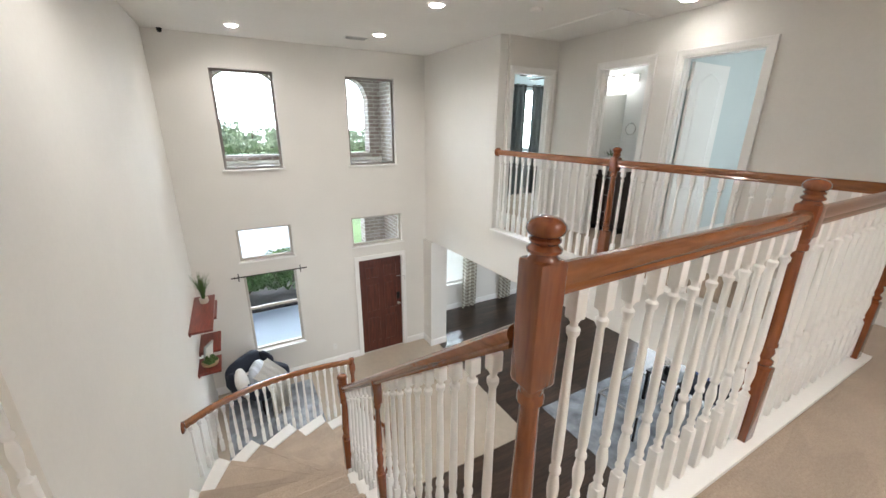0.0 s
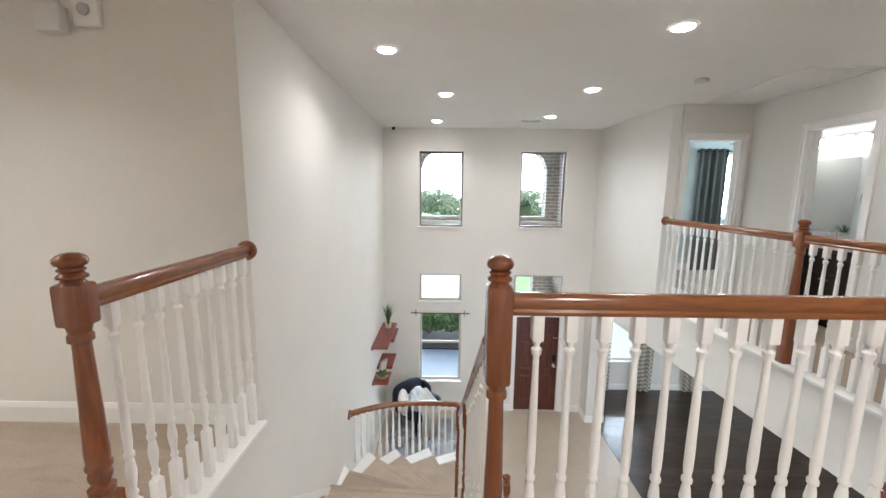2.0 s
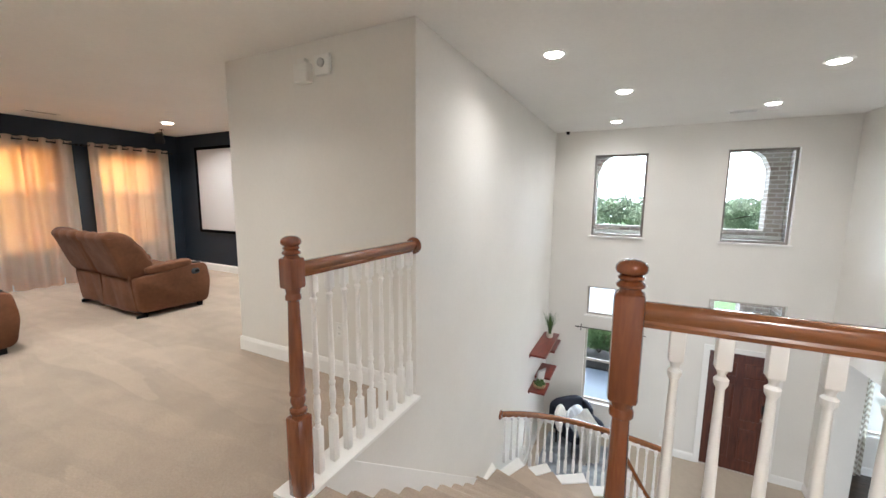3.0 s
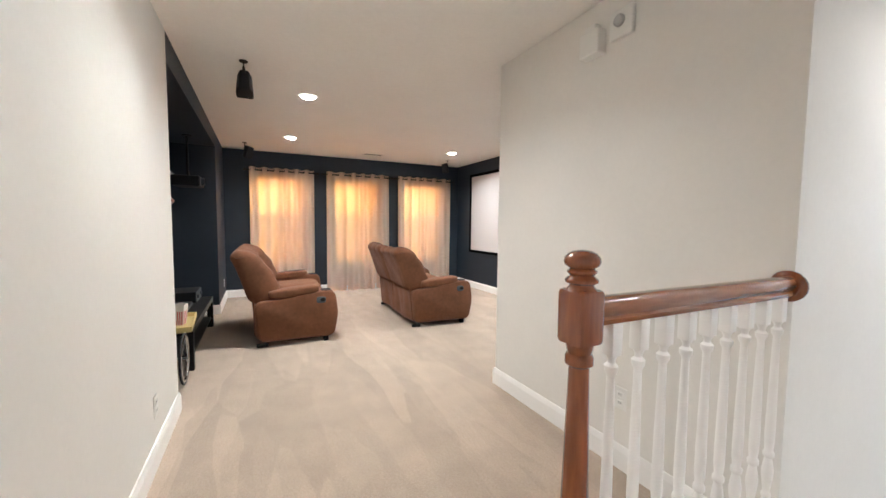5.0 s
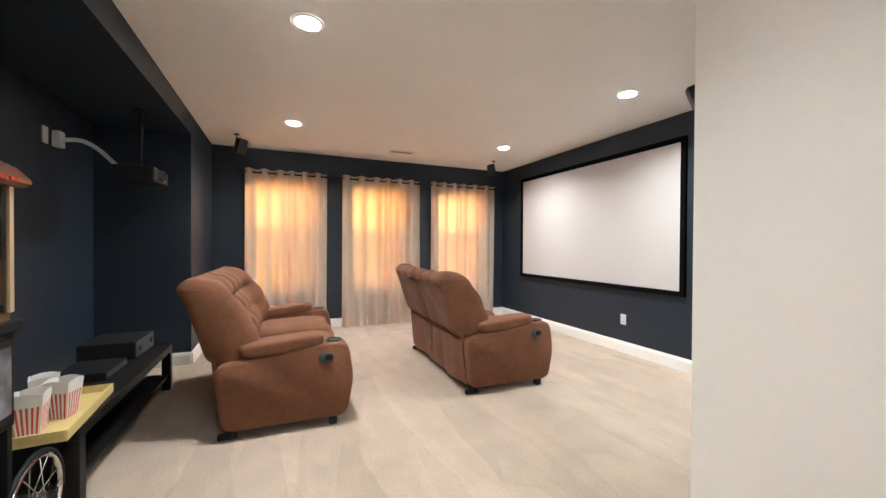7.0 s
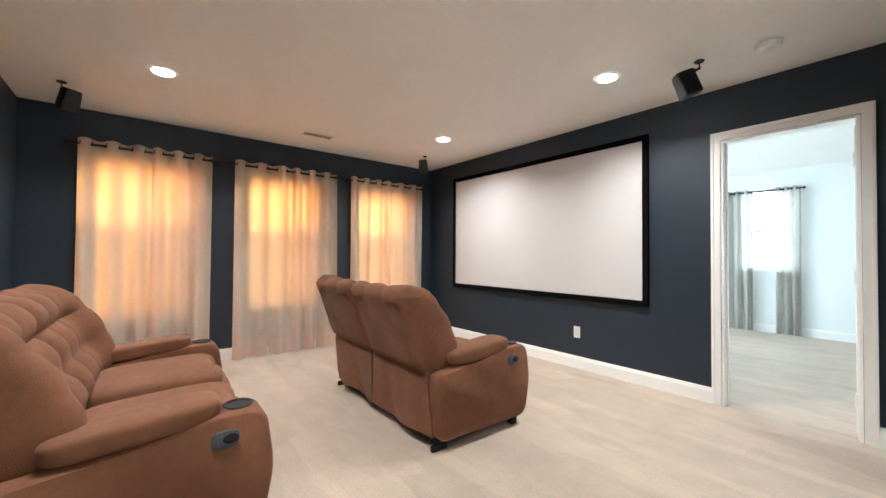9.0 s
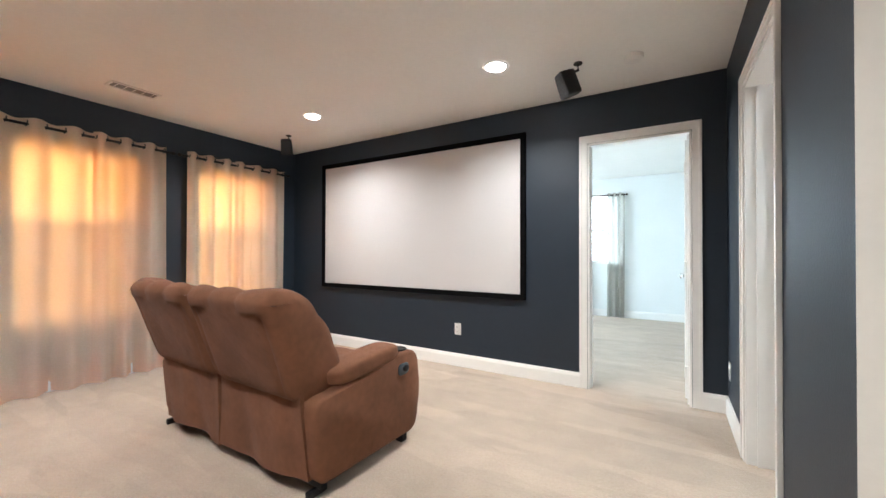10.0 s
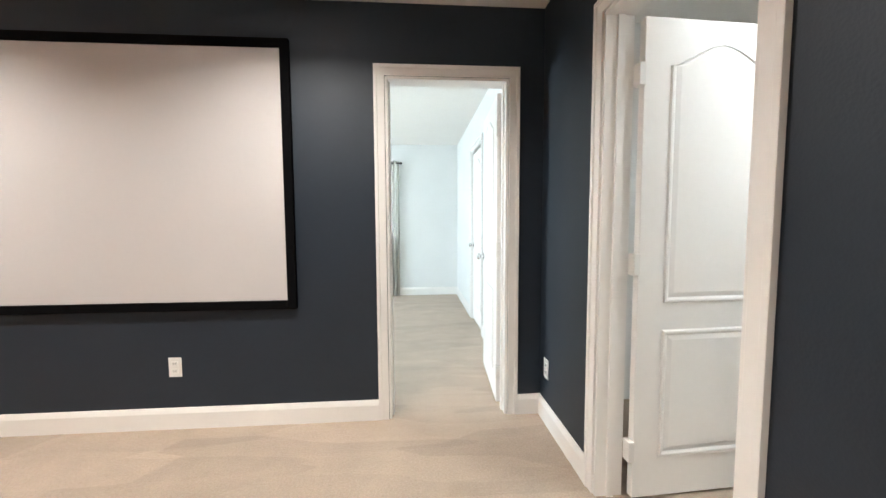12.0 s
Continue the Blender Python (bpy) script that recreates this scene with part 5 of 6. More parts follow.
# attic hatch over the gallery
hatch = empty("attic_hatch", pose(3.90, 3.70, H), "white attic hatch with a pull cord", "hatch")
part("panel", boxmesh(-0.27, 0.27, -0.64, 0.64, -0.006, -0.0005, 0.002), CEIL, hatch)
bm = bmesh.new()
for a in ((-0.30, -0.272, -0.67, 0.67), (0.272, 0.30, -0.67, 0.67), (-0.272, 0.272, -0.67, -0.642), (-0.272, 0.272, 0.642, 0.67)):
    box(bm, *a, -0.014, -0.0005, 0.003)
part("frame", bm, CEIL, hatch)
bm = bmesh.new()
tube(bm, [(0.0, -0.55, -0.004), (0.0, -0.55, -0.42)], 0.0015, 5)
part("pull_cord", bm, PLASTIC, hatch)

cam_thing = empty("security_camera", pose(-0.34, FRONT - 0.05, H), "tiny dark security camera in the ceiling corner", "camera")
bm = bmesh.new()
lathe(bm, [(0.018, -0.045), (0.026, -0.03), (0.026, -0.01), (0.034, -0.001)], 16)
part("dome", bm, BLACK, cam_thing, smooth=True)

# alarm boxes on the landing wall
al = empty("emergency_light", pose(-1.42, 1.757, 2.245), "white plastic alarm box with small lamps on the wall", "wall alarm")
part("box", boxmesh(-0.095, 0.035, -0.065, -0.0005, -0.065, 0.065, 0.008), PLASTIC, al)
part("clip", boxmesh(-0.07, 0.0, -0.05, -0.0005, 0.066, 0.10, 0.006), PLASTIC, al)
st = empty("strobe_alarm", pose(-1.285, 1.757, 2.285), "white wall strobe alarm with a round lens", "wall alarm")
part("plate", boxmesh(-0.06, 0.075, -0.03, -0.0005, -0.07, 0.07, 0.008), PLASTIC, st)
bm = bmesh.new()
lathe(bm, [(0.030, 0.0), (0.030, 0.012), (0.024, 0.018), (0.016, 0.014), (0.006, 0.014)], 20, m=Matrix.Translation((0.005, -0.03, 0.01)) @ Matrix.Rotation(math.pi / 2, 4, "X"))
part("lens", bm, STEEL, st, smooth=True)

# low media bench in the niche
BX0, BX1, BY0, BY1, BZ = -5.20, -3.64, -0.90, -0.44, 0.365
bench = empty("media_bench", pose(0, 0, 0), "low black-brown media bench with an open shelf", "tv bench")
part("top", boxmesh(BX0, BX1, BY0, BY1, BZ - 0.055, BZ, 0.004), BLACK_WOOD, bench)
part("shelf", boxmesh(BX0 + 0.02, BX1 - 0.02, BY0 + 0.02, BY1 - 0.02, 0.10, 0.125, 0.002), BLACK_WOOD, bench)
for x in (BX0, BX1 - 0.06):
    for y in (BY0, BY1 - 0.06):
        part("leg", boxmesh(x, x + 0.06, y, y + 0.06, 0, BZ - 0.055, 0.003), BLACK_WOOD, bench)
av = empty("av_receiver", pose(-4.95, -0.72, BZ), "black audio receiver on the media bench", "receiver")
part("case", boxmesh(-0.2, 0.2, -0.16, 0.16, 0.012, 0.13, 0.006), BLACK, av)
part("front_panel", boxmesh(-0.2, 0.2, 0.161, 0.168, 0.014, 0.128, 0.003), GUNMETAL, av)
for x in (-0.12, 0.13):
    bm = bmesh.new()
    lathe(bm, [(0.02, 0), (0.02, 0.012), (0.017, 0.015)], 16, m=Matrix.Translation((x, 0.168, 0.075)) @ Matrix.Rotation(-math.pi / 2, 4, "X"))
    part("knob", bm, GUNMETAL, av, smooth=True)
for x in (-0.16, 0.16):
    part("foot", boxmesh(x - 0.02, x + 0.02, -0.12, -0.08, 0, 0.012), BLACK, av)
    part("foot", boxmesh(x - 0.02, x + 0.02, 0.08, 0.12, 0, 0.012), BLACK, av)
pl = empty("disc_player", pose(-4.50, -0.72, BZ), "slim black media player on the bench", "media player")
part("case", boxmesh(-0.17, 0.17, -0.12, 0.14, 0.0005, 0.05, 0.004), BLACK, pl)
part("front_panel", boxmesh(-0.16, 0.16, 0.141, 0.145, 0.012, 0.04, 0.001), GUNMETAL, pl)
tray = empty("tray", pose(-3.80, -0.62, BZ, 0, 0, 4), "yellow lacquered serving tray on the bench", "tray")
part("base", boxmesh(-0.30, 0.30, -0.17, 0.17, 0.0005, 0.010, 0.002), YELLOW, tray)
for a in ((-0.30, 0.30, -0.17, -0.158), (-0.30, 0.30, 0.158, 0.17), (-0.30, -0.288, -0.158, 0.158), (0.288, 0.30, -0.158, 0.158)):
    part("rim", boxmesh(*a, 0.010, 0.048, 0.003), YELLOW, tray)


def popcorn_box(x, y, turn, lean=0.0):
    p = empty("popcorn_box", pose(x, y, BZ + 0.0105, lean, 0, turn), "empty red and white striped popcorn carton on the tray", "popcorn box", "popcorn boxes")
    n = 11
    hb, ht, h = 0.036, 0.052, 0.168
    for side in range(4):
        r = Matrix.Rotation(side * math.pi / 2, 4, "Z")
        for k in range(n):
            u0, u1 = -1 + 2 * k / n, -1 + 2 * (k + 1) / n
            top = 1 + 0.07 * math.cos((u0 + u1) * 0.75)
            for v0, v1, mat in ((0, 0.72, REDPAPER), (0.72, top, PAPER)) if k % 2 else ((0, top, PAPER),):
                bm = bmesh.new()
                w0, w1 = hb + (ht - hb) * v0, hb + (ht - hb) * v1
                q = [(u0 * w0, -w0, h * v0), (u1 * w0, -w0, h * v0), (u1 * w1, -w1, h * v1), (u0 * w1, -w1, h * v1)]
                vs = [bm.verts.new(r @ Vector(c)) for c in q] + [bm.verts.new(r @ (Vector(c) + Vector((0, 0.0015, 0)))) for c in q]
                bm.faces.new(vs[:4]), bm.faces.new(vs[4:][::-1])
                for i in range(4):
                    bm.faces.new((vs[i], vs[(i + 1) % 4], vs[4 + (i + 1) % 4], vs[4 + i]))
                bmesh.ops.recalc_face_normals(bm, faces=bm.faces[:])
                part("stripe", bm, mat, p)
    part("bottom", boxmesh(-hb, hb, -hb, hb, 0.0, 0.0015), PAPER, p)
    for dx in (-0.014, 0.006):
        part("printed_mark", boxmesh(dx, dx + 0.010, -0.0518, -0.0500, 0.140, 0.152), REDPAPER, p)
    return p


popcorn_box(-3.64, -0.60, 8)
popcorn_box(-3.79, -0.555, -10)
popcorn_box(-3.88, -0.66, 20)


CHAMPAGNE = material("champagne painted metal", (0.58, 0.45, 0.29), 0.32, 0.35, grain=0.04)
COPPER = material("copper tan sheet", (0.40, 0.22, 0.12), 0.3, 0.6, grain=0.08, blotch=0.15)
DECAL = material("worn grey print", (0.11, 0.11, 0.115), 0.4, grain=0.85, scale=11, blotch=0.6, blotch_scale=7)
BRONZE_BAND = material("bronze red enamel", (0.16, 0.055, 0.03), 0.3, 0.4, grain=0.05)


def popcorn_cart():
    """Old-fashioned popcorn machine on a two-wheeled cart."""
    c = empty("popcorn_cart", pose(-3.21, -0.76, 0), "vintage popcorn machine on a black cart with spoked wheels", "popcorn machine")
    hx, hy = 0.20, 0.22
    body = part("cart_cabinet", boxmesh(-hx, hx, -hy, hy, 0.50, 0.86, 0.008), BLACK, c, "black cart cabinet")
    part("cabinet_door", boxmesh(-hx + 0.03, hx - 0.03, hy + 0.0005, hy + 0.012, 0.53, 0.83, 0.004), BLACK, body)
    bm = boxmesh(-0.15, 0.15, hy + 0.0125, hy + 0.014, 0.56, 0.81)
    part("printed_decal", bm, DECAL, body, "worn silver-grey printed decal")
    bm = bmesh.new()
    tube(bm, [(-hx - 0.001, 0.10, 0.70), (-hx - 0.04, 0.10, 0.69), (-hx - 0.055, 0.10, 0.65), (-hx - 0.04, 0.10, 0.61), (-hx - 0.001, 0.10, 0.60)], 0.008, 8)
    part("push_handle", bm, CHROME, body, "chrome handle", smooth=True)
    part("counter", boxmesh(-hx - 0.015, hx + 0.015, -hy - 0.01, hy + 0.02, 0.86, 0.90, 0.006), BLACK, c)
    part("kettle_case_floor", boxmesh(-hx + 0.005, hx - 0.005, -hy + 0.01, hy - 0.01, 0.90, 0.93), BRASS, c)
    for x in (-hx + 0.012, hx - 0.012):
        for y in (-hy + 0.012, hy - 0.012):
            part("corner_post", boxmesh(x - 0.012, x + 0.012, y - 0.012, y + 0.012, 0.93, 1.40, 0.002), CHAMPAGNE, c)
    for a in ((-hx + 0.024, hx - 0.024, hy - 0.014, hy - 0.010), (-hx + 0.024, hx - 0.024, -hy + 0.010, -hy + 0.014)):
        part("glass_pane", boxmesh(*a, 0.93, 1.40), GLASS, c)
    for a in ((-hx + 0.010, -hx + 0.014), (hx - 0.014, hx - 0.010)):
        part("glass_pane", boxmesh(*a, -hy + 0.024, hy - 0.024, 0.93, 1.40), GLASS, c)
    part("back_tray", boxmesh(-hx + 0.03, hx - 0.03, -hy + 0.03, hy - 0.03, 0.931, 0.96, 0.008), COPPER, c)
    part("front_sill", boxmesh(-hx + 0.026, hx - 0.026, hy - 0.034, hy - 0.020, 0.961, 1.13, 0.004), COPPER, c, "copper tan popcorn guard")
    part("back_panel", boxmesh(-hx + 0.026, hx - 0.026, -hy + 0.018, -hy + 0.024, 0.961, 1.395), CHAMPAGNE, c)
    bm = bmesh.new()
    lathe(bm, [(0.06, 0), (0.085, 0.01), (0.088, 0.10), (0.075, 0.12), (0.02, 0.13)], 18, m=Matrix.Translation((0, 0, 1.20)))
    kettle = part("kettle", bm, CHROME, c, "steel kettle", smooth=True)
    bm = bmesh.new()
    tube(bm, [(0, 0, 1.32), (0, 0, 1.42)], 0.008, 6)
    part("hanger", bm, CHROME, kettle)
    bm = bmesh.new()
    for k, (z, g) in enumerate(((1.40, 1.10), (1.415, 1.16), (1.43, 1.16), (1.475, 1.02))):
        ring = [bm.verts.new((sx * hx * g, sy * hy * g, z)) for sx, sy in ((-1, -1), (1, -1), (1, 1), (-1, 1))]
        if k:
            for i in range(4):
                bm.faces.new((last[i], last[(i + 1) % 4], ring[(i + 1) % 4], ring[i]))
        else:
            bm.faces.new(ring[::-1])
        last = ring
    bm.faces.new(last)
    part("roof", bm, BRONZE_BAND, c, "bronze-red flared roof band")
    bm = bmesh.new()
    lo = [bm.verts.new((sx * hx * 1.0, sy * hy * 1.0, 1.4755)) for sx, sy in ((-1, -1), (1, -1), (1, 1), (-1, 1))]
    hi = [bm.verts.new((sx * hx * 0.72, sy * hy * 0.72, 1.515)) for sx, sy in ((-1, -1), (1, -1), (1, 1), (-1, 1))]
    bm.faces.new(lo[::-1]), bm.faces.new(hi)
    for i in range(4):
        bm.faces.new((lo[i], lo[(i + 1) % 4], hi[(i + 1) % 4], hi[i]))
    part("roof_cap", bm, STEEL, c, "silver hipped roof cap")
    bm = bmesh.new()
    for i in range(5):
        box(bm, -0.14 + 0.06 * i, -0.10 + 0.06 * i, hy * 1.163, hy * 1.163 + 0.003, 1.416, 1.430)
    part("sign_mark", bm, RED, c, "red painted marks")
    for x in (-hx + 0.02, hx - 0.02):
        for y in (-hy + 0.02, hy - 0.02):
            part("leg", boxmesh(x - 0.014, x + 0.014, y - 0.014, y + 0.014, 0.0, 0.50, 0.002), BLACK, c)
    part("axle", boxmesh(-0.165, -0.145, -hy - 0.06, hy + 0.075, 0.19, 0.21), STEEL, c)
    for y in (hy + 0.075, -hy - 0.075):
        wx, wz, R = -0.155, 0.20, 0.20
        bm = bmesh.new()
        tube(bm, [(wx + (R - 0.009) * math.cos(t), y, wz + (R - 0.009) * math.sin(t)) for t in (2 * math.pi * i / 40 for i in range(41))], 0.009, 8)
        wheel = part("wheel", bm, BLACK, c, "large spoked wheel", smooth=True)
        bm = bmesh.new()
        tube(bm, [(wx + (R - 0.026) * math.cos(t), y, wz + (R - 0.026) * math.sin(t)) for t in (2 * math.pi * i / 40 for i in range(41))], 0.009, 8)
        part("rim", bm, CHROME, wheel, "chrome rim", smooth=True)
        bm = bmesh.new()
        lathe(bm, [(0.022, -0.03), (0.022, 0.03)], 14, m=Matrix.Translation((wx, y, wz)) @ Matrix.Rotation(math.pi / 2, 4, "X"))
        part("hub", bm, CHROME, wheel)
        for i in range(18):
            t = 2 * math.pi * i / 18
            bm = bmesh.new()
            s = 0.022 if i % 2 else -0.022
            tube(bm, [(wx + 0.02 * math.cos(t + 0.5), y + s, wz + 0.02 * math.sin(t + 0.5)), (wx + (R - 0.03) * math.cos(t), y, wz + (R - 0.03) * math.sin(t))], 0.0018, 5)
            part("spoke", bm, CHROME, wheel)
    return c


popcorn_cart()

# projector on its pole, fed by a white conduit
pj = empty("projector", pose(-5.25, -0.66, 2.275), "black projector hung by a pole from the niche", "projector")
bm = bmesh.new()
tube(bm, [(0, 0, -0.001), (0, 0, -0.47)], 0.014, 10)
part("pole", bm, BLACK, pj, smooth=True)
bm = bmesh.new()
lathe(bm, [(0.05, -0.012), (0.05, -0.001)], 18)
part("ceiling_plate", bm, BLACK, pj)
case = part("case", boxmesh(-0.19, 0.19, -0.14, 0.14, -0.60, -0.48, 0.02), BLACK, pj)
bm = bmesh.new()
lathe(bm, [(0.045, 0), (0.045, 0.03), (0.032, 0.034), (0.030, 0.02)], 18, m=Matrix.Translation((0.06, 0.14, -0.54)) @ Matrix.Rotation(-math.pi / 2, 4, "X"))
part("lens", bm, GUNMETAL, case, smooth=True)
cd = empty("cable_conduit", pose(0, 0, 0), "white flexible cable conduit from the wall to the projector", "conduit")
part("wall_box", boxmesh(-5.26, -5.18, -1.179, -1.13, 1.91, 2.03, 0.006), PLASTIC, cd)
part("wall_plate", boxmesh(-5.12, -5.05, -1.179, -1.168, 1.91, 2.03, 0.003), PLASTIC, cd)
bm = bmesh.new()
tube(bm, [tuple(p) for p in curve([(-5.22, -1.13, 1.97), (-5.22, -1.02, 1.975), (-5.215, -0.92, 1.92), (-5.21, -0.83, 1.83), (-5.20, -0.78, 1.775)], 6)], 0.016, 8)
part("conduit", bm, PLASTIC, cd, smooth=True)


# ---- entry ----
fd = empty("door_front", pose(0, 0, 0), "dark mahogany six-panel front door, closed, with white casing", "door", kind="structure")
bm = bmesh.new()
casing(bm, "x", FRONT, -1, *FD, LOW, FDT)
part("casing", bm, TRIM, fd)
bm = bmesh.new()
jamb(bm, "x", FRONT, FRONT + 0.16, *FD, LOW, FDT)
part("jamb", bm, TRIM, fd)
fw, fh = FD[1] - FD[0] - 0.034, FDT - LOW - 0.02
leaf = part("leaf", boxmesh(0, fw, -0.022, 0.022, 0.006, fh, 0.003), DOOR_WOOD, fd, "mahogany leaf", at=pose(FD[0] + 0.017, FRONT + 0.055, LOW))
for px0, px1 in ((0.10, fw / 2 - 0.045), (fw / 2 + 0.045, fw - 0.10)):
    for pz0, pz1 in ((0.20, 0.72), (0.84, 1.38), (1.50, 1.72)):
        bm = bmesh.new()
        moulded_panel(bm, [(px0, pz0), (px1, pz0), (px1, pz1), (px0, pz1)], -0.022, -1)
        part("panel", bm, DOOR_WOOD, leaf)
part("smart_lock", boxmesh(fw - 0.10, fw - 0.045, -0.05, -0.0225, 1.0, 1.13, 0.006), BLACK, leaf, "black keypad lock")
bm = bmesh.new()
lathe(bm, [(0.03, 0), (0.03, 0.008), (0.012, 0.012), (0.012, 0.035), (0.026, 0.045), (0.029, 0.055), (0.02, 0.068), (0.005, 0.07)], 16, m=Matrix.Translation((fw - 0.07, -0.022, 0.91)) @ Matrix.Rotation(math.pi / 2, 4, "X"))
part("knob", bm, CHROME, leaf, "chrome knob", smooth=True)
bm = bmesh.new()
tube(bm, [(fw - 0.10, -0.03, 1.46), (fw - 0.02, -0.035, 1.455), (fw + 0.05, -0.085, 1.45), (fw + 0.052, -0.085, 1.38)], 0.006, 6)
part("door_guard", bm, CHROME, leaf, "swing-bar door guard")
part("threshold", boxmesh(FD[0] + 0.015, FD[1] - 0.015, FRONT, FRONT + 0.15, LOW + 0.0005, LOW + 0.006), STONE, fd)

rod("x", FRONT - 0.06, -0.06, 1.02, -0.80, FRONT, "thin dark bronze curtain rod over the entry window", 0.009, "cross")


def floating_shelf(y0, y1, z, d=0.25):
    s = empty("wall_shelf", pose(STAIR, (y0 + y1) / 2, z), "glossy cherry-red floating wall shelf", "shelf", "wall shelves")
    h = (y1 - y0) / 2
    part("board", boxmesh(0.0005, d, -h, h, -0.032, 0.0, 0.004), CHERRY, s)
    part("back_rail", boxmesh(0.0005, 0.02, -h + 0.02, h - 0.02, -0.062, -0.033, 0.003), CHERRY, s)
    return s


floating_shelf(5.02, 6.12, -0.925)
floating_shelf(5.72, 6.32, -1.10)
floating_shelf(5.04, 5.42, -1.505)
floating_shelf(5.46, 6.0, -1.45)


def grass_plant(x, y, z, label, blades, h, seed, pot=POT, lean=None):
    rnd = random.Random(seed)
    p = empty("potted_plant", pose(x, y, z), label, "plant")
    bm = bmesh.new()
    lathe(bm, [(0.040, 0.0), (0.052, 0.02), (0.055, 0.075), (0.050, 0.08), (0.047, 0.07)], 20)
    part("pot", bm, pot, p, smooth=True)
    bm = bmesh.new()
    for _ in range(blades):
        a, r = rnd.uniform(0, 2 * math.pi), rnd.uniform(0.02, 0.16)
        hh = h * rnd.uniform(0.55, 1.0)
        w = rnd.uniform(0.004, 0.008)
        dx, dy = math.cos(a), math.sin(a)
        base = Vector((dx * 0.02, dy * 0.02, 0.07))
        side = Vector((-dy, dx, 0)) * w
        prev = None
        for k in range(5):
            t = k / 4
            c = base + Vector((dx * r * t * t, dy * r * t * t, hh * (t - 0.15 * t * t)))
            s = side * (1 - t * 0.9)
            row = (bm.verts.new(c - s), bm.verts.new(c + s))
            if prev:
                bm.faces.new((prev[0], prev[1], row[1], row[0]))
            prev = row
    part("leaves", bm, LEAF, p, "long green grassy leaves")
    return p


grass_plant(-0.40, 5.86, -0.925, "spiky green plant in a cream pot on the shelf", 110, 0.44, 3)
fl = empty("succulent_bowl", pose(-0.40, 5.20, -1.505), "low tan bowl of dark green succulents on the shelf", "plant")
bm = bmesh.new()
lathe(bm, [(0.05, 0.0005), (0.085, 0.02), (0.098, 0.055), (0.092, 0.06)], 22)
part("bowl", bm, TERRA, fl, smooth=True)
bm = bmesh.new()
rnd = random.Random(5)
for _ in range(46):
    a, r = rnd.uniform(0, 6.28), 0.08 * math.sqrt(rnd.random())
    pillow(bm, (r * math.cos(a), r * math.sin(a), 0.065 + 0.03 * rnd.random()), (0.03, 0.03, 0.05), 2.2, Euler((rnd.uniform(-0.6, 0.6), rnd.uniform(-0.6, 0.6), 0)).to_matrix().to_4x4(), cuts=2)
part("rosettes", bm, LEAF, fl, smooth=True)
pf = empty("picture_frame", pose(-0.43, 5.34, -1.505, 0, 0, 62), "small silver picture frame standing on the shelf", "picture frame")
tl = Matrix.Rotation(radians(10), 4, "X")
part("frame", boxmesh(-0.09, 0.09, -0.01, 0.01, 0.0, 0.25, 0.004, m=tl), STEEL, pf)
part("print", boxmesh(-0.07, 0.07, -0.0125, -0.011, 0.025, 0.225, m=tl), PAPER, pf, "pale blank print")


def accent_chair(m):
    c = empty("armchair", m, "navy wingback armchair with dark wooden legs on the rug", "armchair")
    bm = bmesh.new()
    pillow(bm, (0, 0.02, 0.36), (0.62, 0.60, 0.20), 4.5)
    part("seat", bm, NAVY_CLOTH, c, smooth=True)
    bm = bmesh.new()
    pillow(bm, (0, -0.30, 0.58), (0.80, 0.17, 0.58), 3.4, Matrix.Rotation(radians(14), 4, "X"))
    back = part("backrest", bm, NAVY_CLOTH, c, smooth=True)
    for i in range(3):
        for j in range(2):
            bm = bmesh.new()
            bmesh.ops.create_uvsphere(bm, u_segments=8, v_segments=6, radius=0.012, matrix=Matrix.Translation((-0.17 + 0.17 * i, -0.235 - 0.05 * j, 0.60 + 0.20 * j)))
            part("button", bm, NAVY_CLOTH, back)
    for s in (1, -1):
        bm = bmesh.new()
        pillow(bm, (s * 0.345, 0.0, 0.48), (0.12, 0.62, 0.26), 4)
        pillow(bm, (s * 0.355, -0.20, 0.60), (0.11, 0.34, 0.36), 3.0, Matrix.Rotation(radians(-20), 4, "X"))
        part("arm", bm, NAVY_CLOTH, c, smooth=True)
        for y in (0.24, -0.26):
            bm = bmesh.new()
            lathe(bm, [(0.014, 0.0), (0.024, 0.24), (0.024, 0.28)], 10, m=Matrix.Translation((s * 0.27, y, 0)))
            part("leg", bm, BLACK_WOOD, c)
    return c


accent_chair(pose(0.12, 5.82, LOW + 0.012, 0, 0, -135) @ Matrix.Scale(0.86, 4))
STRIPE = material("striped grey cushion", (0.48, 0.50, 0.54), 0.9, grain=0.4, scale=24, stretch=(1, 0.05, 0.05))
for x, y, z, rz, mat, lab in ((0.10, 5.74, 0.57, -118, STRIPE, "grey and white striped throw pillow on the armchair"), (-0.12, 5.66, 0.55, -95, WHITE_KNIT, "cream throw pillow on the armchair")):
    pw = empty("throw_pillow", pose(x, y, LOW + z, 14, 8, rz), lab, "pillow")
    bm = bmesh.new()
    pillow(bm, (0, 0, 0), (0.40, 0.13, 0.40), 2.6)
    part("cover", bm, mat, pw, smooth=True)
th = empty("throw_blanket", pose(0.27, 5.58, LOW - 0.06, 0, 0, -140), "cream knitted throw draped over the chair arm", "blanket")
bm = bmesh.new()
n, mrows = 18, 16
gr = []
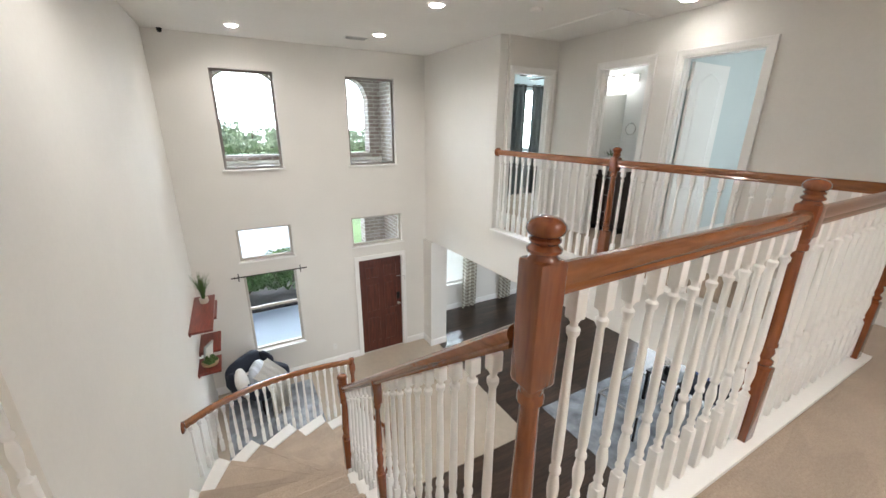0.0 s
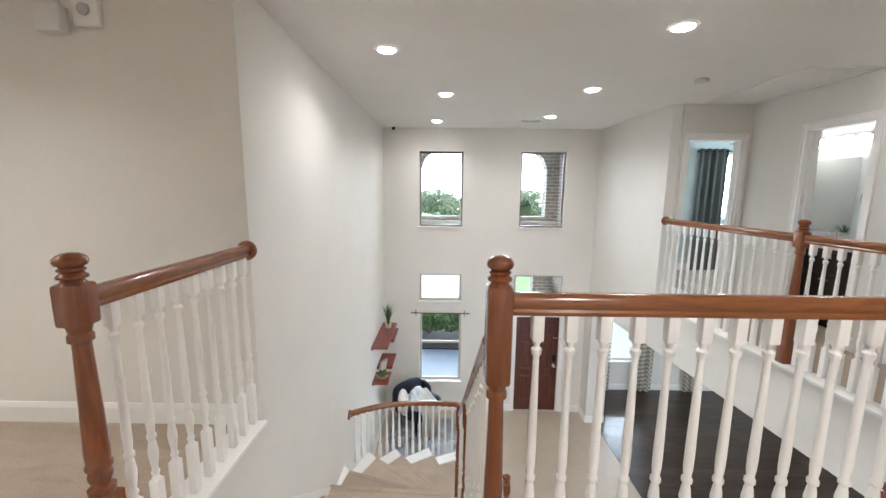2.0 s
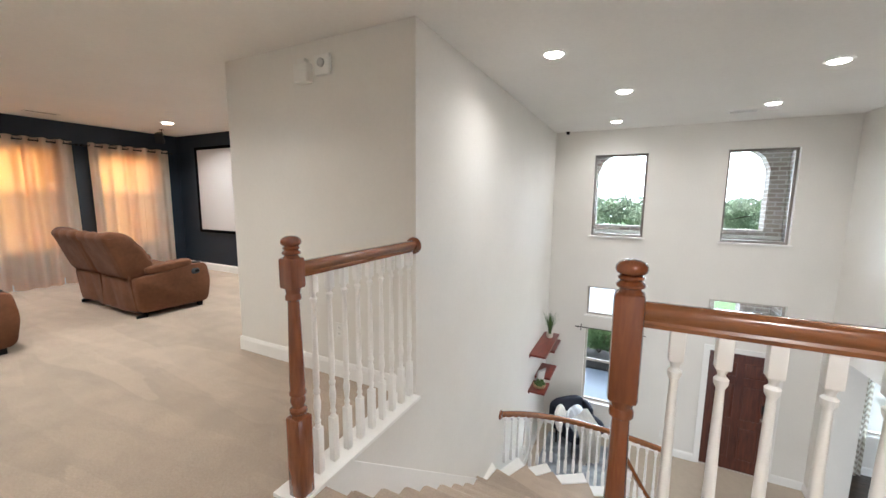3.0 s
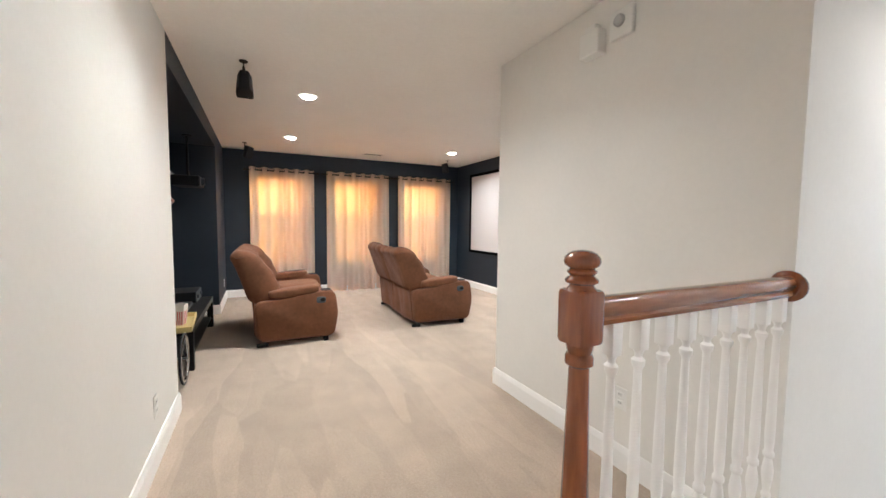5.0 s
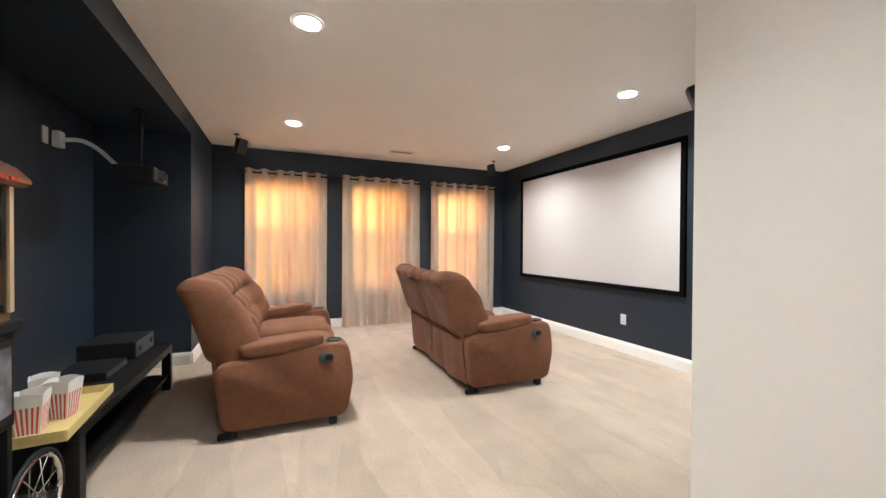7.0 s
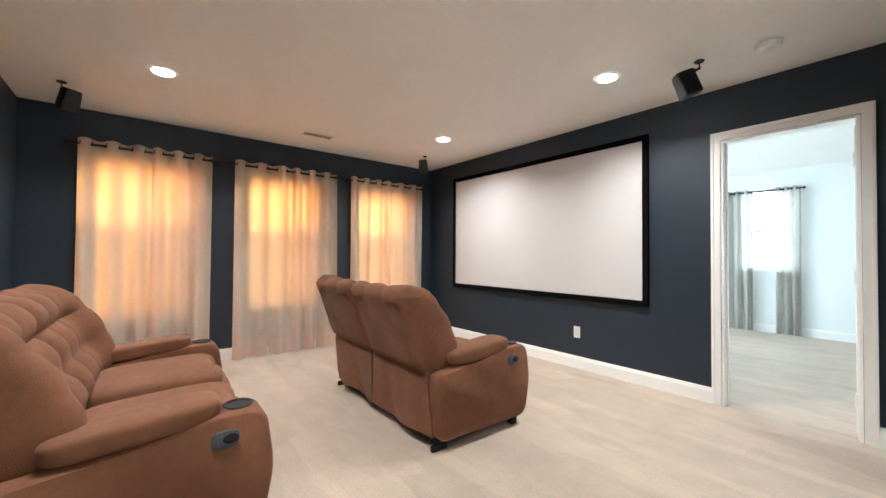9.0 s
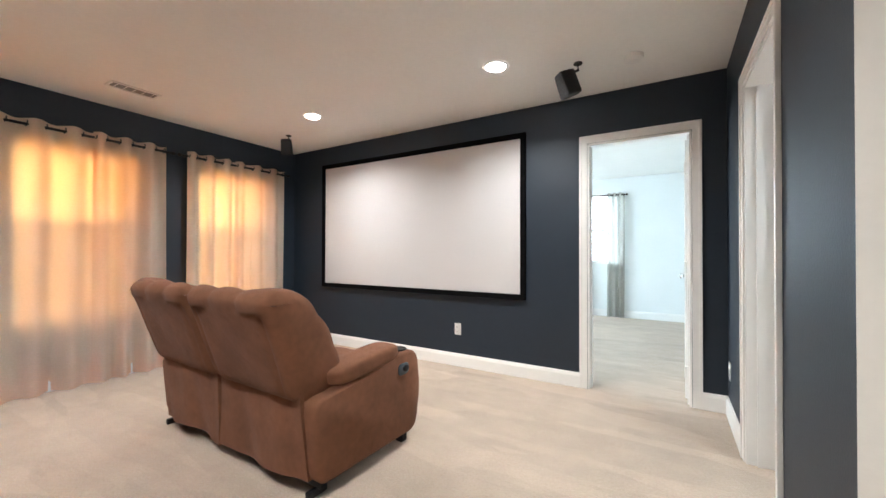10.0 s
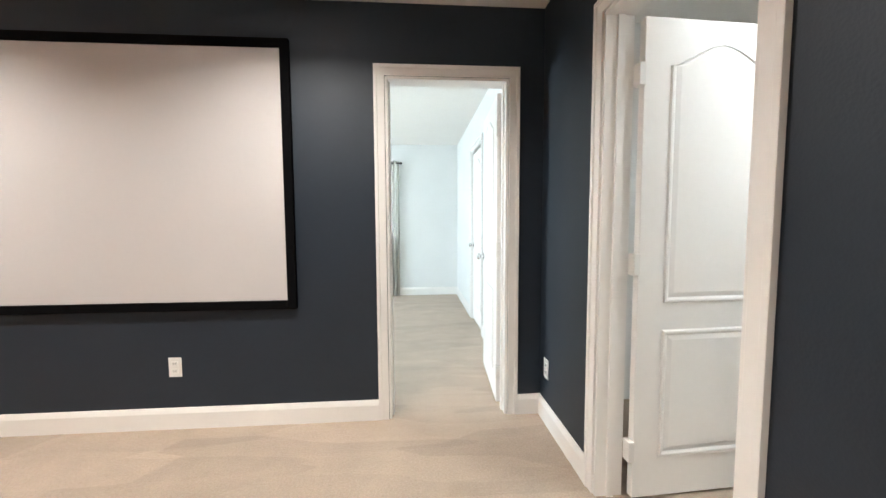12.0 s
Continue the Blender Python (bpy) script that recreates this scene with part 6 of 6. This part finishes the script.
for j in range(mrows + 1):
    v = j / mrows
    row = []
    for i in range(n + 1):
        u = i / n - 0.5
        s = v * 1.15 - 0.35
        arc = 0.10
        if s < 0:
            yy, zz = s * 0.8, 0.66 + 0.25 * (-s)
        elif s < arc * 2:
            t = s / (arc * 2) * math.pi / 2
            yy, zz = arc * math.sin(t), 0.56 + arc * math.cos(t)
        else:
            yy, zz = arc + 0.02, 0.56 - (s - arc * 2)
        wob = 0.022 * math.sin(u * 26 + v * 3) * (0.4 + v)
        row.append(bm.verts.new((u * (0.42 - 0.08 * v), yy + wob, max(zz, 0.03))))
    gr.append(row)
for j in range(mrows):
    for i in range(n):
        bm.faces.new((gr[j][i], gr[j][i + 1], gr[j + 1][i + 1], gr[j + 1][i]))
r = bmesh.ops.solidify(bm, geom=bm.faces[:], thickness=0.012)
part("cloth", bm, WHITE_KNIT, th, smooth=True)
rg = empty("entry_rug", pose(0.25, 5.45, LOW), "grey and white patterned rug under the armchair", "rug")
part("mat", boxmesh(-0.62, 0.62, -0.62, 0.62, 0.0005, 0.011, 0.003), GREY_RUG, rg)

# ---- front room and living room below ----
rod("x", 7.12, 3.70, 6.05, -0.70, 7.2, "dark curtain rod in the front room")
for a, b, s in ((3.68, 4.02, 1), (4.52, 4.92, 2), (5.60, 5.95, 3)):
    drape("x", 7.12, a, b, LOW + 0.012, -0.66, 3, 0.03, CHEVRON, "cream and taupe chevron curtain panel gathered open", "chevron curtains", 40 + s, -1)
bl = empty("window_blind", pose(0, 0, 0), "white slatted blind drawn over the front room window", "blind")
for i in range(40):
    part("slat", boxmesh(DW[0] + 0.04, DW[1] - 0.04, -0.018, 0.018, -0.001, 0.001, m=Matrix.Translation((0, 7.225, -1.0 - 0.026 * i)) @ Matrix.Rotation(radians(28), 4, "X")), PLASTIC, bl)
rg = empty("living_rug", pose(4.95, 2.95, LOW), "mottled grey-blue area rug on the dark wood floor", "rug")
part("mat", boxmesh(-1.1, 1.1, -0.72, 0.72, 0.0005, 0.011, 0.003), GREY_RUG, rg)
tb = empty("glass_coffee_table", pose(4.95, 2.90, LOW + 0.0115, 0, 0, 4), "glass-topped coffee table with a thin steel frame", "coffee table")
part("top", boxmesh(-0.50, 0.50, -0.30, 0.30, 0.425, 0.435, 0.003), GLASS, tb, "clear glass top")
bm = bmesh.new()
for a in ((-0.50, 0.50, -0.30, -0.28), (-0.50, 0.50, 0.28, 0.30), (-0.50, -0.48, -0.28, 0.28), (0.48, 0.50, -0.28, 0.28)):
    box(bm, *a, 0.40, 0.424, 0.002)
part("frame", bm, STEEL, tb)
for x in (-0.49, 0.49):
    for y in (-0.29, 0.29):
        part("leg", boxmesh(x - 0.012, x + 0.012, y - 0.012, y + 0.012, 0, 0.40, 0.002), BLACK, tb)
fv = empty("flower_vase", pose(5.55, 2.86, LOW + 0.55), "white flowers in a small dark vase", "flowers")
st_ = empty("side_table", pose(5.60, 2.86, LOW), "small black side table", "side table")
part("top", boxmesh(-0.22, 0.22, -0.22, 0.22, 0.52, 0.5495, 0.004), BLACK_WOOD, st_)
for x in (-0.19, 0.19):
    for y in (-0.19, 0.19):
        part("leg", boxmesh(x - 0.02, x + 0.02, y - 0.02, y + 0.02, 0.0, 0.52, 0.002), BLACK_WOOD, st_)
bm = bmesh.new()
lathe(bm, [(0.035, 0.0), (0.05, 0.05), (0.03, 0.12), (0.038, 0.14)], 16)
part("vase", bm, BLACK, fv, smooth=True)
bm = bmesh.new()
rnd = random.Random(8)
for _ in range(26):
    a, r = rnd.uniform(0, 6.28), 0.11 * math.sqrt(rnd.random())
    pillow(bm, (r * math.cos(a), r * math.sin(a), 0.20 + 0.07 * rnd.random()), (0.06, 0.06, 0.05), 2.4, None, cuts=2)
part("blossoms", bm, PAPER, fv, "white blossoms", smooth=True)
lc = empty("lounge_chair", pose(6.15, 2.55, LOW, 0, 0, 100), "black lounge chair with a bright blue cushion", "chair")
bm = bmesh.new()
pillow(bm, (0, 0, 0.32), (0.66, 0.66, 0.20), 4)
part("seat", bm, NAVY_CLOTH, lc, smooth=True)
bm = bmesh.new()
pillow(bm, (0, -0.34, 0.62), (0.66, 0.16, 0.56), 4, Matrix.Rotation(radians(12), 4, "X"))
part("backrest", bm, NAVY_CLOTH, lc, smooth=True)
for x in (-0.27, 0.27):
    for y in (-0.27, 0.27):
        part("leg", boxmesh(x - 0.02, x + 0.02, y - 0.02, y + 0.02, 0, 0.24), BLACK_WOOD, lc)
cu = empty("blue_cushion", pose(6.12, 2.55, LOW + 0.60, 15, 0, 100), "bright blue square cushion on the lounge chair", "pillow")
bm = bmesh.new()
pillow(bm, (0, -0.12, 0), (0.42, 0.13, 0.40), 2.6)
part("cover", bm, BLUE_CLOTH, cu, smooth=True)

# ---- rooms off the gallery ----
rod("x", 6.52, 5.0, 6.4, 2.14, 6.6, "black curtain rod in the bedroom")
drape("x", 6.52, 5.02, 5.52, 0.012, 2.18, 4, 0.03, DARK_CLOTH, "charcoal curtain panel gathered beside the bedroom window", "bedroom curtains", 50, -1)
drape("x", 6.52, 5.68, 6.25, 0.012, 2.18, 4, 0.03, DARK_CLOTH, "charcoal curtain panel gathered beside the bedroom window", "bedroom curtains", 51, -1)
fan = empty("ceiling_fan", pose(5.35, 5.6, H), "dark ceiling fan in the bedroom", "ceiling fan")
bm = bmesh.new()
lathe(bm, [(0.09, -0.30), (0.10, -0.25), (0.08, -0.20), (0.014, -0.19), (0.014, -0.03), (0.06, -0.001)], 20)
part("motor", bm, BRONZE, fan, smooth=True)
for i in range(5):
    a = 2 * math.pi * i / 5 + 0.3
    part("blade", boxmesh(0.12, 0.62, -0.06, 0.06, -0.245, -0.235, 0.003, m=Matrix.Rotation(a, 4, "Z")), VANITY, fan)

va = empty("bathroom_vanity", pose(0, 0, 0), "espresso wooden vanity with a white top and basin", "vanity")
vx0, vx1, vy0, vy1 = 4.58, 5.10, 3.42, 4.41
part("body", boxmesh(vx0, vx1, vy0, vy1, 0.08, 0.84, 0.003), VANITY, va)
part("toe_kick", boxmesh(vx0 + 0.06, vx1, vy0 + 0.01, vy1, 0, 0.08), BLACK_WOOD, va)
for i, (a, b) in enumerate(((vy0 + 0.02, vy0 + 0.32), (vy0 + 0.34, vy0 + 0.66), (vy0 + 0.68, vy1 - 0.01))):
    for z0, z1 in (((0.12, 0.35), (0.37, 0.58), (0.60, 0.81)) if i != 1 else ((0.12, 0.81),)):
        dr = part("drawer" if i != 1 else "cabinet_door", boxmesh(vx0 - 0.018, vx0 - 0.0005, a, b, z0, z1, 0.004), VANITY, va)
        bm = bmesh.new()
        tube(bm, [(vx0 - 0.019, (a + b) / 2 - 0.04, z1 - 0.06), (vx0 - 0.04, (a + b) / 2 - 0.04, z1 - 0.06), (vx0 - 0.04, (a + b) / 2 + 0.04, z1 - 0.06), (vx0 - 0.019, (a + b) / 2 + 0.04, z1 - 0.06)], 0.004, 6)
        part("handle", bm, STEEL, dr)
part("countertop", boxmesh(vx0 - 0.03, vx1, vy0 - 0.02, vy1, 0.841, 0.875, 0.006), PLASTIC, va, "white cultured marble top")
part("backsplash", boxmesh(vx1 - 0.02, vx1 - 0.0005, vy0 - 0.02, vy1, 0.876, 0.96, 0.003), PLASTIC, va)
bm = bmesh.new()
tube(bm, [(5.0, 3.95, 0.876), (5.0, 3.95, 0.97), (4.96, 3.95, 1.0), (4.90, 3.95, 0.98)], 0.011, 8)
part("faucet", bm, CHROME, va, "chrome faucet", smooth=True)
mi = empty("bathroom_mirror", pose(5.1, 4.0, 0), "large frameless bathroom mirror above the vanity", "mirror")
part("glass", boxmesh(-0.012, -0.002, -0.08, 0.405, 0.98, 1.82), MIRROR, mi)
BULB = glow("vanity bulb", (1.0, 0.98, 0.95), 9.0)
vl = empty("vanity_light", pose(5.1, 4.08, 2.02), "chrome vanity light bar with four glowing globes", "wall light")
part("bar", boxmesh(-0.05, -0.0005, -0.33, 0.33, -0.05, 0.05, 0.006), CHROME, vl)
for i in range(4):
    bm = bmesh.new()
    bmesh.ops.create_uvsphere(bm, u_segments=16, v_segments=10, radius=0.058, matrix=Matrix.Translation((-0.12, -0.25 + i * 0.167, -0.02)))
    part("globe", bm, BULB, vl, "glowing frosted globe", smooth=True)
    part("socket", boxmesh(-0.075, -0.05, -0.27 + i * 0.167, -0.23 + i * 0.167, -0.04, 0.0), CHROME, vl)
tr_ = empty("towel_ring", pose(5.1, 3.76, 1.44, 0, 0, -90), "chrome towel ring on the bathroom wall", "towel ring")
bm = bmesh.new()
tube(bm, [(0.075 * math.cos(t), -0.04, -0.075 + 0.075 * math.sin(t)) for t in (2 * math.pi * i / 24 for i in range(25))], 0.005, 6)
part("ring", bm, CHROME, tr_, smooth=True)
bm = bmesh.new()
tube(bm, [(0, -0.001, 0), (0, -0.045, 0)], 0.012, 8)
part("post", bm, CHROME, tr_)
grass_plant(4.75, 4.30, 0.8755, "small green plant on the vanity", 40, 0.14, 12)

# ---- bright bedroom beyond the theatre ----
rod("x", 7.82, -4.28, -3.36, 2.155, 7.9, "dark curtain rod in the bright bedroom")
drape("x", 7.82, -4.27, -3.93, 0.012, 2.19, 3, 0.03, DAMASK, "grey patterned curtain panel gathered beside the window", "bedroom drapes", 60, -1)
drape("x", 7.82, -3.66, -3.38, 0.012, 2.19, 3, 0.03, DAMASK, "grey patterned curtain panel gathered beside the window", "bedroom drapes", 61, -1)

# ---- outdoors ----
tagged(part("ground", boxmesh(-400, 400, 6.6, 600, LOW - 0.4, LOW - 0.16), GRASS), "green front lawn reaching the horizon", "ground", kind="structure")
tagged(part("porch_floor", boxmesh(-1.2, 3.4, FRONT + 0.16, 8.35, LOW - 0.159, LOW - 0.03), SHADE_BLUE_CONCRETE), "grey concrete porch floor", "porch", kind="structure")
tagged(part("driveway", boxmesh(-6.0, 3.3, 8.36, 9.35, LOW - 0.159, LOW - 0.10), SHADE_BLUE_CONCRETE), "pale concrete drive and walk in front of the porch", "driveway", kind="structure")
tagged(part("planting_bed", boxmesh(-6.0, 3.3, 9.36, 11.6, LOW - 0.159, LOW - 0.06), MULCH), "dark mulch bed below the shrubs", "planting bed", kind="structure")
tagged(part("road", boxmesh(-300, 3.6, 12.6, 19.5, LOW - 0.159, LOW - 0.14), SHADE_BLUE_CONCRETE), "pale concrete street and drive beyond the shrubs", "road", kind="structure")


def arch_wall(name, y0, y1, x0, x1, z0, z1, arches, label):
    """Brick wall with arched openings (centre, half width, sill, spring, rise)."""
    bm = bmesh.new()
    xs = sorted([x0, x1] + [c + s * w for c, w, *_ in arches for s in (-1, 1)])
    for a, b in zip(xs, xs[1:]):
        mid = (a + b) / 2
        hole = [q for q in arches if abs(mid - q[0]) < q[1]]
        if not hole:
            box(bm, a, b, y0, y1, z0, z1)
            continue
        c, w, sill, spring, rise = hole[0]
        box(bm, a, b, y0, y1, z0, sill)
        n = 12
        for i in range(n):
            u0, u1 = a + (b - a) * i / n, a + (b - a) * (i + 1) / n
            h0, h1 = (spring + rise * math.sqrt(max(0, 1 - ((u - c) / w) ** 2)) for u in (u0, u1))
            lo = [bm.verts.new((u, y, h)) for u, h in ((u0, h0), (u1, h1)) for y in (y0, y1)]
            hi = [bm.verts.new((u, y, z1)) for u in (u0, u1) for y in (y0, y1)]
            bm.faces.new((lo[0], lo[1], lo[3], lo[2]))
            bm.faces.new((lo[0], lo[2], hi[2], hi[0]))
            bm.faces.new((lo[1], hi[1], hi[3], lo[3]))
    bmesh.ops.recalc_face_normals(bm, faces=bm.faces[:])
    return tagged(part(name, bm, BRICK), label, "facade", kind="structure")


arch_wall("portico_upper", 8.05, 8.35, -0.9, 3.35, 0.28, 3.4, [(0.57, 0.56, 0.85, 1.90, 0.40), (2.20, 0.55, 0.85, 1.90, 0.40)], "brick portico wall with arched upper openings")
tagged(part("portico_sill", boxmesh(-0.9, 3.35, 8.0, 8.40, 0.70, 0.762, 0.01), STONE), "pale cast stone sill of the portico", "sill", kind="structure")
tagged(part("portico_beam", boxmesh(-0.9, 3.35, 8.05, 8.35, 0.0, 0.279), BRICK), "brick beam across the portico", "beam", kind="structure")
for x0, x1 in ((-0.9, -0.55), (2.55, 3.35)):
    tagged(part("portico_pier", boxmesh(x0, x1, 8.05, 8.35, LOW - 0.03, -0.001), BRICK), "grey brown brick portico pier", "pier", kind="structure")
tagged(part("portico_side", boxmesh(3.00, 3.34, FRONT + 0.16, 8.05, LOW - 0.03, 3.4), BRICK), "brick side wall of the portico", "facade", kind="structure")
tagged(part("portico_ceiling", boxmesh(-0.9, 3.0, FRONT + 0.16, 8.05, 2.62, 2.7), CEIL), "pale portico ceiling", "ceiling", kind="structure")
tagged(part("portico_column", boxmesh(1.95, 2.12, 7.75, 7.92, LOW - 0.03, -0.02, 0.01), STONE), "white painted porch column", "column", kind="structure")


def leaves(bm, centre, radii, count, size, rnd):
    for _ in range(count):
        while True:
            d = Vector((rnd.uniform(-1, 1), rnd.uniform(-1, 1), rnd.uniform(-1, 1)))
            if 0.3 < d.length < 1:
                break
        d = d.normalized() * d.length ** 0.5
        p = Vector(centre) + Vector((d.x * radii[0], d.y * radii[1], d.z * radii[2]))
        e = Euler((rnd.uniform(0, 6.28), rnd.uniform(0, 6.28), rnd.uniform(0, 6.28))).to_matrix()
        s = size * rnd.uniform(0.6, 1.3)
        vs = [bm.verts.new(p + e @ Vector(c)) for c in ((-s, 0, 0), (0, -s * 0.45, 0.1 * s), (s, 0, 0), (0, s * 0.45, 0.1 * s))]
        bm.faces.new(vs)


def shrub(x, y, r, h, seed, label):
    rnd = random.Random(seed)
    s = empty("shrub", pose(x, y, LOW - 0.065), label, "shrub", "front shrubs")
    bm = bmesh.new()
    for i in range(5):
        a = rnd.uniform(0, 6.28)
        tube(bm, [(0, 0, 0), (0.4 * r * math.cos(a), 0.4 * r * math.sin(a), h * 0.4), (0.7 * r * math.cos(a), 0.7 * r * math.sin(a), h * 0.75)], 0.015, 5)
    part("stems", bm, BARK, s)
    bm = bmesh.new()
    for i in range(9):
        a, d = rnd.uniform(0, 6.28), r * 0.55 * math.sqrt(rnd.random())
        leaves(bm, (d * math.cos(a), d * math.sin(a), h * rnd.uniform(0.35, 0.75)), (r * 0.5, r * 0.5, h * 0.30), 330, 0.045, rnd)
    part("crown", bm, SHRUB, s)
    return s


def tree(x, y, h, r, seed, label):
    rnd = random.Random(seed)
    s = empty("tree", pose(x, y, LOW - 0.17), label, "tree", "street trees")
    bm = bmesh.new()
    lathe(bm, [(0.22, 0), (0.16, h * 0.2), (0.12, h * 0.45), (0.05, h * 0.8)], 10)
    part("trunk", bm, BARK, s, smooth=True)
    bm = bmesh.new()
    for i in range(9):
        a = rnd.uniform(0, 6.28)
        z = h * rnd.uniform(0.3, 0.6)
        tube(bm, [(0, 0, z), (r * 0.4 * math.cos(a), r * 0.4 * math.sin(a), z + h * 0.12), (r * 0.75 * math.cos(a), r * 0.75 * math.sin(a), z + h * 0.2)], 0.05, 5)
    part("limbs", bm, BARK, s)
    bm = bmesh.new()
    for i in range(16):
        a, d = rnd.uniform(0, 6.28), r * 0.75 * math.sqrt(rnd.random())
        leaves(bm, (d * math.cos(a), d * math.sin(a), h * rnd.uniform(0.42, 0.88)), (r * 0.40, r * 0.40, h * 0.13), 420, 0.17, rnd)
    part("crown", bm, HAZED_LEAF, s)
    return s


for i, (x, y, r, h) in enumerate(((-0.9, 10.5, 0.7, 0.95), (0.1, 10.4, 0.62, 0.85), (1.05, 10.3, 0.72, 1.15), (2.1, 10.5, 0.65, 0.9), (-2.0, 10.6, 0.75, 0.9))):
    shrub(x, y, r, h, 70 + i, "leafy green shrub in the mulch bed")
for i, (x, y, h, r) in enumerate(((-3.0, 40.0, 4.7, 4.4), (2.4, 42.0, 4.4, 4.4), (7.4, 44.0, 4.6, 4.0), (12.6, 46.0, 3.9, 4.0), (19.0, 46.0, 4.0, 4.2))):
    tree(x, y, h, r, 80 + i, "broad green street tree, coloured pale as by haze, beyond the road")
HAZE = glow("bright hazy sky", (0.78, 0.90, 1.0), 18.0)
tagged(part("backdrop", boxmesh(-150, 150, 90, 90.5, LOW - 0.15, 60), HAZE), "bright hazy sky beyond the trees", "sky", kind="structure")

# ---- floor planks ----
PL = boxmesh(-0.75, 0.75, -0.0635, 0.0635, -0.0115, 0.0, 0.0)
plank_mesh = mesh("plank", PL, wood("dark floor plank along", (0.020, 0.0105, 0.0065), (0.064, 0.036, 0.023), 0.30, 5, "X", coat=0.25, vary=0.45))
count = 0
row = 0
y = 0.95
while y < 7.13:
    x = (3.31 if y > 3.45 else 1.35) - (row * 0.37) % 0.9
    while x < 7.3:
        x0, x1 = max(x, 3.305 if y > 3.32 else 1.3), x + 1.5
        if x0 < x1 - 0.1 and count < 300:
            part("plank", plank_mesh, None, floor_wood, at=Matrix.LocRotScale(((x0 + x1) / 2, y, LOW), None, ((x1 - x0 - 0.002) / 1.5, 1, 1)))
            count += 1
        x += 1.5
    y += 0.1285
    row += 1
